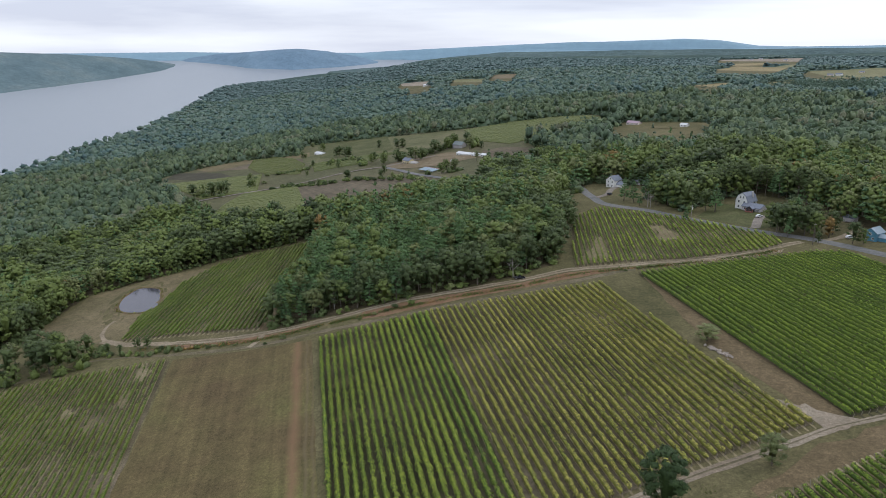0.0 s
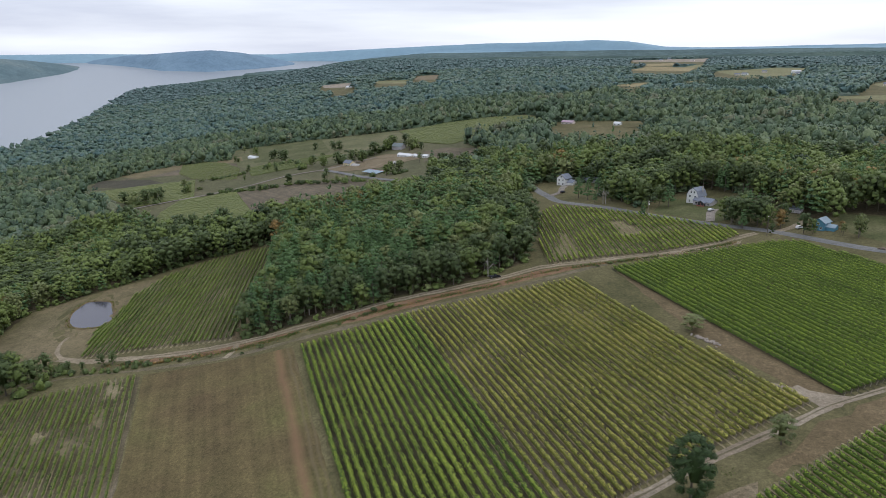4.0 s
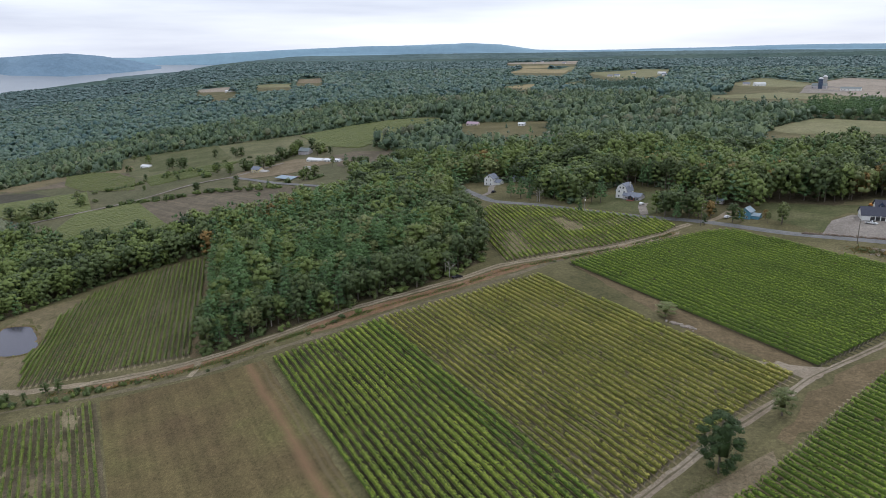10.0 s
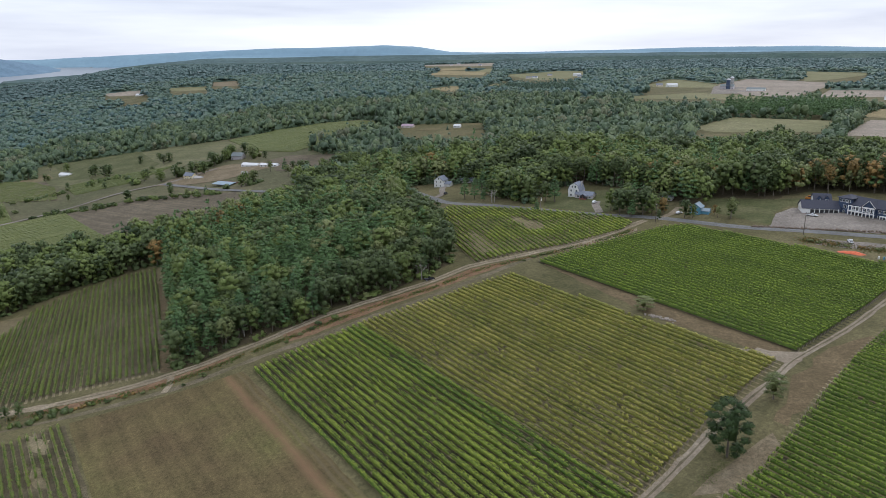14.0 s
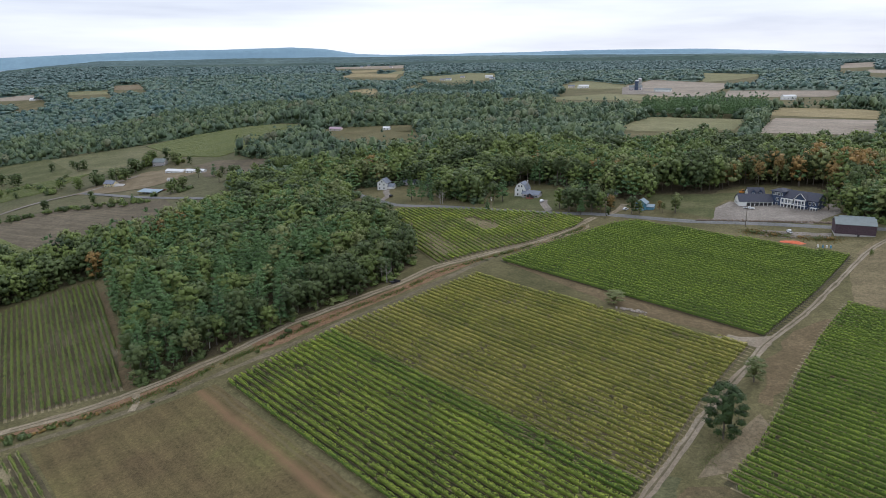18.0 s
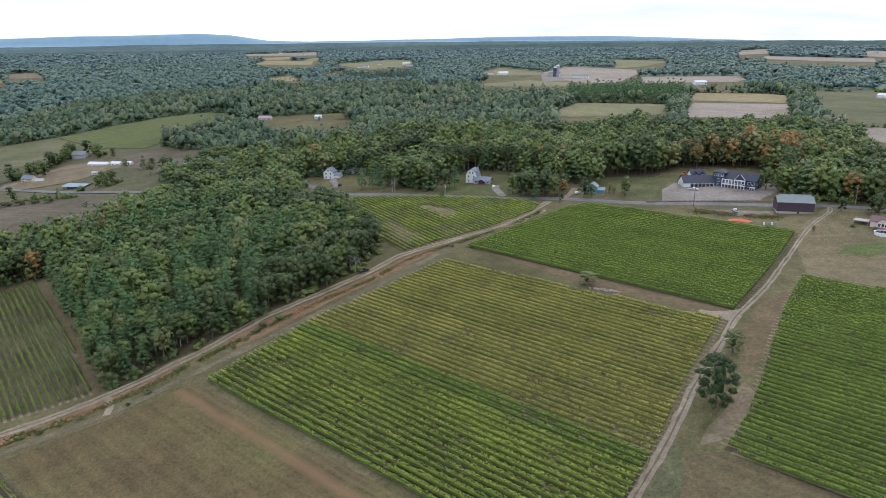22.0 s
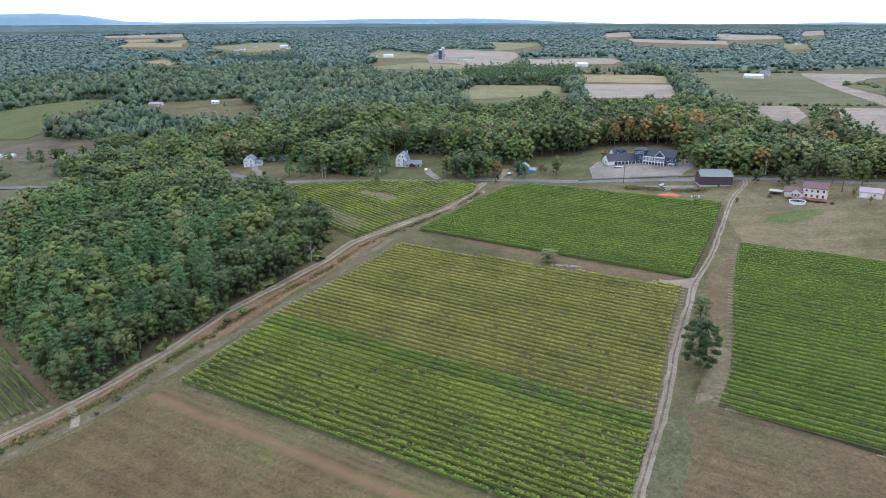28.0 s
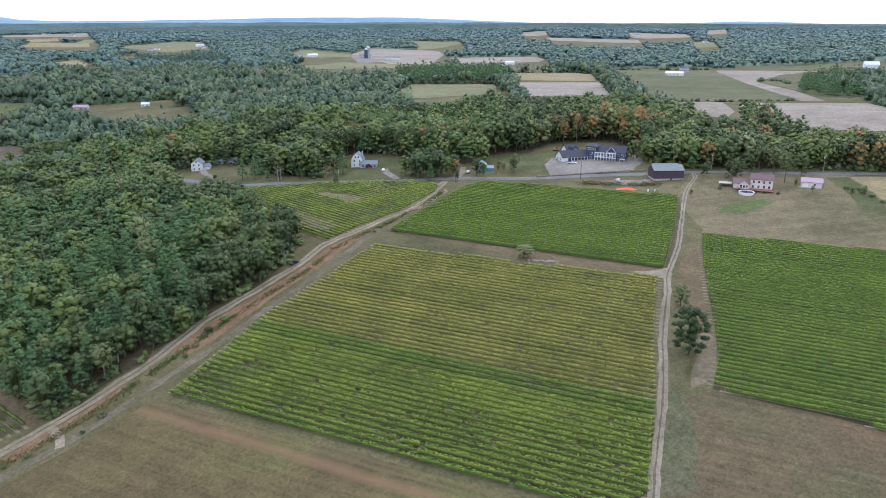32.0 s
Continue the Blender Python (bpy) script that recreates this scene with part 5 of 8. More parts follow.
def trunk_shape(seed, h, r, limbs, spread):
    """A tapered, slightly bent trunk with limbs that rise into the crown."""
    rg = np.random.default_rng(seed + 90)
    parts = []

    def tube(p, radii, sides):
        vs, fs = [], []
        for i, (c, rad) in enumerate(zip(p, radii)):
            for k in range(sides):
                a = 2 * math.pi * k / sides
                vs.append((c[0] + math.cos(a) * rad, c[1] + math.sin(a) * rad, c[2]))
            if i:
                for k in range(sides):
                    q = (i - 1) * sides
                    fs += [(q + k, q + (k + 1) % sides, q + sides + (k + 1) % sides), (q + k, q + sides + (k + 1) % sides, q + sides + k)]
        parts.append((np.array(vs), np.array(fs)))
    bx, by = rg.uniform(-0.03, 0.03, 2) * h
    tube([(0, 0, -0.5), (bx * 0.2, by * 0.2, h * 0.25), (bx, by, h * 0.55), (bx * 0.7, by * 0.8, h * 0.85)], [r * 1.35, r, r * 0.65, r * 0.2], 6)
    for i in range(limbs):
        a, u = i * 2.4 + rg.uniform(-0.4, 0.4), rg.uniform(0.28, 0.6)
        c = np.array([bx * u, by * u, h * u])
        e = c + [math.cos(a) * spread * 0.36, math.sin(a) * spread * 0.36, h * rg.uniform(0.14, 0.26)]
        tube([c, (c + e) / 2 + [0, 0, -0.02 * h], e], [r * 0.45, r * 0.32, r * 0.12], 4)
    return join_parts(parts)


TREE_KINDS = {  # kind: material, height, width, how it is described
    "oak": (M_OAK, 17.0, 10.5, "dark green broadleaf tree with a dense lumpy crown"),
    "maple": (M_MAPLE, 16.0, 9.8, "fresh green broadleaf tree with a rounded crown"),
    "ash": (M_ASH, 16.5, 8.6, "pale grey-green broadleaf tree with an open crown"),
    "pine": (M_PINE, 18.5, 8.6, "blue-green pine with drooping boughs"),
    "autumn": (M_AUTUMN, 15.5, 8.4, "broadleaf tree turning orange-brown"),
    "tall": (M_OAK, 20.5, 8.4, "tall slender tree with a bare trunk and a high green crown"),
    "tallgold": (M_AUTUMN, 19.5, 7.0, "tall slender tree turning orange with a bare trunk"),
}
def crown_mesh(shape, mat):
    v, f, soft = shape
    return mesh_from("crown", v, f, [mat], smooth=True, normals=soft)


TREE_MESH = {}
for kk, (mt, th, tw, lb) in TREE_KINDS.items():
    for var in range(3):
        sd = 100 + len(TREE_MESH)
        lo = {"ash": 0.32, "tall": 0.42, "tallgold": 0.45}.get(kk, 0.03)
        cr = white_pine(sd, th, tw, 8, 6, 24, 0.30, OCTA) if kk == "pine" else lobed_crown(sd, th, tw * 1.06, 17, 40, 0.33, lo)
        TREE_MESH[kk, var] = (crown_mesh(cr, mt), mesh_from("trunk", *trunk_shape(sd, th, 0.26, 5 if kk != "pine" else 0, tw)[:2], [M_BARK]))


def plant(kind, x, y, size=1.0, stretch=1.0, var=None, name="tree", label="", group="", seed=None):
    """A tree of its own: trunk and crown."""
    rg = random.Random(seed if seed is not None else int(x * 71 + y * 13))
    var = rg.randrange(3) if var is None else var
    crown, trunk = TREE_MESH[kind, var]
    ob = new(name)
    tagged(ob, label or TREE_KINDS[kind][3], "tree", group)
    for nm, me in (("trunk", trunk), ("crown", crown)):
        p = new(nm, me)
        p.parent = ob
    ob.matrix_world = Matrix.Translation((x, y, gz(x, y))) @ Matrix.Rotation(rg.uniform(0, 6.28), 4, 'Z') @ Matrix.Diagonal((size, size, size * stretch, 1))
    return ob


def bake_woods(name, x, y, kinds_mats, shapes, mix, hmul, label, seed, zlift=0.0, hvar=0.16):
    """A stand of trees too many to count: one object per leaf colour."""
    rg = np.random.default_rng(seed)
    n = len(x)
    k = rg.random(n)
    edges = np.cumsum(mix)
    broad = np.array([noise.noise(Vector((a / 70, b / 70, 5.0))) for a, b in zip(x, y)])
    lean = np.where(in_poly(x, y, PINE_STAND), 0.26, 0.0)
    k = np.where(rg.random(n) < lean * 2.1, 0.80, k)
    cls = np.where(k == 0.80, 2, np.minimum(np.searchsorted(edges, np.clip(k * 0.55 + 0.225 + broad * 0.55, 0, 0.999)), len(mix) - 1))
    if len(mix) > 3:
        turn_ = in_poly(x, y, TURNING)
        cls = np.where(turn_ & (rg.random(n) < 0.16), len(mix) - 1, np.where(turn_ & (rg.random(n) < 0.32), 3, cls))
    px, py, pz = drawn_in(x, y, height(x, y) + zlift)
    near = np.hypot(px - CX, py - CY) / np.maximum(np.hypot(x - CX, y - CY), 1)
    for c in range(len(mix)):
        idx = np.nonzero(cls == c)[0]
        if not len(idx):
            continue
        vs, fs, ns, ts, o = [], [], [], [], 0
        pick = rg.integers(0, len(shapes[c]), len(idx))
        for s_i, (sv, sf, sn) in enumerate(shapes[c]):
            ii = idx[pick == s_i]
            if not len(ii):
                continue
            a = rg.uniform(0, 2 * math.pi, len(ii))
            grow = 0.62 + 0.85 * rg.random(len(ii)) ** 1.3
            w = (grow * near[ii])[:, None]
            hh = (hmul * tall_ground(x[ii], y[ii]) * (0.45 + 0.55 * grow) * rg.uniform(1 - hvar, 1 + hvar, len(ii)) * near[ii])[:, None]
            ca, sa = np.cos(a)[:, None], np.sin(a)[:, None]

            def turn(q, wide, high):
                return np.stack([(q[None, :, 0] * ca - q[None, :, 1] * sa) * wide, (q[None, :, 0] * sa + q[None, :, 1] * ca) * wide, q[None, :, 2] * high + 0 * ca], -1)
            vs.append((turn(sv, w, hh) + np.stack([px[ii], py[ii], pz[ii]], -1)[:, None]).reshape(-1, 3))
            ns.append(turn(sn, 1.0, 1.0).reshape(-1, 3))
            ts.append(np.repeat(np.clip(rg.normal(0.35, 0.38, len(ii)), -0.35, 1.05), len(sv)))
            fs.append((sf[None] + (np.arange(len(ii)) * len(sv))[:, None, None]).reshape(-1, 3) + o)
            o += len(ii) * len(sv)
        ob = new(name, mesh_from(name, np.concatenate(vs), np.concatenate(fs), [kinds_mats[c]], smooth=True, normals=np.concatenate(ns), tint=np.concatenate(ts)))
        tagged(ob, label, "woods", kind="stuff")


def low_crown(seed, h, w, lumps, leaves, leaf_size, ring=8, levels=4):
    """A crown for far woods, its top soft in the light."""
    v, f, soft = broad_crown(seed, h, w, lumps, leaves, leaf_size, 0.10, ring, levels)
    return v, f, unit(soft + np.array([0, 0, 0.3]) * np.clip(v[:, 2:3] / h * 1.5 - 0.3, 0, 1))


def scatter(r0, r1, gap, a0=-52.0, a1=76.0, seed=1):
    """Jittered sites in a ring sector of the country."""
    rg = np.random.default_rng(seed)
    g = np.arange(-r1, r1, gap)
    x, y = np.meshgrid(g, g)
    x, y = x.ravel() + rg.uniform(-0.42, 0.42, x.size) * gap, y.ravel() + rg.uniform(-0.42, 0.42, y.size) * gap
    r, yaw = np.hypot(x, y), np.degrees(np.arctan2(x, y))
    k = (r > r0) & (r < r1) & (yaw > a0) & (yaw < a1)
    return x[k] + CX, y[k] + CY


def tall_ground(x, y):
    """Woods grow higher uphill of the road."""
    s = 0.925 * x + 0.38 * y
    stands = np.array([noise.noise(Vector((a / 95, b / 95, 3.0))) for a, b in zip(x, y)])
    return (1.0 + 0.04 * step01((s - 240) / 60)) * np.clip(0.98 + 0.5 * stands, 0.62, 1.14)


def wooded(x, y):
    ok = (height(x, y) > LAKE_Z + 0.8) & (np.hypot(x - CX, y - CY) < np.where(np.degrees(np.arctan2(x - CX, y - CY)) < -9, np.interp(np.degrees(np.arctan2(x - CX, y - CY)), *SHORE), 1e6))
    for poly in [NEAR_FARMLAND, FARM, [(435, 841), (549, 756), (640, 850), (505, 945)], [(262, 1453), (413, 1327), (493, 1512), (319, 1652)]] + LOTS:
        ok &= ~in_poly(x, y, poly)
    return ok & clear_of_fields(x, y, 15.5)


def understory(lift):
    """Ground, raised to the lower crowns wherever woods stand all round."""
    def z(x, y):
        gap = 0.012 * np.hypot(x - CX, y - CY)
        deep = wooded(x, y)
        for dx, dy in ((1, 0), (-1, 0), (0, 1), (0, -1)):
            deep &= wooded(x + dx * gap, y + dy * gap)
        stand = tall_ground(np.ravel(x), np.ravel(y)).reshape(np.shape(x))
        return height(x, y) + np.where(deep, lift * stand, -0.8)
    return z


tagged(polar_sheet("forest_floor", rings(255, 640, 1.012), np.arange(-52, 76, 0.6), lambda x, y: height(x, y) + np.where(wooded(x, y), 0.12, -0.6), M_FOREST_FLOOR, True, wooded), "dark leaf litter under the trees", "forest floor", kind="structure")
# added sheets close gaps between crowns; their dark leaf colours stand in for shade
UNDERSTORY_FILL = understory(6.2)
tagged(polar_sheet("understory", rings(610, 1250, 1.011), np.arange(-54, 78, 0.4), UNDERSTORY_FILL, M_WOODS_MID[0], True), "added dark sheet, gap shade in its colour, below the far treetops", "woods", kind="stuff")
tagged(polar_sheet("understory", rings(1255, 2800, 1.011), np.arange(-54, 78, 0.4), UNDERSTORY_FILL, M_WOODS_MID[2], True), "added dark sheet, gap shade in its colour, below the farthest treetops", "woods", kind="stuff")
TURNING = [(225, 395), (262, 440), (330, 420), (420, 300), (420, 200), (320, 215), (270, 290), (255, 330)]
PINE_STAND = [(-140, 310), (-20, 335), (-10, 400), (0, 470), (-60, 540), (-150, 480)]
MIXW = [0.38, 0.31, 0.16, 0.11, 0.04]
mid_shapes = [[lobed_crown(300 + i, 17, 11.2, 19, 9, 0.42, 0.1, 0.74, 4, 2) for i in range(8)], [lobed_crown(310 + i, 16, 10.8, 19, 9, 0.42, 0.1, 0.74, 4, 2) for i in range(8)],
              [white_pine(320 + i, 18.5, 8.8, 5, 4, 7, 0.52, OCTA) for i in range(8)], [lobed_crown(330 + i, 16, 9.8, 18, 7, 0.48, 0.1, 0.74, 4, 2) for i in range(8)]]
far_shapes = [[low_crown(340 + i, 15, 11.5, 12, 26, 0.92, 6, 3) for i in range(8)], [low_crown(350 + i, 14, 11, 12, 26, 0.92, 6, 3) for i in range(8)],
              [white_pine(360 + i, 17, 8.6, 4, 2, 4, 0.75, OCTA) for i in range(8)], [low_crown(370 + i, 14, 10, 12, 26, 0.85, 6, 3) for i in range(8)]]
dome_shapes = [[low_crown(380 + 10 * c + i, 13, 20, 9, 5, 2.0, 5, 2) for i in range(5)] for c in range(4)]

x, y = scatter(250, 620, 6.7, seed=11)
k = wooded(x, y)
x, y = x[k], y[k]
# the wood's front stands as single trees
depth = (y - 311) - (x + 108) * 0.40
s_front = (depth < 60) & (x > -140) & (x < 46) & (y < 400)
s_front &= depth <= np.sort(depth[s_front])[min(95, s_front.sum() - 1)]
rg_f = np.random.default_rng(5)
for tx, ty in zip(x[s_front], y[s_front]):
    nz = noise.noise(Vector((tx / 40, ty / 40, 9.0)))
    u = rg_f.random()
    kd = "pine" if u < (0.60 if tx < -45 else 0.10) else "ash" if u > 0.91 else "maple" if u + nz * 0.6 > 0.76 else "autumn" if u < 0.14 and tx > -30 else "oak"
    plant(kd, tx, ty, rg_f.uniform(0.72, 1.08), rg_f.uniform(0.9, 1.15), group="trees at the front of the wood")
close = np.hypot(x - CX, y - CY) < 400
bake_woods("woods", x[~s_front & close], y[~s_front & close], [M_OAK, M_MAPLE, M_PINE, M_ASH, M_ASH],
           [[lobed_crown(400 + 10 * c + i, 17, 11.0 - 0.5 * c, 15, 27, 0.38) if c != 2 else white_pine(400 + 10 * c + i, 18.5, 8.8, 7, 5, 20, 0.33, OCTA) for i in range(5)] for c in range(5)], MIXW, 1.0, "mixed green wood between two vineyards", 20)
bake_woods("woods", x[~close], y[~close], [M_OAK, M_MAPLE, M_PINE, M_ASH, M_AUTUMN], mid_shapes + [mid_shapes[3]], MIXW, 1.0, "mixed green wood on the hillside", 21)
# the tree line behind the houses shows its trunks
edge_line = smooth_line([(104, 487), (112, 494), (140, 494), (154, 476), (176, 440), (196, 432), (228, 410), (262, 418), (300, 398), (298, 356), (272, 334)], 5.2)
rg_e = random.Random(8)
for ex, ey in edge_line:
    u = rg_e.random()
    plant("tallgold" if u < 0.10 and ex > 190 else "tall" if u < 0.85 else "pine", ex + 1 + rg_e.uniform(-2, 2), ey + 1 + rg_e.uniform(-2, 2), rg_e.uniform(0.8, 1.06), group="tree line behind the houses")
for gx, gy, gs in ((266.8, 404, 0.92), (282, 405, 1.0), (292, 396, 0.95), (245, 411, 0.7), (297, 374, 0.85)):
    plant("tallgold", gx, gy, gs, group="tree line behind the houses")
bx = np.array([ex + 6 + rg_e.uniform(-2, 2) for ex, ey in edge_line])
by = np.array([ey + 5.5 + rg_e.uniform(-2, 2) for ex, ey in edge_line])
bake_woods("woods", bx, by, [M_OAK, M_MAPLE, M_ASH, M_AUTUMN], [[lobed_crown(460 + 10 * c + i, 20, 8.8, 12, 22, 0.40, 0.34) for i in range(3)] for c in range(4)], [0.55, 0.27, 0.1, 0.08], 0.95, "tall trees behind the houses", 25)
# dark pine plantations behind the hay meadow and in the far woods
for poly, step, shape, mat, sd in (([(435, 841), (549, 756), (640, 850), (505, 945)], 7.5, mid_shapes[2], M_PINE, 27), ([(262, 1453), (413, 1327), (493, 1512), (319, 1652)], 10.0, far_shapes[2], M_WOODS_MID[2], 28)):
    rg_p = np.random.default_rng(sd)
    gx, gy = np.meshgrid(np.arange(200, 700, step), np.arange(700, 1700, step))
    gx, gy = gx.ravel() + rg_p.uniform(-2, 2, gx.size), gy.ravel() + rg_p.uniform(-2, 2, gx.size)
    kp = in_poly(gx, gy, poly) & clear_of_fields(gx, gy, 8)
    bake_woods("woods", gx[kp], gy[kp], [mat], [shape], [1.0], 0.95, "dark even-aged pine plantation", sd)
# a dark clump of pines among the far fields
rg_p = np.random.default_rng(9)
ppx, ppy = rg_p.uniform(700, 1050, 900), rg_p.uniform(376, 550, 900)
kp = in_poly(ppx, ppy, [(753, 464), (706, 410), (726, 384), (967, 474), (1040, 545), (939, 541)])
bake_woods("woods", ppx[kp], ppy[kp], [M_PINE], [mid_shapes[2]], [1.0], 0.8, "dark clump of pines between tan fields", 26)
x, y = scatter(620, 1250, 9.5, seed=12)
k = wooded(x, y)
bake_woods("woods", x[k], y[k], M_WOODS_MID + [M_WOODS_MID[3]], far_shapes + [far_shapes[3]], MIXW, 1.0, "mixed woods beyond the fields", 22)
x, y = scatter(1250, 1800, 13.5, seed=13)
k = wooded(x, y)
far_domes = [[low_crown(520 + 10 * c + i, 14, 14, 9, 7, 1.5, 6, 2) for i in range(5)] for c in range(4)]
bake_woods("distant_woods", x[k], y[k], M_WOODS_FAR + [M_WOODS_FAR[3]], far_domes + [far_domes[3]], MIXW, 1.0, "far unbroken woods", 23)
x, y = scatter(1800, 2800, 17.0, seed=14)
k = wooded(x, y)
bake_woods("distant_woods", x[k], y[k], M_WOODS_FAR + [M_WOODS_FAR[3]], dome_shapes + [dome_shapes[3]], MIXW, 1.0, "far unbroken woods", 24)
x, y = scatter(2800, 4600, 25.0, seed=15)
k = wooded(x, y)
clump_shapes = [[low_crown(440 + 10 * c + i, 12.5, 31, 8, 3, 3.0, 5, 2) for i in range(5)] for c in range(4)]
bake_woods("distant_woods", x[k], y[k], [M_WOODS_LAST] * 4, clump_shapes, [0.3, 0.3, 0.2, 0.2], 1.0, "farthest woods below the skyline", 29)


def undergrowth(polys, gap, wide, tall, inset, mats, label, seed):
    """Saplings and brush that close the woods' edges down to the ground."""
    rg = np.random.default_rng(seed)
    xs, ys = [], []
    for poly in polys:
        for (ax, ay), (bx_, by_) in zip(poly, poly[1:] + poly[:1]):
            n = int(math.hypot(bx_ - ax, by_ - ay) / gap)
            t = rg.random(n)
            nx, ny = (by_ - ay), -(bx_ - ax)
            ln = math.hypot(nx, ny) + 1e-6
            for sg in (-1, 1):
                off = rg.uniform(0.3, inset, n) * sg
                xs.append(ax + (bx_ - ax) * t + nx / ln * off)
                ys.append(ay + (by_ - ay) * t + ny / ln * off)
    xs, ys = np.concatenate(xs), np.concatenate(ys)
    ok = wooded(xs, ys) & ~((xs > 150) & (xs < 300) & (ys > 340) & (ys < 470)) & (np.hypot(xs - CX, ys - CY) < 1250) & (np.degrees(np.arctan2(xs - CX, ys - CY)) > -50)
    shapes = [[lobed_crown(560 + 10 * c + i, tall, wide, 4, 8, wide * 0.08, 0.0, 0.7, 5, 2) for i in range(4)] for c in range(3)]
    shapes = [[(v * (1, 1, 0.9) - (0, 0, tall * 0.22), f, sn) for v, f, sn in some] for some in shapes]
    bake_woods("undergrowth", xs[ok], ys[ok], mats, shapes, [0.5, 0.35, 0.15], 0.95, label, seed, hvar=0.5)


undergrowth([NEAR_FARMLAND], 2.2, 4.8, 5.4, 5.0, [M_OAK, M_MAPLE, M_ASH], "brush and saplings along a wood's edge", 31)
undergrowth([FARM] + LOTS[-2:], 3.0, 7.0, 8.0, 6.0, [M_WOODS_MID[0], M_WOODS_MID[1], M_WOODS_MID[3]], "brush along the farm's wood edge", 32)
undergrowth([o[1] for o in OPEN_FAR if math.hypot(*o[1][0]) < 1250], 3.5, 8.0, 9.0, 7.0, [M_WOODS_MID[0], M_WOODS_MID[1], M_WOODS_MID[3]], "brush round open fields", 33)


def hedge(line, wide, tall, gap, mats, label, seed):
    """An uneven hedgerow: brush and small trees grown together along a line."""
    rg = np.random.default_rng(seed)
    pts = np.array(smooth_line(line, gap))
    hx, hy = pts[:, 0] + rg.normal(0, wide * 0.3, len(pts)), pts[:, 1] + rg.normal(0, wide * 0.3, len(pts))
    gapped = np.array([noise.noise(Vector((a / 25, b / 25, seed))) for a, b in zip(hx, hy)]) > -0.25
    shapes = [[broad_crown(600 + seed + 10 * c + i, tall, wide, 8, 50, wide * 0.075, 0.0, 7, 3) for i in range(4)] for c in range(3)]
    shapes = [[(v * (1, 1, 0.95) - (0, 0, tall * 0.2), f, sn) for v, f, sn in some] for some in shapes]
    bake_woods("hedge", hx[gapped], hy[gapped], mats, shapes, [0.5, 0.35, 0.15], 1.0, label, seed, hvar=0.4)


FARM_LEAVES = [M_OAK, M_MAPLE, M_ASH]
hedge([(-299, 707), (-281, 711), (-252, 704), (-232, 703), (-210, 706), (-186, 700), (-165, 693), (-140, 672)], 6, 5, 2.5, FARM_LEAVES, "green hedgerow beside a farm road", 41)
hedge([(-197, 291), (-185, 290), (-173, 289.5), (-162, 289), (-154, 291.5), (-146, 293.5)], 3.6, 3.0, 1.6, FARM_LEAVES, "dense green brush along a ditch", 51)
hedge([(-143, 294.5), (-130, 296), (-117, 297)], 2.4, 1.4, 1.8, [M_ASH, M_AUTUMN, M_MAPLE], "low weedy brush along a ditch", 52)
hedge([(-375, 770), (-360, 788), (-348, 794), (-337, 802), (-325, 809), (-312, 815)], 7, 6, 3.0, FARM_LEAVES, "hedgerow between vine fields", 42)
hedge([(-300, 826), (-282, 837), (-266, 836), (-250, 815), (-237, 789)], 7, 6, 3.0, FARM_LEAVES, "hedgerow above a farm road", 43)
hedge([(-200, 800), (-182, 808), (-168, 835), (-158, 862), (-132, 876), (-118, 850)], 11, 13, 5.0, FARM_LEAVES, "grown-up trees round a farmstead", 44)
hedge([(-135, 695), (-118, 690), (-104, 700), (-112, 712)], 8, 7, 4.0, FARM_LEAVES, "brush beside an open shed", 45)
hedge([(-410, 700), (-385, 695), (-360, 690)], 12, 11, 5.0, FARM_LEAVES, "clump of trees at a field corner", 46)
hedge([(516, 502), (538, 486), (559, 471), (567, 456)], 7, 5, 4.0, FARM_LEAVES, "thin hedge between tan fields", 47)
hedge([(640, 412), (600, 440), (567, 456)], 6, 4, 5.0, FARM_LEAVES, "thin hedge between fields", 48)
hedge([(1020, 745), (960, 790), (890, 850)], 9, 8, 7.0, FARM_LEAVES, "trees along a far field road", 49)
hedge([(856, 576), (882, 559), (848, 520)], 9, 6, 6.0, [M_PINE, M_PINE, M_OAK], "bushes between tan fields", 50)

# ---- single trees and shrubs, place by place ----
def grove(sites, group):
    for kd, tx, ty, sz, lb in sites:
        plant(kd, tx, ty, sz, group=group, label=lb)


TREE_MESH["oak", 3] = (crown_mesh(lobed_crown(77, 17, 11.0, 48, 100, 0.24, 0.0, 0.8), M_DARKOAK), TREE_MESH["oak", 0][1])
TREE_MESH["ash", 3] = (crown_mesh(lobed_crown(78, 16.5, 9.0, 24, 90, 0.22, 0.0), M_ASH), TREE_MESH["ash", 0][1])
plant("oak", 72.5, 171, 1.08, 0.98, 3, label="large dark-green oak standing alone by a gravel lane")
plant("ash", 100, 193, 0.8, 0.70, 3, label="small pale-leaved tree beside a gravel lane")
plant("ash", 90, 270, 0.95, 0.42, 3, label="low olive-green tree beside a heap of stones")
plant("ash", 278.8, 242.5, 1.05, 1.05, 0, label="tall yellow-green tree with a pale trunk by a house")
for ox, oy, oz in ((25, 437, 1.0), (21, 449, 1.05), (17, 460, 1.0), (20, 470, 0.9), (28, 424, 0.85)):
    plant("oak", ox, oy, oz, label="dark oak at the corner of a wood", group="oaks at the wood corner")
plant("pine", 91.5, 438.5, 0.42, 1.1, 1, label="small dark conifer at the road's edge")
plant("oak", 150.5, 389, 0.35, 1.1, 2, label="bushy green growth round a utility pole")
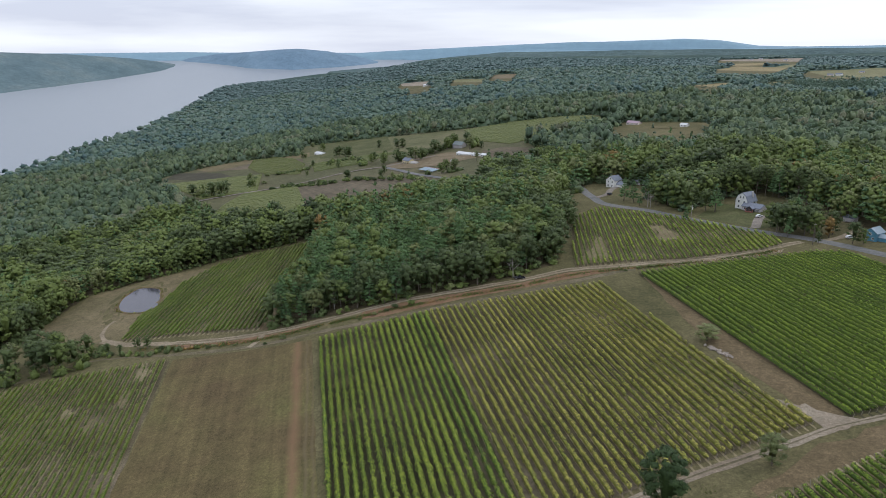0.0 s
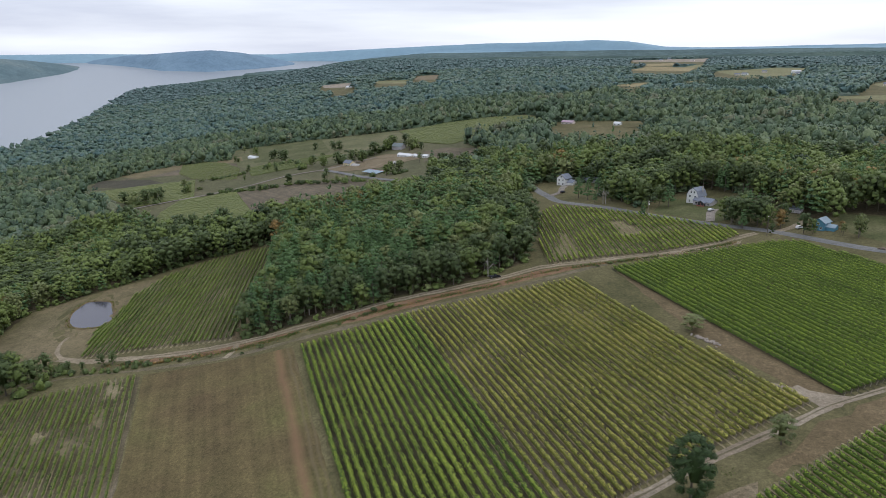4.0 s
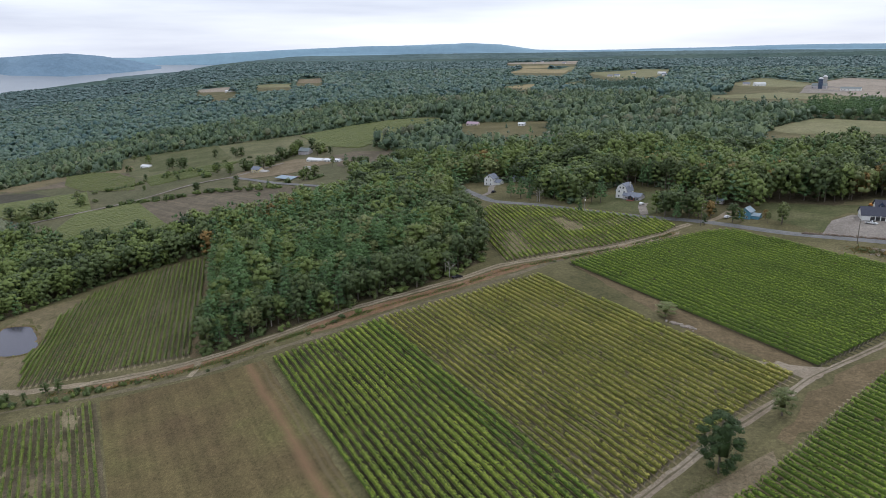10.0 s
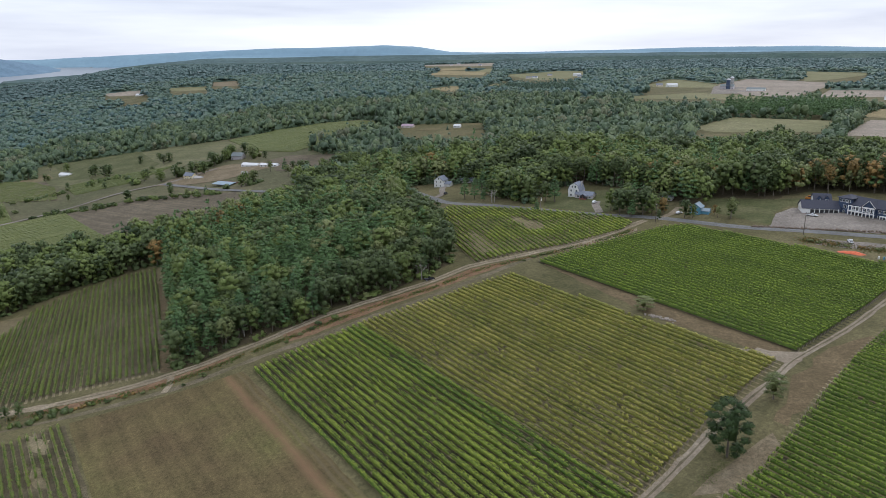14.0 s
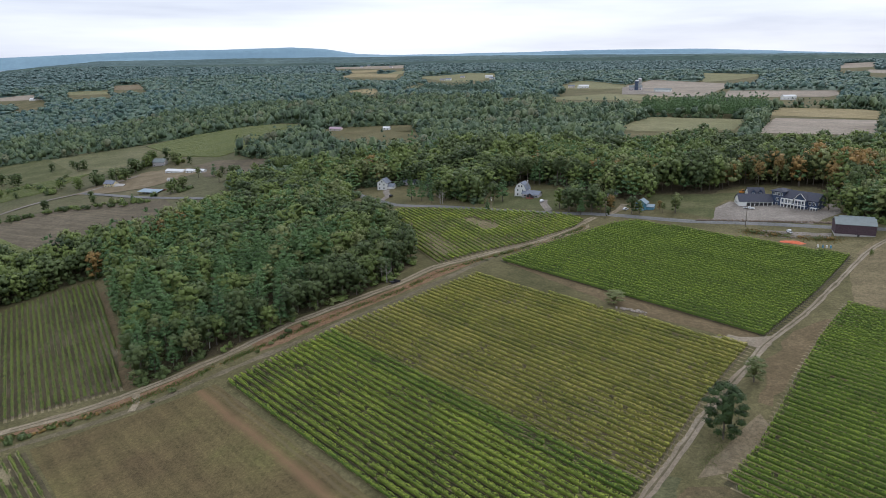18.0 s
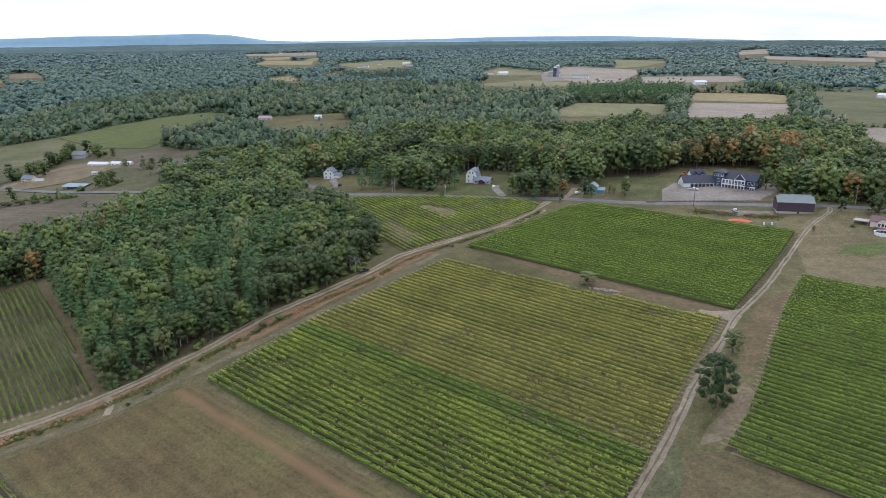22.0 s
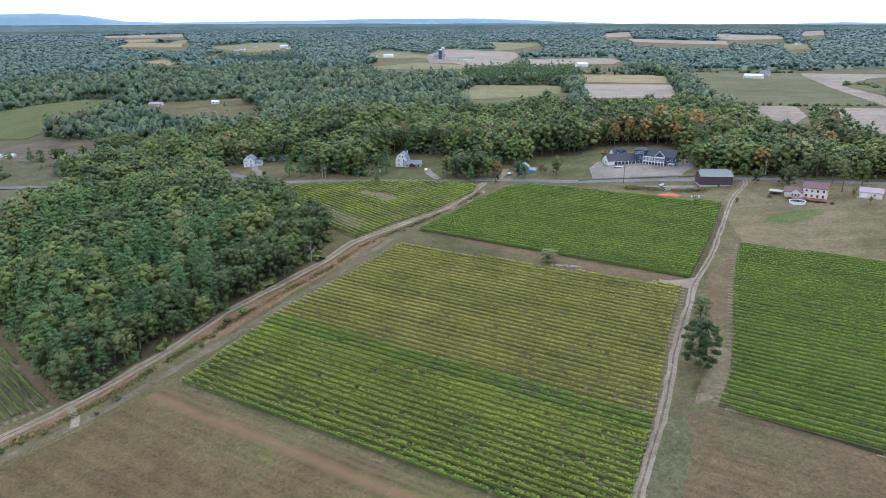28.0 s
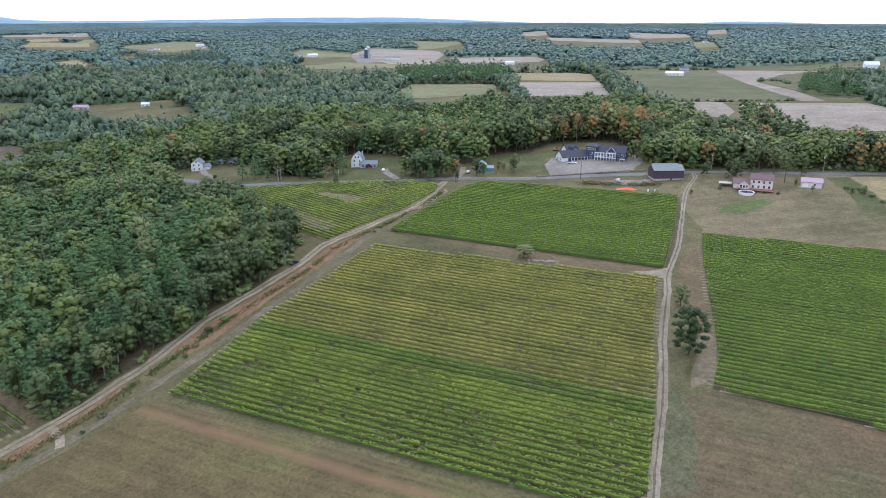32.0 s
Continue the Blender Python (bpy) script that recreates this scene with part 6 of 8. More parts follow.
grove([("pine", 109, 458, 0.95, ""), ("oak", 104, 462, 0.8, ""), ("maple", 94, 468, 0.75, ""), ("autumn", 92, 474, 0.85, ""), ("pine", 86, 473, 0.7, ""), ("pine", 98, 480, 0.8, ""),
       ("pine", 83, 480, 0.85, ""), ("oak", 76, 484, 0.75, ""), ("pine", 66, 482, 0.45, ""), ("pine", 62, 493, 0.8, ""), ("pine", 56, 499, 0.85, ""), ("maple", 74, 497, 0.8, ""),
       ("oak", 88, 492, 0.9, ""), ("pine", 70, 506, 0.9, ""), ("autumn", 96, 490, 0.9, ""), ("oak", 104, 484, 1.0, "")], "trees along the road by the white house")
grove([("maple", 134, 422, 0.85, ""), ("oak", 137, 415, 0.9, ""), ("oak", 140, 408, 0.95, ""), ("pine", 144, 412, 1.0, ""), ("oak", 147, 404, 0.9, ""), ("maple", 151, 400, 0.85, ""),
       ("oak", 135, 410, 0.95, ""), ("maple", 143, 418, 0.95, ""), ("oak", 150, 408, 1.0, ""), ("autumn", 157, 398, 0.7, ""), ("oak", 145, 424, 0.95, ""), ("maple", 153, 414, 0.9, ""), ("oak", 160, 404, 0.75, ""), ("pine", 139, 402, 0.6, ""),
       ("oak", 165, 387, 0.68, ""), ("maple", 169, 385, 0.52, ""), ("ash", 186.5, 374.5, 0.76, ""), ("maple", 188, 377, 0.6, ""), ("autumn", 182.5, 385, 0.4, ""), ("ash", 181, 379, 0.4, "")],
      "trees between the two road houses")
grove([("maple", 262, 338, 0.9, ""), ("ash", 268, 330, 0.95, ""), ("maple", 272, 322, 1.0, ""), ("oak", 266, 320, 0.8, ""), ("ash", 276, 340, 0.9, ""), ("oak", 259, 283, 0.5, ""), ("oak", 264, 265, 0.85, ""),
       ("oak", 268, 272, 0.6, ""), ("oak", 286, 268, 0.9, ""), ("ash", 292, 256, 1.0, ""), ("maple", 300, 243, 0.9, ""), ("maple", 222, 268, 0.22, "round green shrub beside a gravel lane"),
       ("ash", 296, 268, 0.95, ""), ("maple", 277, 235, 0.25, ""), ("ash", 270, 222, 0.25, ""), ("maple", 280, 205, 0.3, ""), ("ash", 283, 200, 0.35, ""), ("oak", 268, 172, 0.75, ""), ("maple", 258, 168, 0.6, "")],
      "trees about the red-roofed house and barn")
grove([("oak", -214, 274, 1.00, ""), ("oak", -206, 274, 1.05, ""), ("maple", -200, 275, 0.95, ""), ("oak", -196, 280, 0.85, ""), ("oak", -224, 288, 1.05, ""), ("maple", -212, 287, 1.00, ""), ("oak", -199, 292, 0.70, ""), ("oak", -214, 287, 0.95, ""), ("oak", -220, 279, 0.95, ""), ("oak", -228, 288, 0.9, ""), ("oak", -206, 289, 0.6, ""), ("oak", -226, 270, 0.95, ""), ("ash", -232, 280, 0.9, ""), ("maple", -215, 262, 0.7, ""), ("oak", -167, 297, 0.42, ""), ("oak", -172, 296, 0.4, ""),
       ("oak", -188, 294, 0.32, ""), ("oak", -180, 293, 0.28, ""), ("maple", -196, 292, 0.35, "")], "trees by the pond track")
grove([("oak", -369, 905, 0.6, ""), ("oak", -307, 875, 0.8, ""), ("oak", -290, 862, 0.85, ""), ("maple", -233, 802, 0.7, ""), ("maple", -212, 785, 0.8, ""), ("oak", -198, 792, 0.95, ""), ("oak", -182, 794, 0.95, ""),
       ("oak", -170, 846, 0.9, ""), ("maple", -155, 852, 1.0, ""), ("oak", -136, 873, 1.0, ""), ("maple", -128, 862, 0.8, ""), ("oak", -228, 716, 0.6, ""), ("oak", -251, 693, 0.5, ""), ("oak", -185, 699, 0.6, ""),
       ("ash", -168, 684, 0.5, ""), ("pine", -151, 684, 0.45, ""), ("pine", -83, 741, 0.75, ""), ("ash", -98, 752, 0.7, ""), ("maple", -117, 698, 0.85, ""), ("maple", -110, 704, 0.8, ""), ("oak", -262, 912, 0.7, ""), ("oak", -233, 897, 0.7, "")],
      "trees about the farmstead")
grove([("oak", -379, 698, 0.9, ""), ("oak", -363, 700, 0.9, ""), ("maple", -346, 722, 0.6, ""), ("autumn", -147, 466, 1.15, "yellowing tree at the corner of a wood"), ("oak", -75, 742, 0.6, ""), ("oak", -60, 720, 0.7, ""), ("maple", -45, 712, 0.8, ""),
       ("oak", -320, 830, 0.5, ""), ("maple", -290, 815, 0.5, ""), ("oak", -270, 790, 0.5, ""), ("maple", -300, 770, 0.45, ""), ("oak", -110, 835, 0.6, "")], "trees among the farm fields")

rg_m = random.Random(12)
for i in range(15):
    u = i / 14
    for back in (0, 7):
        plant("maple", -30 + 62 * u + back + rg_m.uniform(-1.5, 1.5), 712 - 92 * u + back + rg_m.uniform(-1.5, 1.5), rg_m.uniform(0.85, 1.1), 0.95, label="bright green maple in a row at a field's edge", group="maples by the tilled field")
hedge([(-231, 268), (-220, 264), (-208, 266), (-198, 271), (-191, 280), (-193, 288)], 9, 7, 3.2, FARM_LEAVES, "dense brush under trees by a track", 53)

far_sites = [(-305, 879, 0.8), (-284, 859, 0.85), (-359, 951, 0.7), (-391, 986, 0.6), (-411, 980, 0.8), (-232, 808, 0.7), (-214, 790, 0.8), (-179, 799, 0.9), (-170, 795, 0.8), (-165, 833, 0.9),
             (-150, 868, 1.0), (-125, 839, 0.9), (-192, 729, 0.5), (-228, 713, 0.6), (-346, 728, 0.6), (-362, 751, 0.7), (-374, 691, 0.9), (-361, 688, 0.9), (-396, 707, 0.7), (-78, 708, 0.7),
             (-66, 711, 0.8), (-32, 700, 0.9), (-120, 691, 0.7), (-109, 701, 0.7), (-227, 901, 0.7), (-242, 921, 0.6), (-366, 907, 0.4), (-313, 809, 0.4), (-404, 700, 0.8), (-385, 720, 0.6)]
for i, (fx, fy, fs) in enumerate(far_sites):
    plant(("oak", "oak", "maple", "ash")[i % 4], fx, fy, fs * 1.3, 0.82, group="trees among the farm fields")

# bushes with several stems, low and wide
def shrub(x, y, w, h, mat, seed, label, group):
    ob = new("shrub")
    tagged(ob, label, "shrub", group)
    rg = np.random.default_rng(seed)
    lob = []
    for i in range(6):
        a = i * 1.05 + rg.uniform(-0.3, 0.3)
        lob.append(leafy_lobe(np.array([math.cos(a) * w * 0.26, math.sin(a) * w * 0.26, h * rg.uniform(0.35, 0.6)]), np.array([1, 1, 0.9]) * min(w, h) * rg.uniform(0.24, 0.36), 60, w * 0.06, rg, ICO1))
    c = new("crown", crown_mesh(join_parts(lob), mat))
    c.parent = ob
    t = new("stem", mesh_from("stem", *trunk_shape(seed, h * 0.8, 0.07, 3, w)[:2], [M_BARK]))
    t.parent = ob
    ob.matrix_world = Matrix.Translation((x, y, gz(x, y)))


for i, (sx, sy, sw, sh) in enumerate([(-44, 317, 3.6, 2.8), (-36.5, 318.5, 3.8, 3.2), (-52, 310.5, 3.0, 1.8), (-47, 314, 2.6, 1.6), (-58, 306.5, 2.6, 1.4), (-92.5, 296.5, 4.2, 2.0), (-131, 294, 3.4, 1.7),
                                      (-124, 295, 2.6, 1.3), (-117, 295, 2.4, 1.2), (-100, 293, 2.4, 1.2), (-137, 294.5, 3.2, 1.6), (-148, 295, 3.0, 1.6), (-158, 295.5, 3.4, 2.0), (66, 352.5, 3.0, 1.4), (72, 355, 3.4, 1.5), (60, 349.5, 2.4, 1.0), (112, 368, 2.6, 1.1)]):
    shrub(sx, sy, sw, sh, (M_OAK, M_MAPLE, M_ASH)[i % 3], 700 + i, "low green shrub on a clay bank", "shrubs along the bank")
for i, (sx, sy) in enumerate([(-310, 705), (-300, 711), (-293, 713), (-280, 713), (-267, 711), (-252, 707), (-239, 702), (-224, 699), (-209, 697), (-198, 692), (-190, 688), (-179, 684), (-168, 678), (-157, 672)]):
    shrub(sx, sy, 9.0, 3.8 + (i % 3), (M_OAK, M_MAPLE)[i % 2], 740 + i, "dense green hedge bush by a tilled field", "hedge by the farm road")
for i, (sx, sy) in enumerate([(-369, 776), (-360, 788), (-348, 794), (-337, 802), (-325, 809), (-295, 830), (-282, 837), (-266, 836), (-237, 789), (-355, 735), (-340, 742), (-228, 905), (-212, 880), (-240, 870)]):
    shrub(sx, sy, 8.0, 3.2 + (i % 3), (M_OAK, M_ASH, M_MAPLE)[i % 3], 800 + i, "uneven green hedge bush between fields", "hedges among the farm fields")
for i, (sx, sy) in enumerate([(202, 319), (206, 314), (210, 309), (214, 304), (219, 299), (224, 295), (200, 323)]):
    shrub(sx, sy, 4.2, 1.6, (M_ASH, M_AUTUMN)[i % 2], 770 + i, "dry weedy bush on a roadside mound", "weeds on the roadside mound")
for i, (sx, sy) in enumerate([(292, 206), (287, 202), (284, 196), (278, 188), (272, 181), (290, 212)]):
    shrub(sx, sy, 4.5, 1.8, (M_MAPLE, M_ASH)[i % 2], 780 + i, "garden bush beside a grass strip", "bushes by the grass strip")
for i, (sx, sy) in enumerate([(247, 253), (250, 245), (252, 240), (242, 262), (255, 234)]):
    shrub(sx, sy, 2.6, 1.5, M_OAK, 790 + i, "clipped dark bush by a red deck", "bushes by the deck")

# leafless tree and pale snags at the wood's edge
M_SNAG = plain("bleached_dead_wood", (0.30, 0.28, 0.25), 0.9, 0, 0.2, 4.0)


def snag(x, y, h, seed):
    ob = new("dead_tree")
    tagged(ob, "leafless pale-grey dead tree at the edge of a wood", "tree", "dead trees")
    t = new("trunk", mesh_from("trunk", *trunk_shape(seed, h, 0.22, 11, 9.0)[:2], [M_SNAG]))
    t.parent = ob
    ob.matrix_world = Matrix.Translation((x, y, gz(x, y)))


for i, (sx, sy, sh) in enumerate([(7, 347, 13), (5, 350, 11), (71, 477, 12), (72.5, 476, 11), (-28, 345, 12), (-31, 350, 13), (-22, 352, 12), (-78, 324, 13)]):
    snag(sx, sy, sh, 810 + i)

# ---- buildings ----
M_WHITE = plain("white_siding", (0.74, 0.74, 0.72), 0.55, 0, 0.06, 0.8)
M_CREAM = plain("cream_siding", (0.66, 0.58, 0.52), 0.55, 0, 0.08, 0.8)
M_GREYSIDE = plain("grey_lilac_siding", (0.46, 0.43, 0.44), 0.6, 0, 0.08, 0.8)
M_NAVY = plain("navy_siding", (0.035, 0.060, 0.115), 0.55, 0, 0.15, 0.8)
M_BLUE = plain("sky_blue_siding", (0.10, 0.27, 0.38), 0.55, 0, 0.1, 0.8)
M_YELLOWSIDE = plain("pale_yellow_siding", (0.58, 0.50, 0.30), 0.6, 0, 0.1, 0.8)
M_ROOF_NAVY = plain("dark_slate_shingles", (0.038, 0.042, 0.062), 0.8, 0, 0.25, 1.2)
M_ROOF_GREY = plain("grey_shingles", (0.17, 0.19, 0.23), 0.85, 0, 0.2, 1.2)
M_ROOF_RED = plain("dark_red_shingles", (0.17, 0.10, 0.098), 0.85, 0, 0.2, 1.2)
M_ROOF_PINK = plain("faded_mauve_metal_roof", (0.36, 0.26, 0.31), 0.6, 0, 0.12, 0.6)
M_METAL = plain("galvanised_metal_roof", (0.17, 0.20, 0.20), 0.75, 0.0, 0.15, 0.5)
M_METAL_BLUE = plain("pale_blue_metal_roof", (0.22, 0.29, 0.34), 0.6, 0.0, 0.12, 0.5)
M_METAL_RED = plain("red_metal_roof", (0.30, 0.09, 0.075), 0.55, 0.1, 0.15, 0.5)
M_WHITE_ROOF = plain("white_metal_roof", (0.60, 0.61, 0.62), 0.6, 0, 0.06, 0.5)
M_BARNWOOD = plain("dark_stained_barn_boards", (0.075, 0.048, 0.058), 0.85, 0, 0.35, 2.0)
M_STONEBASE = plain("pale_block_foundation", (0.40, 0.38, 0.36), 0.85, 0, 0.15, 1.5)
M_CONCRETE = plain("concrete", (0.36, 0.35, 0.33), 0.85, 0, 0.12, 1.0)
M_DECK = plain("red_stained_deck", (0.27, 0.10, 0.075), 0.75, 0, 0.2, 2.0)
# flat dark colour that carries the shade inside openings
M_DARKIN = plain("interior_shade", (0.03, 0.03, 0.032), 0.7, 0, 0.2, 1.0)
M_GLASS, n_, l_, b_ = nodes_of("window_glass")
b_.inputs["Base Color"].default_value = (0.03, 0.04, 0.05, 1)
b_.inputs["Roughness"].default_value = 0.08


def box(bm, x0, x1, y0, y1, z0, z1):
    g = bmesh.ops.create_cube(bm, size=1.0)
    bmesh.ops.scale(bm, verts=g["verts"], vec=(x1 - x0, y1 - y0, z1 - z0))
    bmesh.ops.translate(bm, verts=g["verts"], vec=((x0 + x1) / 2, (y0 + y1) / 2, (z0 + z1) / 2))
    return g["verts"]


def boxes(name, mat, parent, items, label=""):
    bm = bmesh.new()
    for b in items:
        box(bm, *b)
    return part(name, bm, mat, parent, label)


def extruded(bm, prof, lo, hi, axis):
    """A closed profile of (across, up) run along an axis."""
    a = [bm.verts.new((lo, u, z) if axis == 'x' else (u, lo, z)) for u, z in prof]
    b = [bm.verts.new((hi, u, z) if axis == 'x' else (u, hi, z)) for u, z in prof]
    n = len(prof)
    bm.faces.new(a)
    bm.faces.new(b[::-1])
    for i in range(n):
        bm.faces.new((a[i], b[i], b[(i + 1) % n], a[(i + 1) % n]))
    bmesh.ops.recalc_face_normals(bm, faces=bm.faces[:])


def window(parent, face, u, z, w, h, plane, frame_mat=None):
    """A framed window on a wall: face 'f' front (y = plane), 'b' back, 'l' left (x = plane) or 'r' right."""
    s = -1 if face in 'fl' else 1
    t = 0.07

    def put(a0, a1, z0, z1, d0, d1):
        lo, hi = sorted((plane + s * d0, plane + s * d1))
        return (a0, a1, lo, hi, z0, z1) if face in 'fb' else (lo, hi, a0, a1, z0, z1)
    fr = boxes("window", frame_mat or M_WHITE, parent, [put(u - w / 2 - 0.12, u + w / 2 + 0.12, z - 0.12, z, 0, t), put(u - w / 2 - 0.12, u + w / 2 + 0.12, z + h, z + h + 0.12, 0, t),
               put(u - w / 2 - 0.12, u - w / 2, z, z + h, 0, t), put(u + w / 2, u + w / 2 + 0.12, z, z + h, 0, t), put(u - 0.03, u + 0.03, z, z + h, 0.02, t - 0.01)])
    boxes("pane", M_GLASS, fr, [put(u - w / 2, u + w / 2, z, z + h, -0.02, 0.03)])
    return fr


def volume(parent, x0, x1, y0, y1, h, rise, ridge, wall, roof, over=0.45, kind="gable", base=1.5, z0=0.0):
    """Walls with their gables, and a roof of two thick slopes (or a barn-shaped or hipped one)."""
    bm = bmesh.new()
    a0, a1, r0, r1 = (y0, y1, x0, x1) if ridge == 'x' else (x0, x1, y0, y1)
    m = (a0 + a1) / 2
    if kind == "gambrel":
        k = (a1 - a0) * 0.17
        top = [(a1, z0 + h), (a1 - k, z0 + h + rise * 0.62), (m, z0 + h + rise), (a0 + k, z0 + h + rise * 0.62), (a0, z0 + h)]
    elif kind == "gable":
        top = [(a1, z0 + h), (m, z0 + h + rise), (a0, z0 + h)]
    else:
        top = [(a1, z0 + h), (a0, z0 + h)]
    extruded(bm, [(a0, z0 - base), (a1, z0 - base)] + top, r0, r1, ridge)
    part("wall", bm, wall, parent)
    th = 0.22
    bm = bmesh.new()
    if kind == "hip":
        q0, q1, p0, p1 = x0 - over, x1 + over, y0 - over, y1 + over
        zb = z0 + h
        ins = min(q1 - q0, p1 - p0) / 2 * 0.95
        v = [bm.verts.new(c) for c in ((q0, p0, zb), (q1, p0, zb), (q1, p1, zb), (q0, p1, zb), (q0, p0, zb + th), (q1, p0, zb + th), (q1, p1, zb + th), (q0, p1, zb + th))]
        lng = (q1 - q0) > (p1 - p0)
        mx, my = (q0 + q1) / 2, (p0 + p1) / 2
        t1 = bm.verts.new((q0 + ins, my, zb + rise) if lng else (mx, p0 + ins, zb + rise))
        t2 = bm.verts.new((q1 - ins, my, zb + rise) if lng else (mx, p1 - ins, zb + rise))
        bm.faces.new((v[3], v[2], v[1], v[0]))
        for i in range(4):
            bm.faces.new((v[i], v[(i + 1) % 4], v[4 + (i + 1) % 4], v[4 + i]))
        if lng:
            for f in ((v[4], v[5], t2, t1), (v[5], v[6], t2), (v[6], v[7], t1, t2), (v[7], v[4], t1)):
                bm.faces.new(f)
        else:
            for f in ((v[4], v[5], t1), (v[5], v[6], t2, t1), (v[6], v[7], t2), (v[7], v[4], t1, t2)):
                bm.faces.new(f)
        bmesh.ops.recalc_face_normals(bm, faces=bm.faces[:])
    else:
        line = top[:]
        sl = (line[1][1] - line[0][1]) / (line[1][0] - line[0][0])
        line[0] = (line[0][0] + over, line[0][1] + over * sl)
        line[-1] = (line[-1][0] - over, line[-1][1] + over * sl)
        outer = [(u, z + th) for u, z in line]
        extruded(bm, [(u, z + 0.015) for u, z in line] + outer[::-1], r0 - over, r1 + over, ridge)
    return part("roof", bm, roof, parent)


def site(name, label, category, x, y, ang, group=""):
    """An Empty for a building, standing on the ground, its front along the bearing."""
    ob = new(name)
    tagged(ob, label, category, group)
    px, py, pz = (float(q) for q in drawn_in(x, y, gz(x, y)))
    near = math.hypot(px - CX, py - CY) / math.hypot(x - CX, y - CY)
    ob.matrix_world = Matrix.Translation((px, py, pz)) @ Matrix.Rotation(radians(ang), 4, 'Z') @ Matrix.Scale(near, 4)
    return ob


# white house with a barn-shaped roof and a low wing
b = site("house", "white house with a grey barn-shaped roof and a low grey wing", "house", 121, 466.5, -42)
volume(b, 0, 8, 0, 9, 5.2, 4.6, 'y', M_WHITE, M_ROOF_GREY, 0.35, "gambrel")
for u, z in ((2.2, 1.0), (5.8, 1.0), (2.2, 3.9), (5.8, 3.9), (3.0, 6.6), (5.0, 6.6)):
    window(b, 'f', u, z, 0.9, 1.3, 0)
window(b, 'r', 6.5, 3.4, 1.0, 1.2, 8)
volume(b, 6, 18, -2.2, 4.5, 2.9, 1.9, 'x', M_GREYSIDE, M_ROOF_GREY, 0.4)
for u in (8.2, 16.4):
    window(b, 'f', u, 1.0, 1.4, 1.2, -2.2)
volume(b, 10.6, 14.6, -4.6, -2.4, 2.5, 1.3, 'y', M_DARKIN, M_ROOF_GREY, 0.3)
boxes("porch_rail", M_DECK, b, [(10.2, 15.0, -5.0, -4.7, 0.1, 1.0), (10.2, 10.4, -4.9, -4.7, 0.0, 2.4), (14.8, 15.0, -4.9, -4.7, 0.0, 2.4), (12.5, 12.7, -4.9, -4.7, 0.0, 2.4)], "dark red porch rail and posts")
boxes("chimney", M_STONEBASE, b, [(6.6, 7.4, 5.5, 6.3, 7.0, 10.6)])

# large new house in navy and white
b = site("house", "large navy and white house with dark roofs and a two-storey porch", "house", 225, 366.5, -22)
volume(b, 0, 19, 2, 12.5, 3.2, 3.6, 'x', M_WHITE, M_ROOF_NAVY, 0.5)
# no bay is cut into the wall: dark slabs paint the shade inside
for i in range(6):
    boxes("garage_bay", M_DARKIN, b, [(4.2 + i * 2.45, 6.2 + i * 2.45, 1.93, 2.06, 0.1, 2.5)], "dark slab painted as a shaded open bay under the eaves")
for i in range(7):
    boxes("porch_post", M_WHITE, b, [(3.75 + i * 2.45, 3.98 + i * 2.45, 1.4, 1.65, -0.3, 3.15)])
for u, z in ((5.0, 1.0), (7.4, 1.0), (9.8, 1.0)):
    window(b, 'l', u, z, 1.0, 1.4, 0, M_WHITE)
volume(b, 8, 17, 12.4, 20, 6.3, 2.8, 'x', M_WHITE, M_ROOF_NAVY, 0.5)
for u in (10.5, 14.5):
    volume(b, u - 1.2, u + 1.2, 12.0, 15.5, 7.0, 1.5, 'y', M_NAVY, M_ROOF_NAVY, 0.3)
    window(b, 'f', u, 5.4, 1.2, 1.3, 12.0)
wing = new("main_block")
wing.parent = b
b, house_root = wing, b
volume(b, -0.5, 6.5, 2.5, 12, 9.4, 1.6, 'x', M_NAVY, M_ROOF_NAVY, 0.9, "hip")
for u in (0.7, 2.3, 3.9, 5.4):
    window(b, 'f', u, 7.2, 1.0, 1.5, 2.5)
window(b, 'f', 3.2, 4.0, 1.6, 1.6, 2.5)
window(b, 'f', 3.0, 0.6, 1.2, 2.1, 2.5)
window(b, 'l', 6.5, 7.2, 1.2, 1.4, -0.5)
volume(b, 6, 26, 2.6, 14, 6.6, 3.6, 'x', M_NAVY, M_ROOF_NAVY, 0.6)
volume(b, 14.0, 20.4, 0.0, 9.0, 6.6, 3.4, 'y', M_NAVY, M_ROOF_NAVY, 0.5, base=-3.2)
boxes("gable_trim", M_WHITE, b, [(13.9, 20.5, -0.12, 0.02, 6.35, 6.75)], "white trim under the gable")
for sx in (-1, 1):
    bm = bmesh.new()
    box(bm, -0.16, 0.16, -0.16, -0.02, 0, 4.9)
    bmesh.ops.rotate(bm, verts=bm.verts, cent=(0, 0, 0), matrix=Matrix.Rotation(sx * math.atan2(3.2, 3.4), 3, 'Y'))
    bmesh.ops.translate(bm, verts=bm.verts, vec=(17.2 - sx * 3.55, 0, 6.65))
    part("gable_trim", bm, M_WHITE, b)
boxes("balcony_floor", M_WHITE, b, [(6.2, 20.4, -0.1, 2.6, 3.0, 3.35)], "white balcony floor")
boxes("porch_beam", M_WHITE, b, [(6.2, 20.4, -0.1, 0.25, 6.0, 6.4)])
for i in range(8):
    boxes("porch_column", M_WHITE, b, [(6.2 + i * 1.96, 6.6 + i * 1.96, -0.1, 0.3, -0.4, 6.05)])
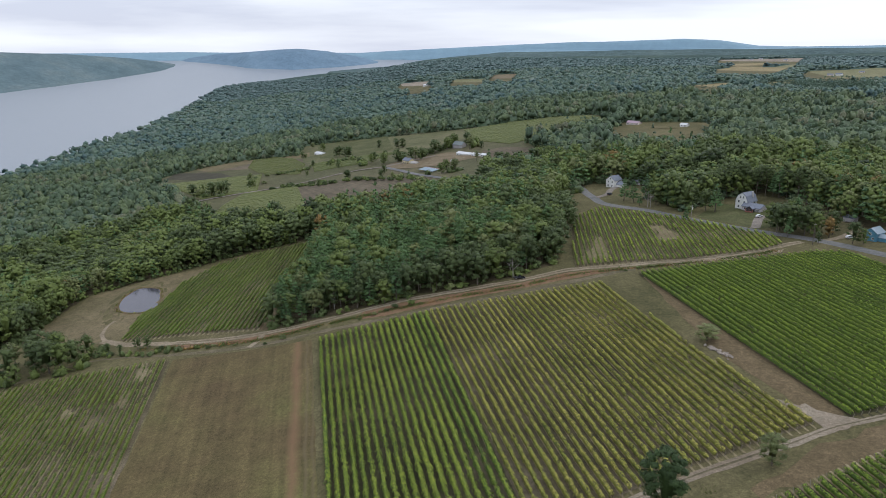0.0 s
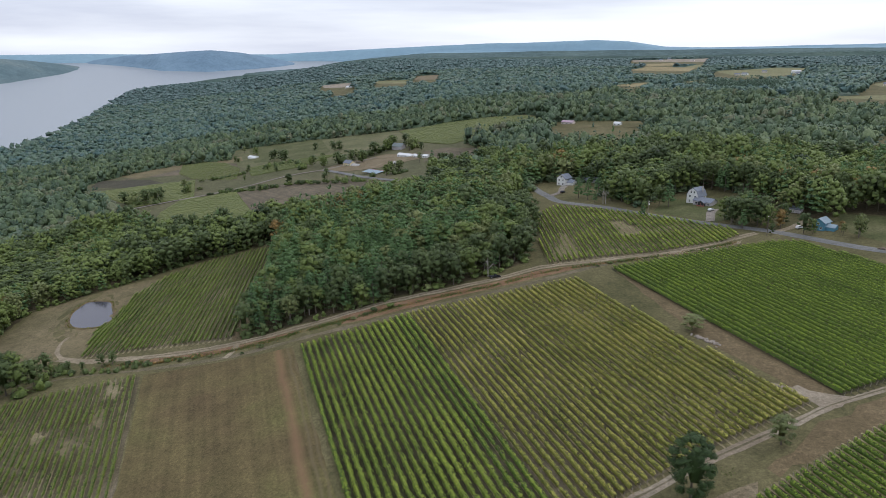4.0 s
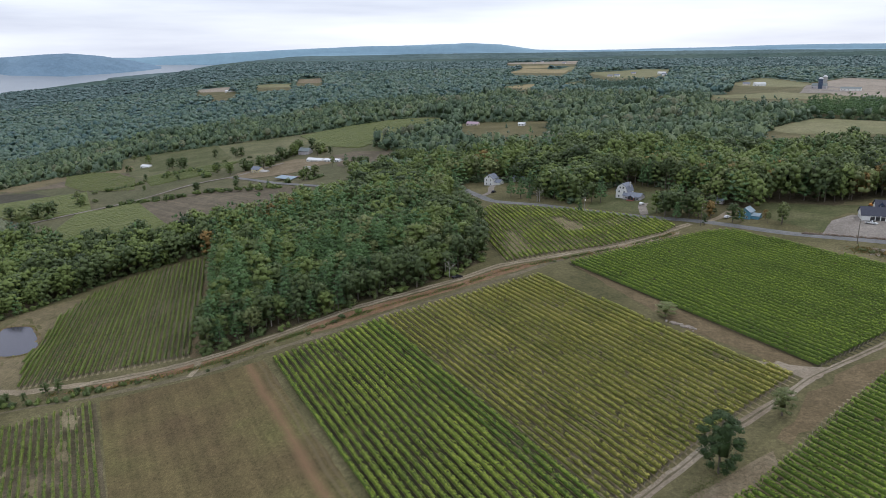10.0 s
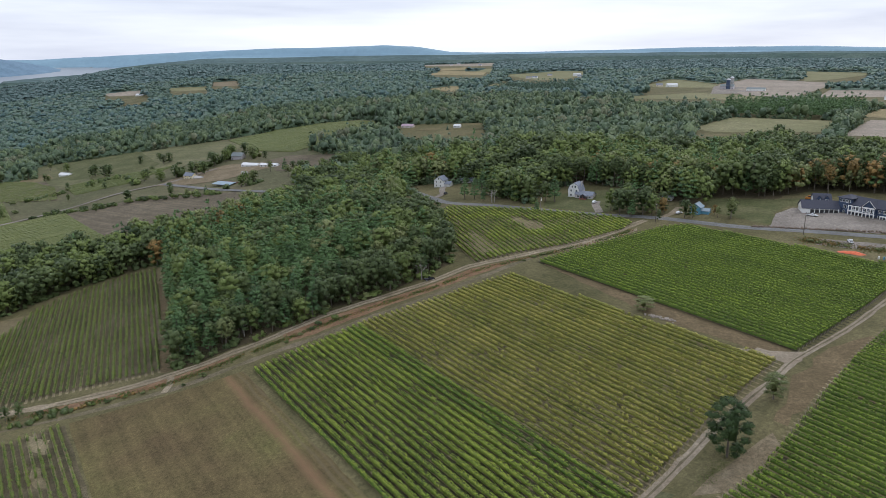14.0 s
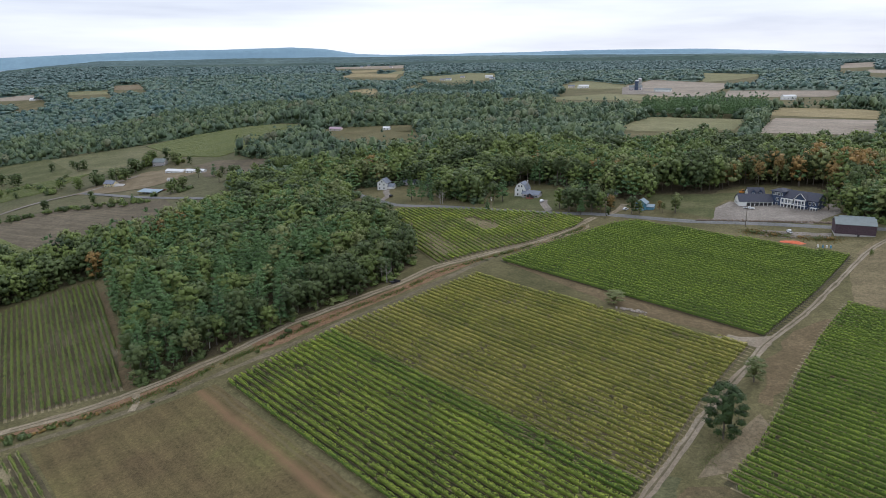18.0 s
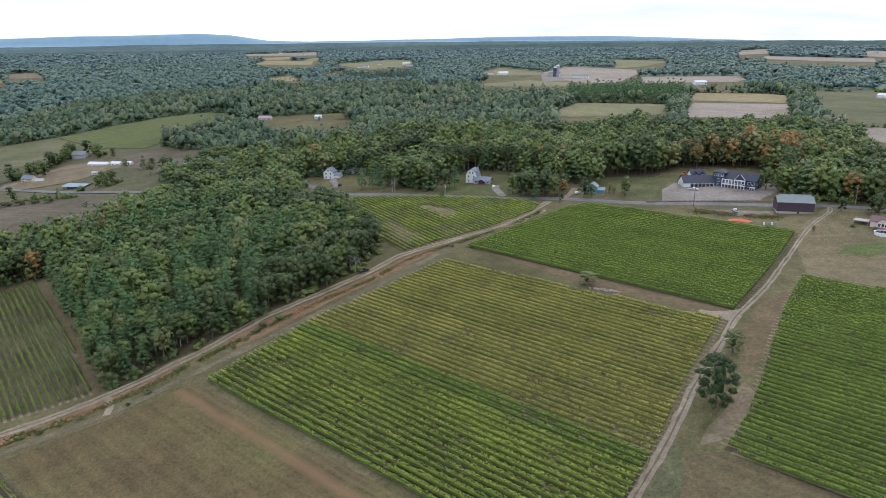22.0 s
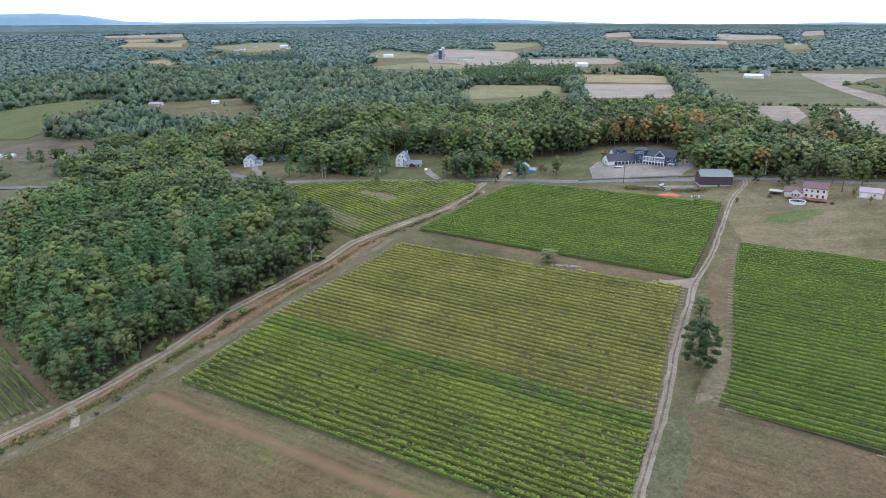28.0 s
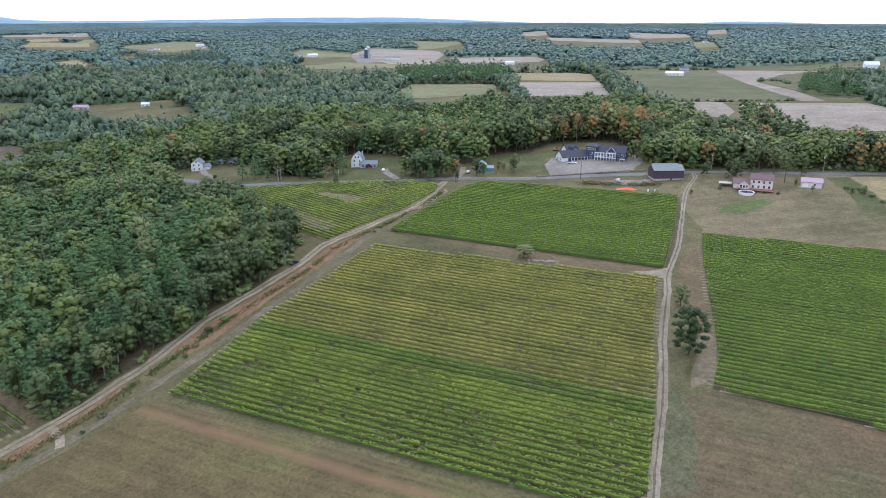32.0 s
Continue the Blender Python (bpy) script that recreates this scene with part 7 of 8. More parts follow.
boxes("balcony_rail", M_WHITE, b, [(6.3, 20.2, -0.06, 0.02, 4.25, 4.37), (6.3, 20.2, -0.06, 0.02, 3.45, 3.55)])
for i in range(6):
    boxes("porch_opening", M_DARKIN, b, [(6.8 + i * 1.2, 7.7 + i * 1.2, 2.52, 2.64, 0.1, 2.3)], "dim glazed porch door")
    window(b, 'f', 7.3 + i * 1.3, 3.9, 0.9, 1.7, 2.6)
for u in (16.0, 18.4):
    window(b, 'f', u, 3.7, 1.7, 2.1, 0.0)
for u, z, w, hh in ((21.9, 0.7, 1.3, 2.0), (24.4, 0.7, 1.3, 2.0), (21.9, 4.0, 1.3, 1.6), (24.4, 4.0, 1.3, 1.6)):
    window(b, 'f', u, z, w, hh, 2.6)
boxes("bay_window", M_WHITE, b, [(23.0, 26.2, 0.6, 2.6, -0.5, 0.5), (23.0, 26.2, 0.6, 2.6, 2.6, 2.9), (23.0, 23.25, 0.6, 0.85, 0.5, 2.6), (25.95, 26.2, 0.6, 0.85, 0.5, 2.6), (24.5, 24.7, 0.6, 0.85, 0.5, 2.6)], "white framed entrance porch")
for u, z in ((5.0, 1.0), (9.5, 1.0), (5.0, 4.0), (9.5, 4.0)):
    window(b, 'r', u, z, 1.2, 1.5, 26)

turned = Matrix.Translation((17.6, 3.0, 0)) @ Matrix.Rotation(radians(-43), 4, 'Z')
for o in list(wing.children):
    o.parent = house_root
    o.matrix_basis = turned @ o.matrix_basis
bpy.data.objects.remove(wing)

# dark barn by the road
b = site("barn", "dark-stained wooden barn with a pale metal roof on a block foundation", "barn", 229.5, 298.5, -35)
volume(b, 0, 18.5, 0, 10.5, 6.4, 2.6, 'x', M_BARNWOOD, M_METAL, 0.35, base=-1.5)
boxes("foundation", M_STONEBASE, b, [(0.15, 18.35, 0.12, 10.4, -2.0, 1.5)], "pale block foundation wall")
volume(b, 3.5, 19.5, 10.6, 17, 5.6, 2.6, 'x', M_BARNWOOD, M_METAL, 0.35)
boxes("door", M_DARKIN, b, [(10.2, 11.3, 0.0, 0.14, 0.0, 2.1)], "dark doorway in the foundation")
for i in range(30):
    boxes("board", M_BARNWOOD, b, [(0.1 + i * 0.61, 0.55 + i * 0.61, -0.035, 0.004, 1.55, 6.2)])

# cream house with red roofs, deck and pool
b = site("house", "cream two-storey house with dark red roofs and a red deck", "house", 247, 257, -63.4)
volume(b, 0, 9, 2, 10, 3.3, 2.0, 'x', M_CREAM, M_ROOF_RED)
volume(b, 3.2, 8.6, 0, 6, 3.3, 2.2, 'y', M_CREAM, M_ROOF_RED)
volume(b, 9, 21, 3, 11.5, 6.2, 2.6, 'x', M_CREAM, M_ROOF_RED)
for u in (4.4, 5.9, 7.4):
    window(b, 'f', u, 1.3, 1.0, 1.5, 0)
for u in (10.8, 13.6, 16.4, 19.2):
    window(b, 'f', u, 4.0, 1.0, 1.4, 3)
    window(b, 'f', u, 1.2, 1.1, 1.5, 3)
boxes("deck", M_DECK, b, [(2.0, 21.5, -2.6, 0.0, 0.5, 0.8), (9.2, 21.5, -0.2, 3.0, 0.5, 0.8)], "red-stained deck")
boxes("deck_rail", M_DECK, b, [(2.0, 21.5, -2.6, -2.5, 1.6, 1.72), (21.4, 21.5, -2.6, 3, 1.6, 1.72)] + [(2.0 + i * 1.3, 2.1 + i * 1.3, -2.6, -2.5, -1.2, 1.7) for i in range(16)], "red deck rail with posts")
boxes("patio_roof", M_STONEBASE, b, [(-8.0, -1.0, 3.0, 8.5, 2.2, 2.45), (-8.0, -7.8, 3.0, 3.2, -0.6, 2.2), (-1.2, -1.0, 3.0, 3.2, -0.6, 2.2), (-8.0, -7.8, 8.3, 8.5, -0.6, 2.2)], "pale flat patio roof on posts")
pool = new("swimming_pool")
tagged(pool, "round white above-ground swimming pool with dark water", "pool")
pool.matrix_world = Matrix.Translation((244.5, 247, gz(244.5, 247)))
for nm, mt, r1, zlo, zhi, seg in (("pool_wall", M_WHITE, 4.1, -0.6, 1.15, 28), ("pool_rim", M_WHITE_ROOF, 4.3, 1.15, 1.27, 28)):
    bm = bmesh.new()
    ro, ri = r1, r1 - 0.35
    rings_ = [[bm.verts.new((rad * math.cos(2 * math.pi * k / seg), rad * math.sin(2 * math.pi * k / seg), zz)) for k in range(seg)] for rad, zz in ((ro, zlo), (ro, zhi), (ri, zhi), (ri, zlo))]
    for i in range(4):
        for k in range(seg):
            bm.faces.new((rings_[i][k], rings_[i][(k + 1) % seg], rings_[(i + 1) % 4][(k + 1) % seg], rings_[(i + 1) % 4][k]))
    bmesh.ops.recalc_face_normals(bm, faces=bm.faces[:])
    part(nm, bm, mt, pool)
bm = bmesh.new()
bmesh.ops.create_circle(bm, cap_ends=True, segments=28, radius=3.78)
bmesh.ops.translate(bm, verts=bm.verts, vec=(0, 0, 1.0))
part("pool_water", bm, M_GLASS, pool, "dark still water")

b = site("garage", "small white garage with a faded mauve metal roof", "garage", 277, 232, -63)
volume(b, 0, 11, 0, 7, 3.0, 1.8, 'x', M_CREAM, M_ROOF_PINK, 0.4)
boxes("door", M_WHITE, b, [(1.0, 3.8, -0.05, 0.03, 0.0, 2.3)], "white garage door")
window(b, 'f', 7.2, 1.0, 1.0, 1.1, 0)
boxes("patio_slab", M_CONCRETE, b, [(-1.0, 11.0, -2.0, -0.05, -0.5, 0.06)], "pale concrete apron")

b = site("house", "small sky-blue house with a pale metal roof among trees", "house", 171, 393, -42)
volume(b, 0, 6, 0, 7.5, 4.4, 2.1, 'y', M_BLUE, M_METAL_BLUE, 0.5)
for u, z in ((1.6, 1.0), (4.4, 1.0), (3.0, 3.2)):
    window(b, 'f', u, z, 0.9, 1.1, 0)
volume(b, 6, 10.5, 1.5, 6.0, 2.5, 1.2, 'x', M_BLUE, M_METAL_BLUE, 0.4)
b = site("shed", "small dim shed roof among trees", "shed", 170, 428, -42)
volume(b, 0, 6, 0, 4, 2.4, 1.2, 'x', M_GREYSIDE, M_ROOF_GREY, 0.3)

b = site("house", "white two-storey house with a grey roof at a road bend", "house", 42, 553, -35)
volume(b, 0, 7.5, 0, 9, 5.6, 3.0, 'y', M_WHITE, M_ROOF_GREY, 0.4)
for u, z in ((2.0, 1.0), (5.5, 1.0), (2.0, 3.8), (5.5, 3.8), (3.75, 6.2)):
    window(b, 'f', u, z, 0.9, 1.3, 0)
volume(b, 7.5, 12.5, 2, 8, 3.0, 1.8, 'x', M_WHITE, M_ROOF_GREY, 0.4)
b = site("house", "low grey bungalow half hidden by trees", "house", 62, 556, -35)
volume(b, 0, 13, 0, 7.5, 2.8, 1.9, 'x', M_GREYSIDE, M_ROOF_GREY, 0.5)
for u in (2.5, 6.5, 10.5):
    window(b, 'f', u, 1.0, 1.3, 1.2, 0)

# the farmstead beyond the wood
b = site("house", "pale yellow farmhouse with a grey roof", "house", -189, 782, -32)
volume(b, 0, 11, 0, 8, 4.2, 2.6, 'x', M_YELLOWSIDE, M_ROOF_GREY, 0.4)
for u, z in ((2.2, 1.0), (5.5, 1.0), (8.8, 1.0), (3.0, 5.0), (8.0, 5.0)):
    window(b, 'f', u, min(z, 2.8), 1.0, 1.2, 0)
volume(b, 11, 21, 1, 7, 2.6, 1.5, 'x', M_WHITE, M_STONEBASE, 0.4)
b = site("open_shed", "open shed with a roof half red and half pale blue metal", "shed", -150, 716, -32)
for i in range(6):
    for yy in (0.0, 8.6):
        boxes("post", M_POST, b, [(i * 3.9, 0.25 + i * 3.9, yy, yy + 0.25, -1.0, 3.1)])
for x0, x1, mt in ((-0.5, 11.0, M_METAL_BLUE), (11.02, 20.5, M_METAL_BLUE)):
    bm = bmesh.new()
    extruded(bm, [(-0.8, 3.1), (9.6, 4.4), (9.6, 4.6), (-0.8, 3.3)], x0, x1, 'x')
    part("roof", bm, mt, b)
bm = bmesh.new()
extruded(bm, [(9.7, 4.5), (15.5, 3.4), (15.5, 3.6), (9.7, 4.75)], -0.5, 20.5, 'x')
part("roof", bm, M_METAL_RED, b, "red metal slope")
volume(b, 0.5, 20.0, 9.8, 15.0, 3.3, 0.0, 'x', M_BARNWOOD, M_METAL_RED, 0.1, "hip", 1.0)
for nm, lb, hx, hy, ln, dp, hh, ri, wl_, rf, an in (
        ("shed", "long low farm shed with a white roof", -133, 806, 20, 9, 3.0, 1.6, M_WHITE, M_WHITE_ROOF, -30), ("shed", "farm outbuilding with a white metal roof", -112, 790, 9, 7, 2.8, 1.4, M_WHITE, M_WHITE_ROOF, -30),
        ("barn", "old grey gabled barn on a farm yard", -150, 858, 13, 10, 5.0, 3.4, M_GREYSIDE, M_METAL, -20), ("shed", "small farm shed with a white roof", -100, 782, 7, 6, 2.6, 1.2, M_WHITE, M_WHITE_ROOF, -30),
        ("house", "white bungalow among vine fields", -361, 926, 14, 8, 3.2, 1.8, M_WHITE, M_WHITE_ROOF, -25), ("shed", "little white shed by a driveway", -128, 760, 6, 4, 2.4, 1.2, M_WHITE, M_STONEBASE, -30),
        ("house", "low tan house in a clearing", 50, 905, 15, 8, 3.0, 2.0, M_CREAM, M_ROOF_PINK, -30), ("house", "white house half hidden by woods", 108, 862, 8, 6, 2.6, 1.6, M_WHITE, M_WHITE_ROOF, -30),
        ("shed", "long white livestock shed by a silo", 776, 1363, 34, 12, 4.0, 2.6, M_WHITE, M_METAL, -40), ("barn", "grey farm barn by a silo", 759, 1434, 26, 14, 6.0, 4.0, M_GREYSIDE, M_METAL, -40),
        ("shed", "white arched farm shed in a field", 850, 716, 26, 10, 4.2, 2.4, M_WHITE, M_WHITE_ROOF, -70), ("house", "blue-grey farmhouse behind a white shed", 925, 742, 15, 9, 4.5, 3.0, M_GREYSIDE, M_ROOF_GREY, -70),
        ("barn", "tall white barn at the far fields", 1262, 592, 24, 16, 8.0, 5.0, M_WHITE, M_WHITE_ROOF, -60),
        ("house", "white farmhouse among distant fields", 555, 2149, 16, 9, 4.5, 2.4, M_WHITE, M_ROOF_GREY, -40),
        ("house", "pale distant house with a grey roof", 654, 2321, 14, 9, 4.0, 2.4, M_CREAM, M_ROOF_GREY, -23),
        ("barn", "white barn among distant fields", 722, 2266, 24, 9, 5.5, 2.4, M_WHITE, M_WHITE_ROOF, -6),
        ("house", "white farmhouse among distant fields", 703, 2177, 16, 9, 4.5, 2.4, M_WHITE, M_ROOF_GREY, -39),
        ("house", "pale distant house with a grey roof", 676, 2008, 14, 9, 4.0, 2.4, M_CREAM, M_ROOF_GREY, -22),
        ("barn", "white barn among distant fields", 701, 1989, 24, 9, 5.5, 2.4, M_WHITE, M_WHITE_ROOF, -5),
        ("house", "white farmhouse among distant fields", 710, 1938, 16, 9, 4.5, 2.4, M_WHITE, M_ROOF_GREY, -38),
        ("house", "pale distant house with a grey roof", 530, 2122, 14, 9, 4.0, 2.4, M_CREAM, M_ROOF_GREY, -21),
        ("barn", "white barn among distant fields", 832, 1051, 24, 9, 5.5, 2.4, M_WHITE, M_WHITE_ROOF, -4),
        ("house", "white farmhouse among distant fields", 835, 928, 16, 9, 4.5, 2.4, M_WHITE, M_ROOF_GREY, -37),
        ("house", "pale distant house with a grey roof", 1137, 784, 14, 9, 4.0, 2.4, M_CREAM, M_ROOF_GREY, -20),
        ("barn", "white barn among distant fields", 1333, 831, 24, 9, 5.5, 2.4, M_WHITE, M_WHITE_ROOF, -3),
        ("house", "white farmhouse among distant fields", 2121, 1437, 16, 9, 4.5, 2.4, M_WHITE, M_ROOF_GREY, -36),
        ("house", "pale distant house with a grey roof", 687, 1580, 14, 9, 4.0, 2.4, M_CREAM, M_ROOF_GREY, -19),
        ("barn", "white barn among distant fields", 695, 1542, 24, 9, 5.5, 2.4, M_WHITE, M_WHITE_ROOF, -2),
        ("barn", "small far pale farm building", 2971, 2127, 18, 12, 5.0, 3.0, M_CREAM, M_ROOF_GREY, -50),
        ("barn", "small far pale farm building", 2694, 2143, 18, 12, 5.0, 3.0, M_CREAM, M_ROOF_GREY, -27),
        ("barn", "small far pale farm building", 3671, 1846, 18, 12, 5.0, 3.0, M_CREAM, M_ROOF_GREY, -4),
        ("barn", "small far pale farm building", 3609, 1763, 18, 12, 5.0, 3.0, M_CREAM, M_ROOF_GREY, -41),
        ("barn", "small far pale farm building", 3383, 1596, 18, 12, 5.0, 3.0, M_CREAM, M_ROOF_GREY, -18),
        ("house", "long white roof among far woods", -602, 2290, 40, 14, 5.0, 3.0, M_WHITE, M_WHITE_ROOF, -20),
        ("barn", "small far pale farm building", 699, 4308, 18, 12, 5.0, 3.0, M_CREAM, M_ROOF_GREY, 5),
        ("barn", "small far pale farm building", 758, 3980, 18, 12, 5.0, 3.0, M_CREAM, M_ROOF_GREY, -32),
        ("barn", "small far pale farm building", 622, 4111, 18, 12, 5.0, 3.0, M_CREAM, M_ROOF_GREY, -9)):
    b = site(nm, lb, nm, hx, hy, an)
    volume(b, 0, ln, 0, dp, hh, ri, 'x', wl_, rf, 0.4, base=2.5)
    for i in range(max(2, int(ln / 5))):
        window(b, 'f', 2.0 + i * (ln - 4) / max(1, int(ln / 5) - 1), 1.0, 1.2, 1.2, 0)


def silo(x, y, r, h, mat, label):
    ob = new("silo")
    tagged(ob, label, "silo", "silos of the far farm")
    ob.matrix_world = Matrix.Translation((x, y, gz(x, y)))
    bm = bmesh.new()
    bmesh.ops.create_cone(bm, cap_ends=True, segments=20, radius1=r, radius2=r, depth=h + 2)
    bmesh.ops.translate(bm, verts=bm.verts, vec=(0, 0, h / 2 - 1))
    part("silo_wall", bm, mat, ob)
    bm = bmesh.new()
    bmesh.ops.create_uvsphere(bm, u_segments=20, v_segments=10, radius=r * 1.02)
    bmesh.ops.delete(bm, geom=[v for v in bm.verts if v.co.z < -0.02], context='VERTS')
    bmesh.ops.scale(bm, verts=bm.verts, vec=(1, 1, 0.7))
    bmesh.ops.translate(bm, verts=bm.verts, vec=(0, 0, h))
    part("dome", bm, M_WHITE_ROOF, ob, "white domed cap")
    for k in range(6):
        bm = bmesh.new()
        bmesh.ops.create_cone(bm, cap_ends=False, segments=20, radius1=r + 0.06, radius2=r + 0.06, depth=0.25)
        bmesh.ops.translate(bm, verts=bm.verts, vec=(0, 0, h * (k + 0.5) / 6))
        part("hoop", bm, M_METAL, ob)


silo(771, 1424, 4.0, 19, M_NAVY, "tall dark-blue silo with a white cap")
silo(789, 1442, 4.0, 22, M_CONCRETE, "pale concrete silo with a white cap")

# ---- poles, stones, heaps ----
def utility_pole(x, y, h, ang, label, lamp=False):
    ob = new("utility_pole")
    tagged(ob, label, "utility pole", "utility poles along the road")
    ob.matrix_world = Matrix.Translation((x, y, gz(x, y))) @ Matrix.Rotation(radians(ang), 4, 'Z')
    bm = bmesh.new()
    bmesh.ops.create_cone(bm, cap_ends=True, segments=8, radius1=0.20, radius2=0.13, depth=h + 1)
    bmesh.ops.translate(bm, verts=bm.verts, vec=(0, 0, h / 2 - 0.5))
    part("pole", bm, M_BARK if not lamp else M_POST, ob)
    boxes("crossarm", M_BARK, ob, [(-1.2, 1.2, -0.07, 0.07, h - 0.9, h - 0.75)])
    for u in (-1.1, -0.4, 0.4, 1.1):
        boxes("insulator", M_WHITE, ob, [(u - 0.06, u + 0.06, -0.06, 0.06, h - 0.74, h - 0.5)])
    if lamp:
        boxes("transformer", M_WHITE, ob, [(0.15, 0.75, -0.3, 0.3, h - 2.6, h - 1.4)], "white transformer can")


utility_pole(147.5, 387, 11, 48, "dark wooden utility pole at a road junction")
utility_pole(203.5, 333.5, 12, 48, "dark wooden utility pole beside the road")
utility_pole(94.5, 440, 9, 48, "slim utility pole by a small conifer", True)
utility_pole(277, 289, 11, 48, "pale utility pole with a white transformer", True)
utility_pole(318, 238, 11, 48, "pale utility pole with a white transformer", True)

M_ROCK = plain("pale_fieldstone", (0.30, 0.26, 0.22), 0.9, 0, 0.35, 2.5)
M_ROCK2 = plain("brown_boulder", (0.19, 0.145, 0.11), 0.9, 0, 0.35, 2.0)
ROCKS = []
for i in range(6):
    bm = bmesh.new()
    bmesh.ops.create_icosphere(bm, subdivisions=2, radius=0.5)
    for v in bm.verts:
        v.co *= 0.8 + 0.55 * noise.noise(v.co * 2.2 + Vector((i * 5.1, 0, 0)))
        v.co.z *= 0.72
    me = bpy.data.meshes.new("stone")
    bm.to_mesh(me)
    bm.free()
    me.materials.append(M_ROCK2 if i < 4 else M_ROCK)
    ROCKS.append(me)
wall = new("stone_wall")
tagged(wall, "loose brown boulder wall along a road verge", "wall")
rr_ = random.Random(4)
line = smooth_line([(189, 356), (203, 345.5), (218.5, 334.5), (233, 324), (245, 316)], 0.75)
for i, (px, py) in enumerate(line):
    for k in range(3):
        s = rr_.uniform(0.7, 1.6)
        x, y = px + rr_.uniform(-0.9, 0.9), py + rr_.uniform(-0.9, 0.9)
        st = new("stone", ROCKS[rr_.randrange(4)])
        st.matrix_world = Matrix.Translation((x, y, gz(x, y) + 0.2 + 0.45 * (k == 2))) @ Matrix.Rotation(rr_.uniform(0, 6), 4, 'Z') @ Matrix.Diagonal((s, s * 0.85, s, 1))
        st.parent = wall
heap = new("stone_heap")
tagged(heap, "heap of pale fieldstones and timber beside a bush", "stones")
for i in range(34):
    t = i / 33
    x, y = 90 + 7 * t + rr_.uniform(-1.2, 1.2), 266 - 11 * t + rr_.uniform(-1.2, 1.2)
    s = rr_.uniform(0.6, 1.7)
    st = new("stone", ROCKS[4 + rr_.randrange(2)])
    st.matrix_world = Matrix.Translation((x, y, gz(x, y) + 0.2)) @ Matrix.Rotation(rr_.uniform(0, 6), 4, 'Z') @ Matrix.Diagonal((s, s * 0.8, s, 1))
    st.parent = heap
M_ORANGE = plain("orange_netting", (0.62, 0.13, 0.05), 0.7, 0, 0.2, 2.0)
bm = bmesh.new()
bmesh.ops.create_grid(bm, x_segments=26, y_segments=10, size=1.0)
for v in bm.verts:
    e = max(0.0, 1 - (v.co.x ** 2 + v.co.y ** 2) * 0.92)
    v.co.z = e * (0.7 + 0.9 * abs(noise.noise(Vector((v.co.x * 4, v.co.y * 3, 0))))) - 0.15
    v.co.x, v.co.y = v.co.x * 6.5, v.co.y * 2.2
tarp = part("tarpaulin", bm, M_ORANGE)
tagged(tarp, "crumpled bright orange tarpaulin over a heap", "tarpaulin")
tarp.matrix_world = Matrix.Translation((207, 300.5, gz(207, 300.5))) @ Matrix.Rotation(radians(-50), 4, 'Z')
for i, (bx, by, mt, lb) in enumerate(((213, 288, M_BLUE, "blue plastic barrel on grass"), (214.2, 286.8, M_WHITE, "white plastic barrel on grass"), (211.5, 289.5, M_WHITE, "white plastic barrel on grass"), (215.5, 285.5, M_BLUE, "blue plastic barrel on grass"))):
    ob = new("barrel")
    tagged(ob, lb, "barrel", "barrels by the vines")
    ob.matrix_world = Matrix.Translation((bx, by, gz(bx, by)))
    for nm, r1, z0, z1 in (("drum", 0.42, 0.0, 1.2), ("lid", 0.45, 1.2, 1.28)):
        bm = bmesh.new()
        bmesh.ops.create_cone(bm, cap_ends=True, segments=14, radius1=r1, radius2=r1 * 0.95, depth=z1 - z0)
        bmesh.ops.translate(bm, verts=bm.verts, vec=(0, 0, (z0 + z1) / 2))
        part(nm, bm, mt, ob)

# ---- vehicles ----
M_TYRE = plain("black_rubber", (0.02, 0.02, 0.02), 0.9, 0, 0.2, 5.0)
M_RIM2 = plain("steel_wheel", (0.45, 0.45, 0.46), 0.4, 0.6, 0.1, 5.0)
M_BLACKCAR = plain("black_car_paint", (0.012, 0.013, 0.018), 0.25, 0, 0.1, 2.0)
M_WHITECAR = plain("white_car_paint", (0.72, 0.73, 0.74), 0.3, 0, 0.04, 2.0)
M_DIGGER = plain("orange_machine_paint", (0.52, 0.20, 0.035), 0.5, 0, 0.15, 2.0)


def wheel(parent, x, y, r, w):
    for nm, mt, rad, ww in (("wheel", M_TYRE, r, w), ("rim", M_RIM2, r * 0.6, w + 0.03)):
        bm = bmesh.new()
        bmesh.ops.create_cone(bm, cap_ends=True, segments=14, radius1=rad, radius2=rad, depth=ww)
        bmesh.ops.rotate(bm, verts=bm.verts, cent=(0, 0, 0), matrix=Matrix.Rotation(math.pi / 2, 3, 'X'))
        bmesh.ops.translate(bm, verts=bm.verts, vec=(x, y, r))
        ob = part(nm, bm, mt, parent)
        parent = ob if nm == "wheel" else parent


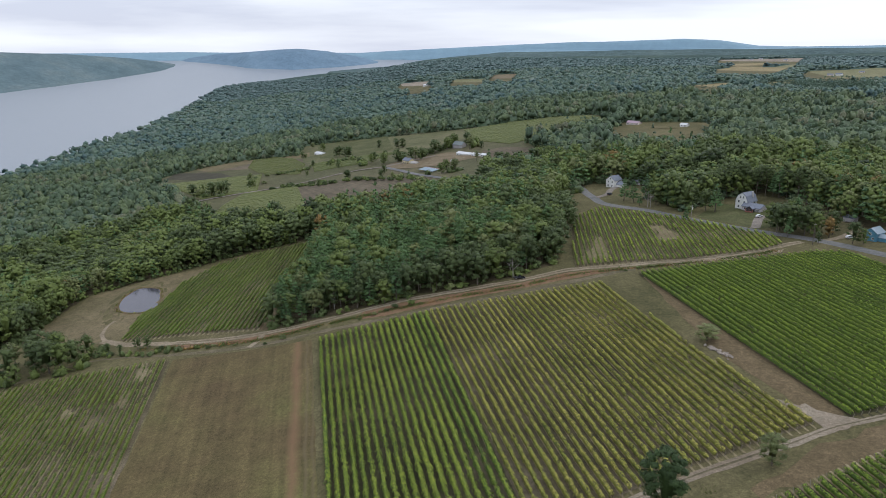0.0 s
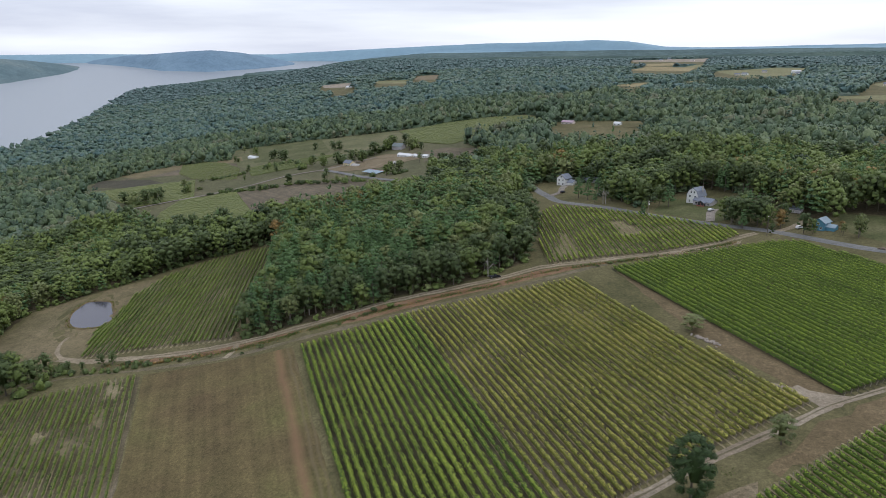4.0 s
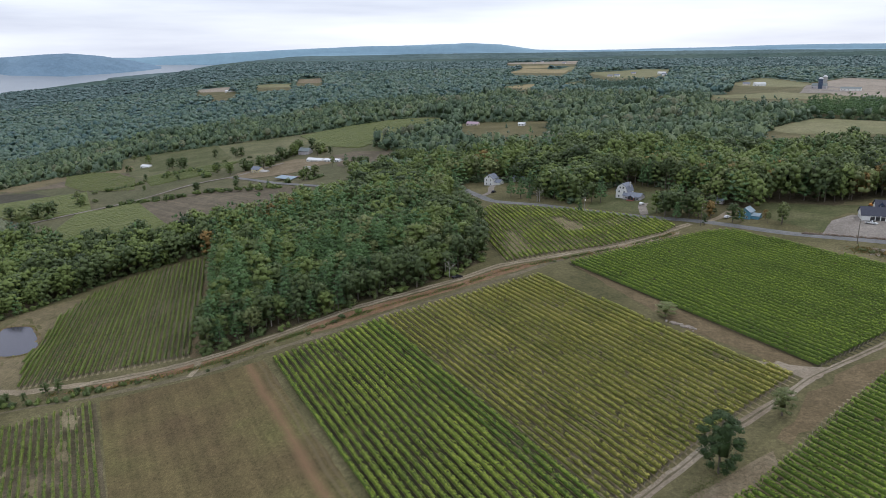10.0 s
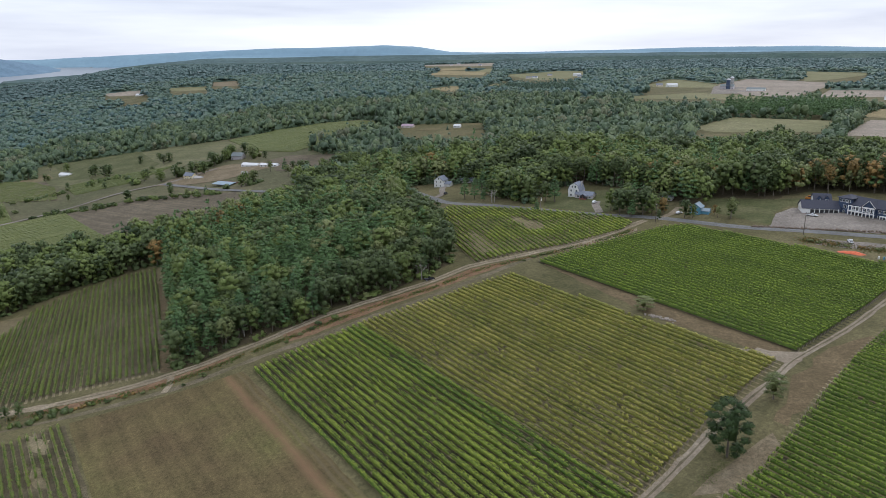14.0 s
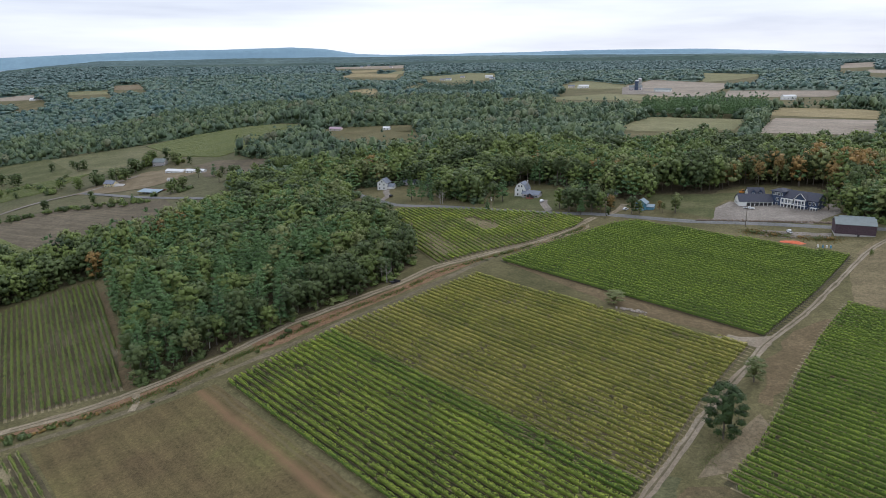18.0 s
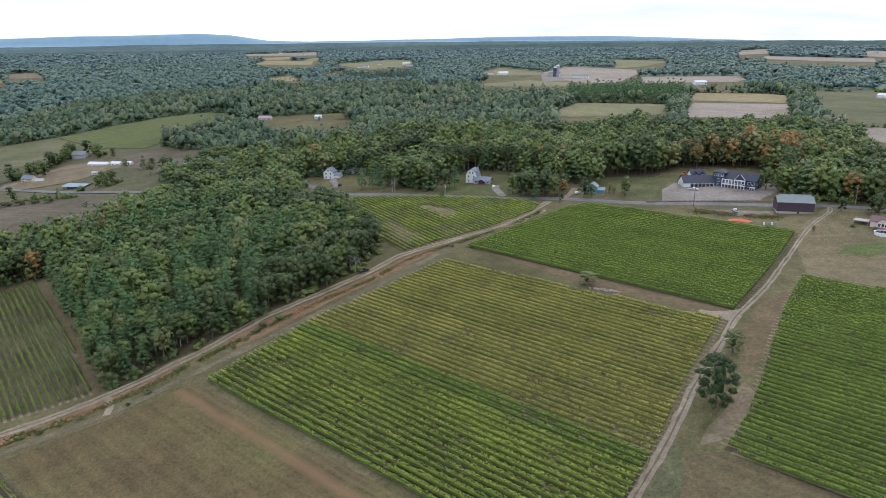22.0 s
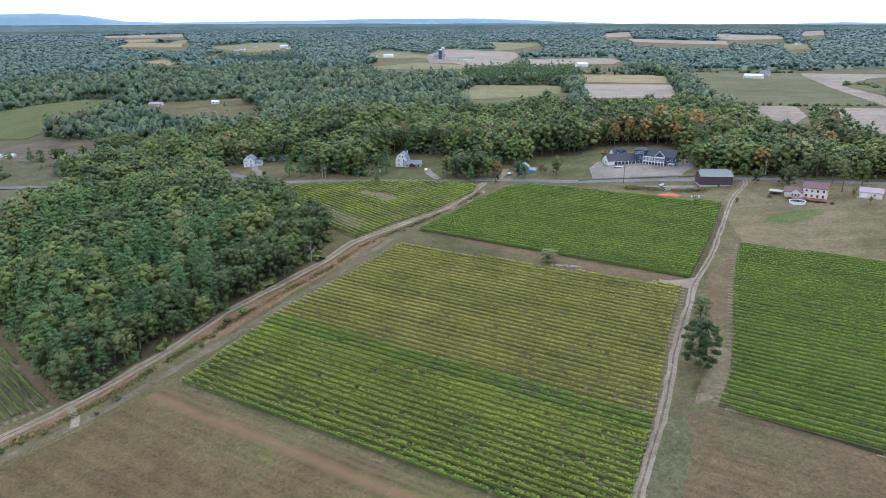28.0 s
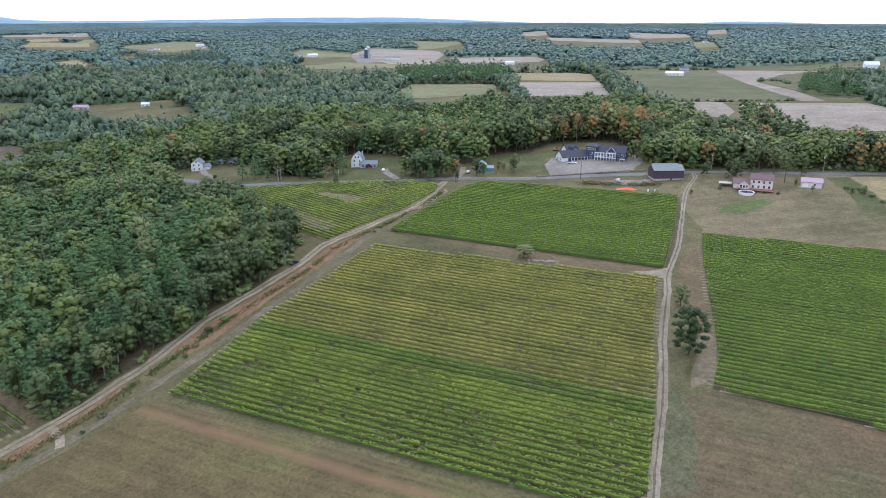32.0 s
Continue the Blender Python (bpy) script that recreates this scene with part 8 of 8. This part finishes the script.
def vehicle(name, label, x, y, ang, length, paint, pickup):
    ob = new(name)
    tagged(ob, label, "car")
    ob.matrix_world = Matrix.Translation((x, y, gz(x, y) + 0.12)) @ Matrix.Rotation(radians(ang), 4, 'Z')
    h, w = length / 2, 0.95
    low = [(-h, 0.45), (-h, 0.95), (-h * 0.97, 1.02), (h * 0.35, 1.05), (h * 0.93, 0.95), (h, 0.8), (h, 0.45)]
    top = ([(-h * 0.12, 1.04), (-h * 0.08, 1.70), (h * 0.25, 1.72), (h * 0.48, 1.05)] if pickup else [(-h * 0.93, 1.0), (-h * 0.72, 1.55), (h * 0.12, 1.60), (h * 0.48, 1.04)])

    def run(prof, half):
        bm = bmesh.new()
        extruded(bm, prof, -half, half, 'y')
        bmesh.ops.bevel(bm, geom=bm.edges[:], offset=0.05, segments=1, affect='EDGES')
        return bm
    part("body", run(low, w), paint, ob)
    part("cabin", run(top, w - 0.12), paint, ob)
    g0, g1 = top[0][0], top[-1][0]
    boxes("side_window", M_GLASS, ob, [(g0 + 0.35, g1 - 0.75, -w + 0.10, -w + 0.16, 1.12, 1.52), (g0 + 0.35, g1 - 0.75, w - 0.16, w - 0.10, 1.12, 1.52)])
    bm = bmesh.new()
    (xa, za), (xb, zb) = top[-2], top[-1]
    v = [bm.verts.new(c) for c in ((xa + 0.06, -0.7, za - 0.04), (xa + 0.06, 0.7, za - 0.04), (xb - 0.02, 0.75, zb + 0.08), (xb - 0.02, -0.75, zb + 0.08))]
    f = bm.faces.new(v)
    bmesh.ops.solidify(bm, geom=[f], thickness=0.04)
    part("windscreen", bm, M_GLASS, ob)
    if pickup:
        boxes("cargo_bed", M_DARKIN, ob, [(-h * 0.95, -h * 0.16, -w + 0.12, w - 0.12, 0.9, 1.06)], "dark open cargo bed")
    for sx in (-0.62, 0.64):
        for sy in (-w + 0.06, w - 0.06):
            wheel(ob, sx * h, sy, 0.38, 0.24)
    for sy in (-0.65, 0.65):
        boxes("headlight", M_WHITE, ob, [(h - 0.06, h + 0.01, sy - 0.16, sy + 0.16, 0.68, 0.84)])
        boxes("tail_light", M_METAL_RED, ob, [(-h - 0.01, -h + 0.05, sy - 0.14, sy + 0.14, 0.72, 0.92)])


vehicle("pickup_truck", "black pickup truck parked on an earth track", 10.5, 344.5, 20, 5.8, M_BLACKCAR, True)
vehicle("pickup_truck", "white pickup truck parked before a large house", 226.5, 360.5, -53, 6.0, M_WHITECAR, True)
vehicle("car", "white car parked in a driveway", 131, 442.5, 48, 4.6, M_WHITECAR, False)
vehicle("pickup_truck", "white pickup truck parked in a gravel pull-in", 215, 313.5, 65, 5.6, M_WHITECAR, True)
vehicle("car", "white car parked by a roadside lot", 166, 396, 30, 4.5, M_WHITECAR, False)
vehicle("car", "dark car parked at a road bend", 46, 521, 60, 4.6, M_BLACKCAR, False)
ribbon("driveway", [(126, 420), (128, 428), (130, 438), (134, 446)], 5.0, M_GRAVEL, 0.13, "pale gravel driveway", wob=0.4)
ribbon("driveway", [(154, 394), (162, 398), (172, 408)], 4.0, M_DIRT2, 0.13, "earth driveway among trees", wob=0.4)
ribbon("driveway", [(36, 512), (44, 524), (46, 540), (50, 552)], 4.5, M_GRAVEL, 0.13, "gravel driveway at a road bend", wob=0.4)
ribbon("driveway", [(262, 332), (275, 352), (270, 372), (262, 380)], 5.0, M_GRAVEL, 0.13, "gravel drive round a large house", wob=0.4)
dg = new("excavator")
tagged(dg, "small orange tracked excavator at the edge of the woods", "excavator")
dg.matrix_world = Matrix.Translation((247, 394, gz(247, 394))) @ Matrix.Rotation(radians(-60), 4, 'Z')
for sy in (-0.9, 0.9):
    boxes("track", M_TYRE, dg, [(-1.5, 1.5, sy - 0.25, sy + 0.25, 0.0, 0.7)])
boxes("machine_body", M_DIGGER, dg, [(-1.4, 0.9, -0.9, 0.9, 0.75, 1.7)])
boxes("cab", M_DIGGER, dg, [(0.0, 1.0, -0.9, 0.1, 1.7, 2.8)])
boxes("cab_window", M_GLASS, dg, [(0.15, 1.03, -0.93, 0.13, 1.9, 2.65)])
bm = bmesh.new()
extruded(bm, [(0.8, 1.3), (3.2, 3.1), (4.6, 1.6), (4.5, 1.2), (3.2, 2.6), (0.9, 1.0)], 0.15, 0.5, 'y')
part("boom", bm, M_DIGGER, dg)
boxes("bucket", M_TYRE, dg, [(4.2, 4.9, 0.0, 0.7, 0.5, 1.2)])

# ---- pond ----
def pond_edge(k, n, grow=0.0):
    a = 2 * math.pi * k / n
    ca, sa = math.cos(a), math.sin(a)
    u, v = (23.3 + grow) * math.copysign(abs(ca) ** 0.8, ca), (11.0 + grow) * math.copysign(abs(sa) ** 0.8, sa) * (1 - 0.10 * ca)
    u, v = u + 0.6 * math.sin(5 * a), v + 0.5 * math.sin(4 * a + 1)
    return -225.9 - 0.479 * u - 0.878 * v, 371.0 + 0.878 * u - 0.479 * v


POND_Z = -37.85
M_POND, n_, l_, b_ = nodes_of("dark_pond_water")
b_.inputs["Base Color"].default_value = (0.05, 0.048, 0.065, 1)
b_.inputs["Roughness"].default_value = 0.12
b_.inputs["Specular IOR Level"].default_value = 0.35
bm = bmesh.new()
bm.faces.new([bm.verts.new((*pond_edge(k, 48), POND_Z)) for k in range(48)])
tagged(part("pond_water", bm, M_POND), "still grey-violet farm pond", "pond", kind="structure")
bm = bmesh.new()
ra = [bm.verts.new((*pond_edge(k, 48, -0.3), POND_Z - 0.3)) for k in range(48)]
rb = [bm.verts.new((*pond_edge(k, 48, 0.5), POND_Z + 0.25)) for k in range(48)]
rc = []
for k in range(48):
    x, y = pond_edge(k, 48, 2.2 + 0.8 * math.sin(k * 0.9))
    rc.append(bm.verts.new((x, y, gz(x, y) + 0.06)))
for k in range(48):
    j = (k + 1) % 48
    bm.faces.new((ra[k], ra[j], rb[j], rb[k]))
    bm.faces.new((rb[k], rb[j], rc[j], rc[k]))
bmesh.ops.recalc_face_normals(bm, faces=bm.faces[:])
for f in bm.faces:
    f.smooth = True
tagged(part("pond_rim", bm, M_WORN), "bare earth rim round a pond", "bank", kind="structure")

ring_line = [pond_edge(k, 24, 1.2) for k in range(25)]
weeds(ring_line, 1.4, 900, M_VINE_LITE, "yellow-green reeds round a pond", 66, 0.9)
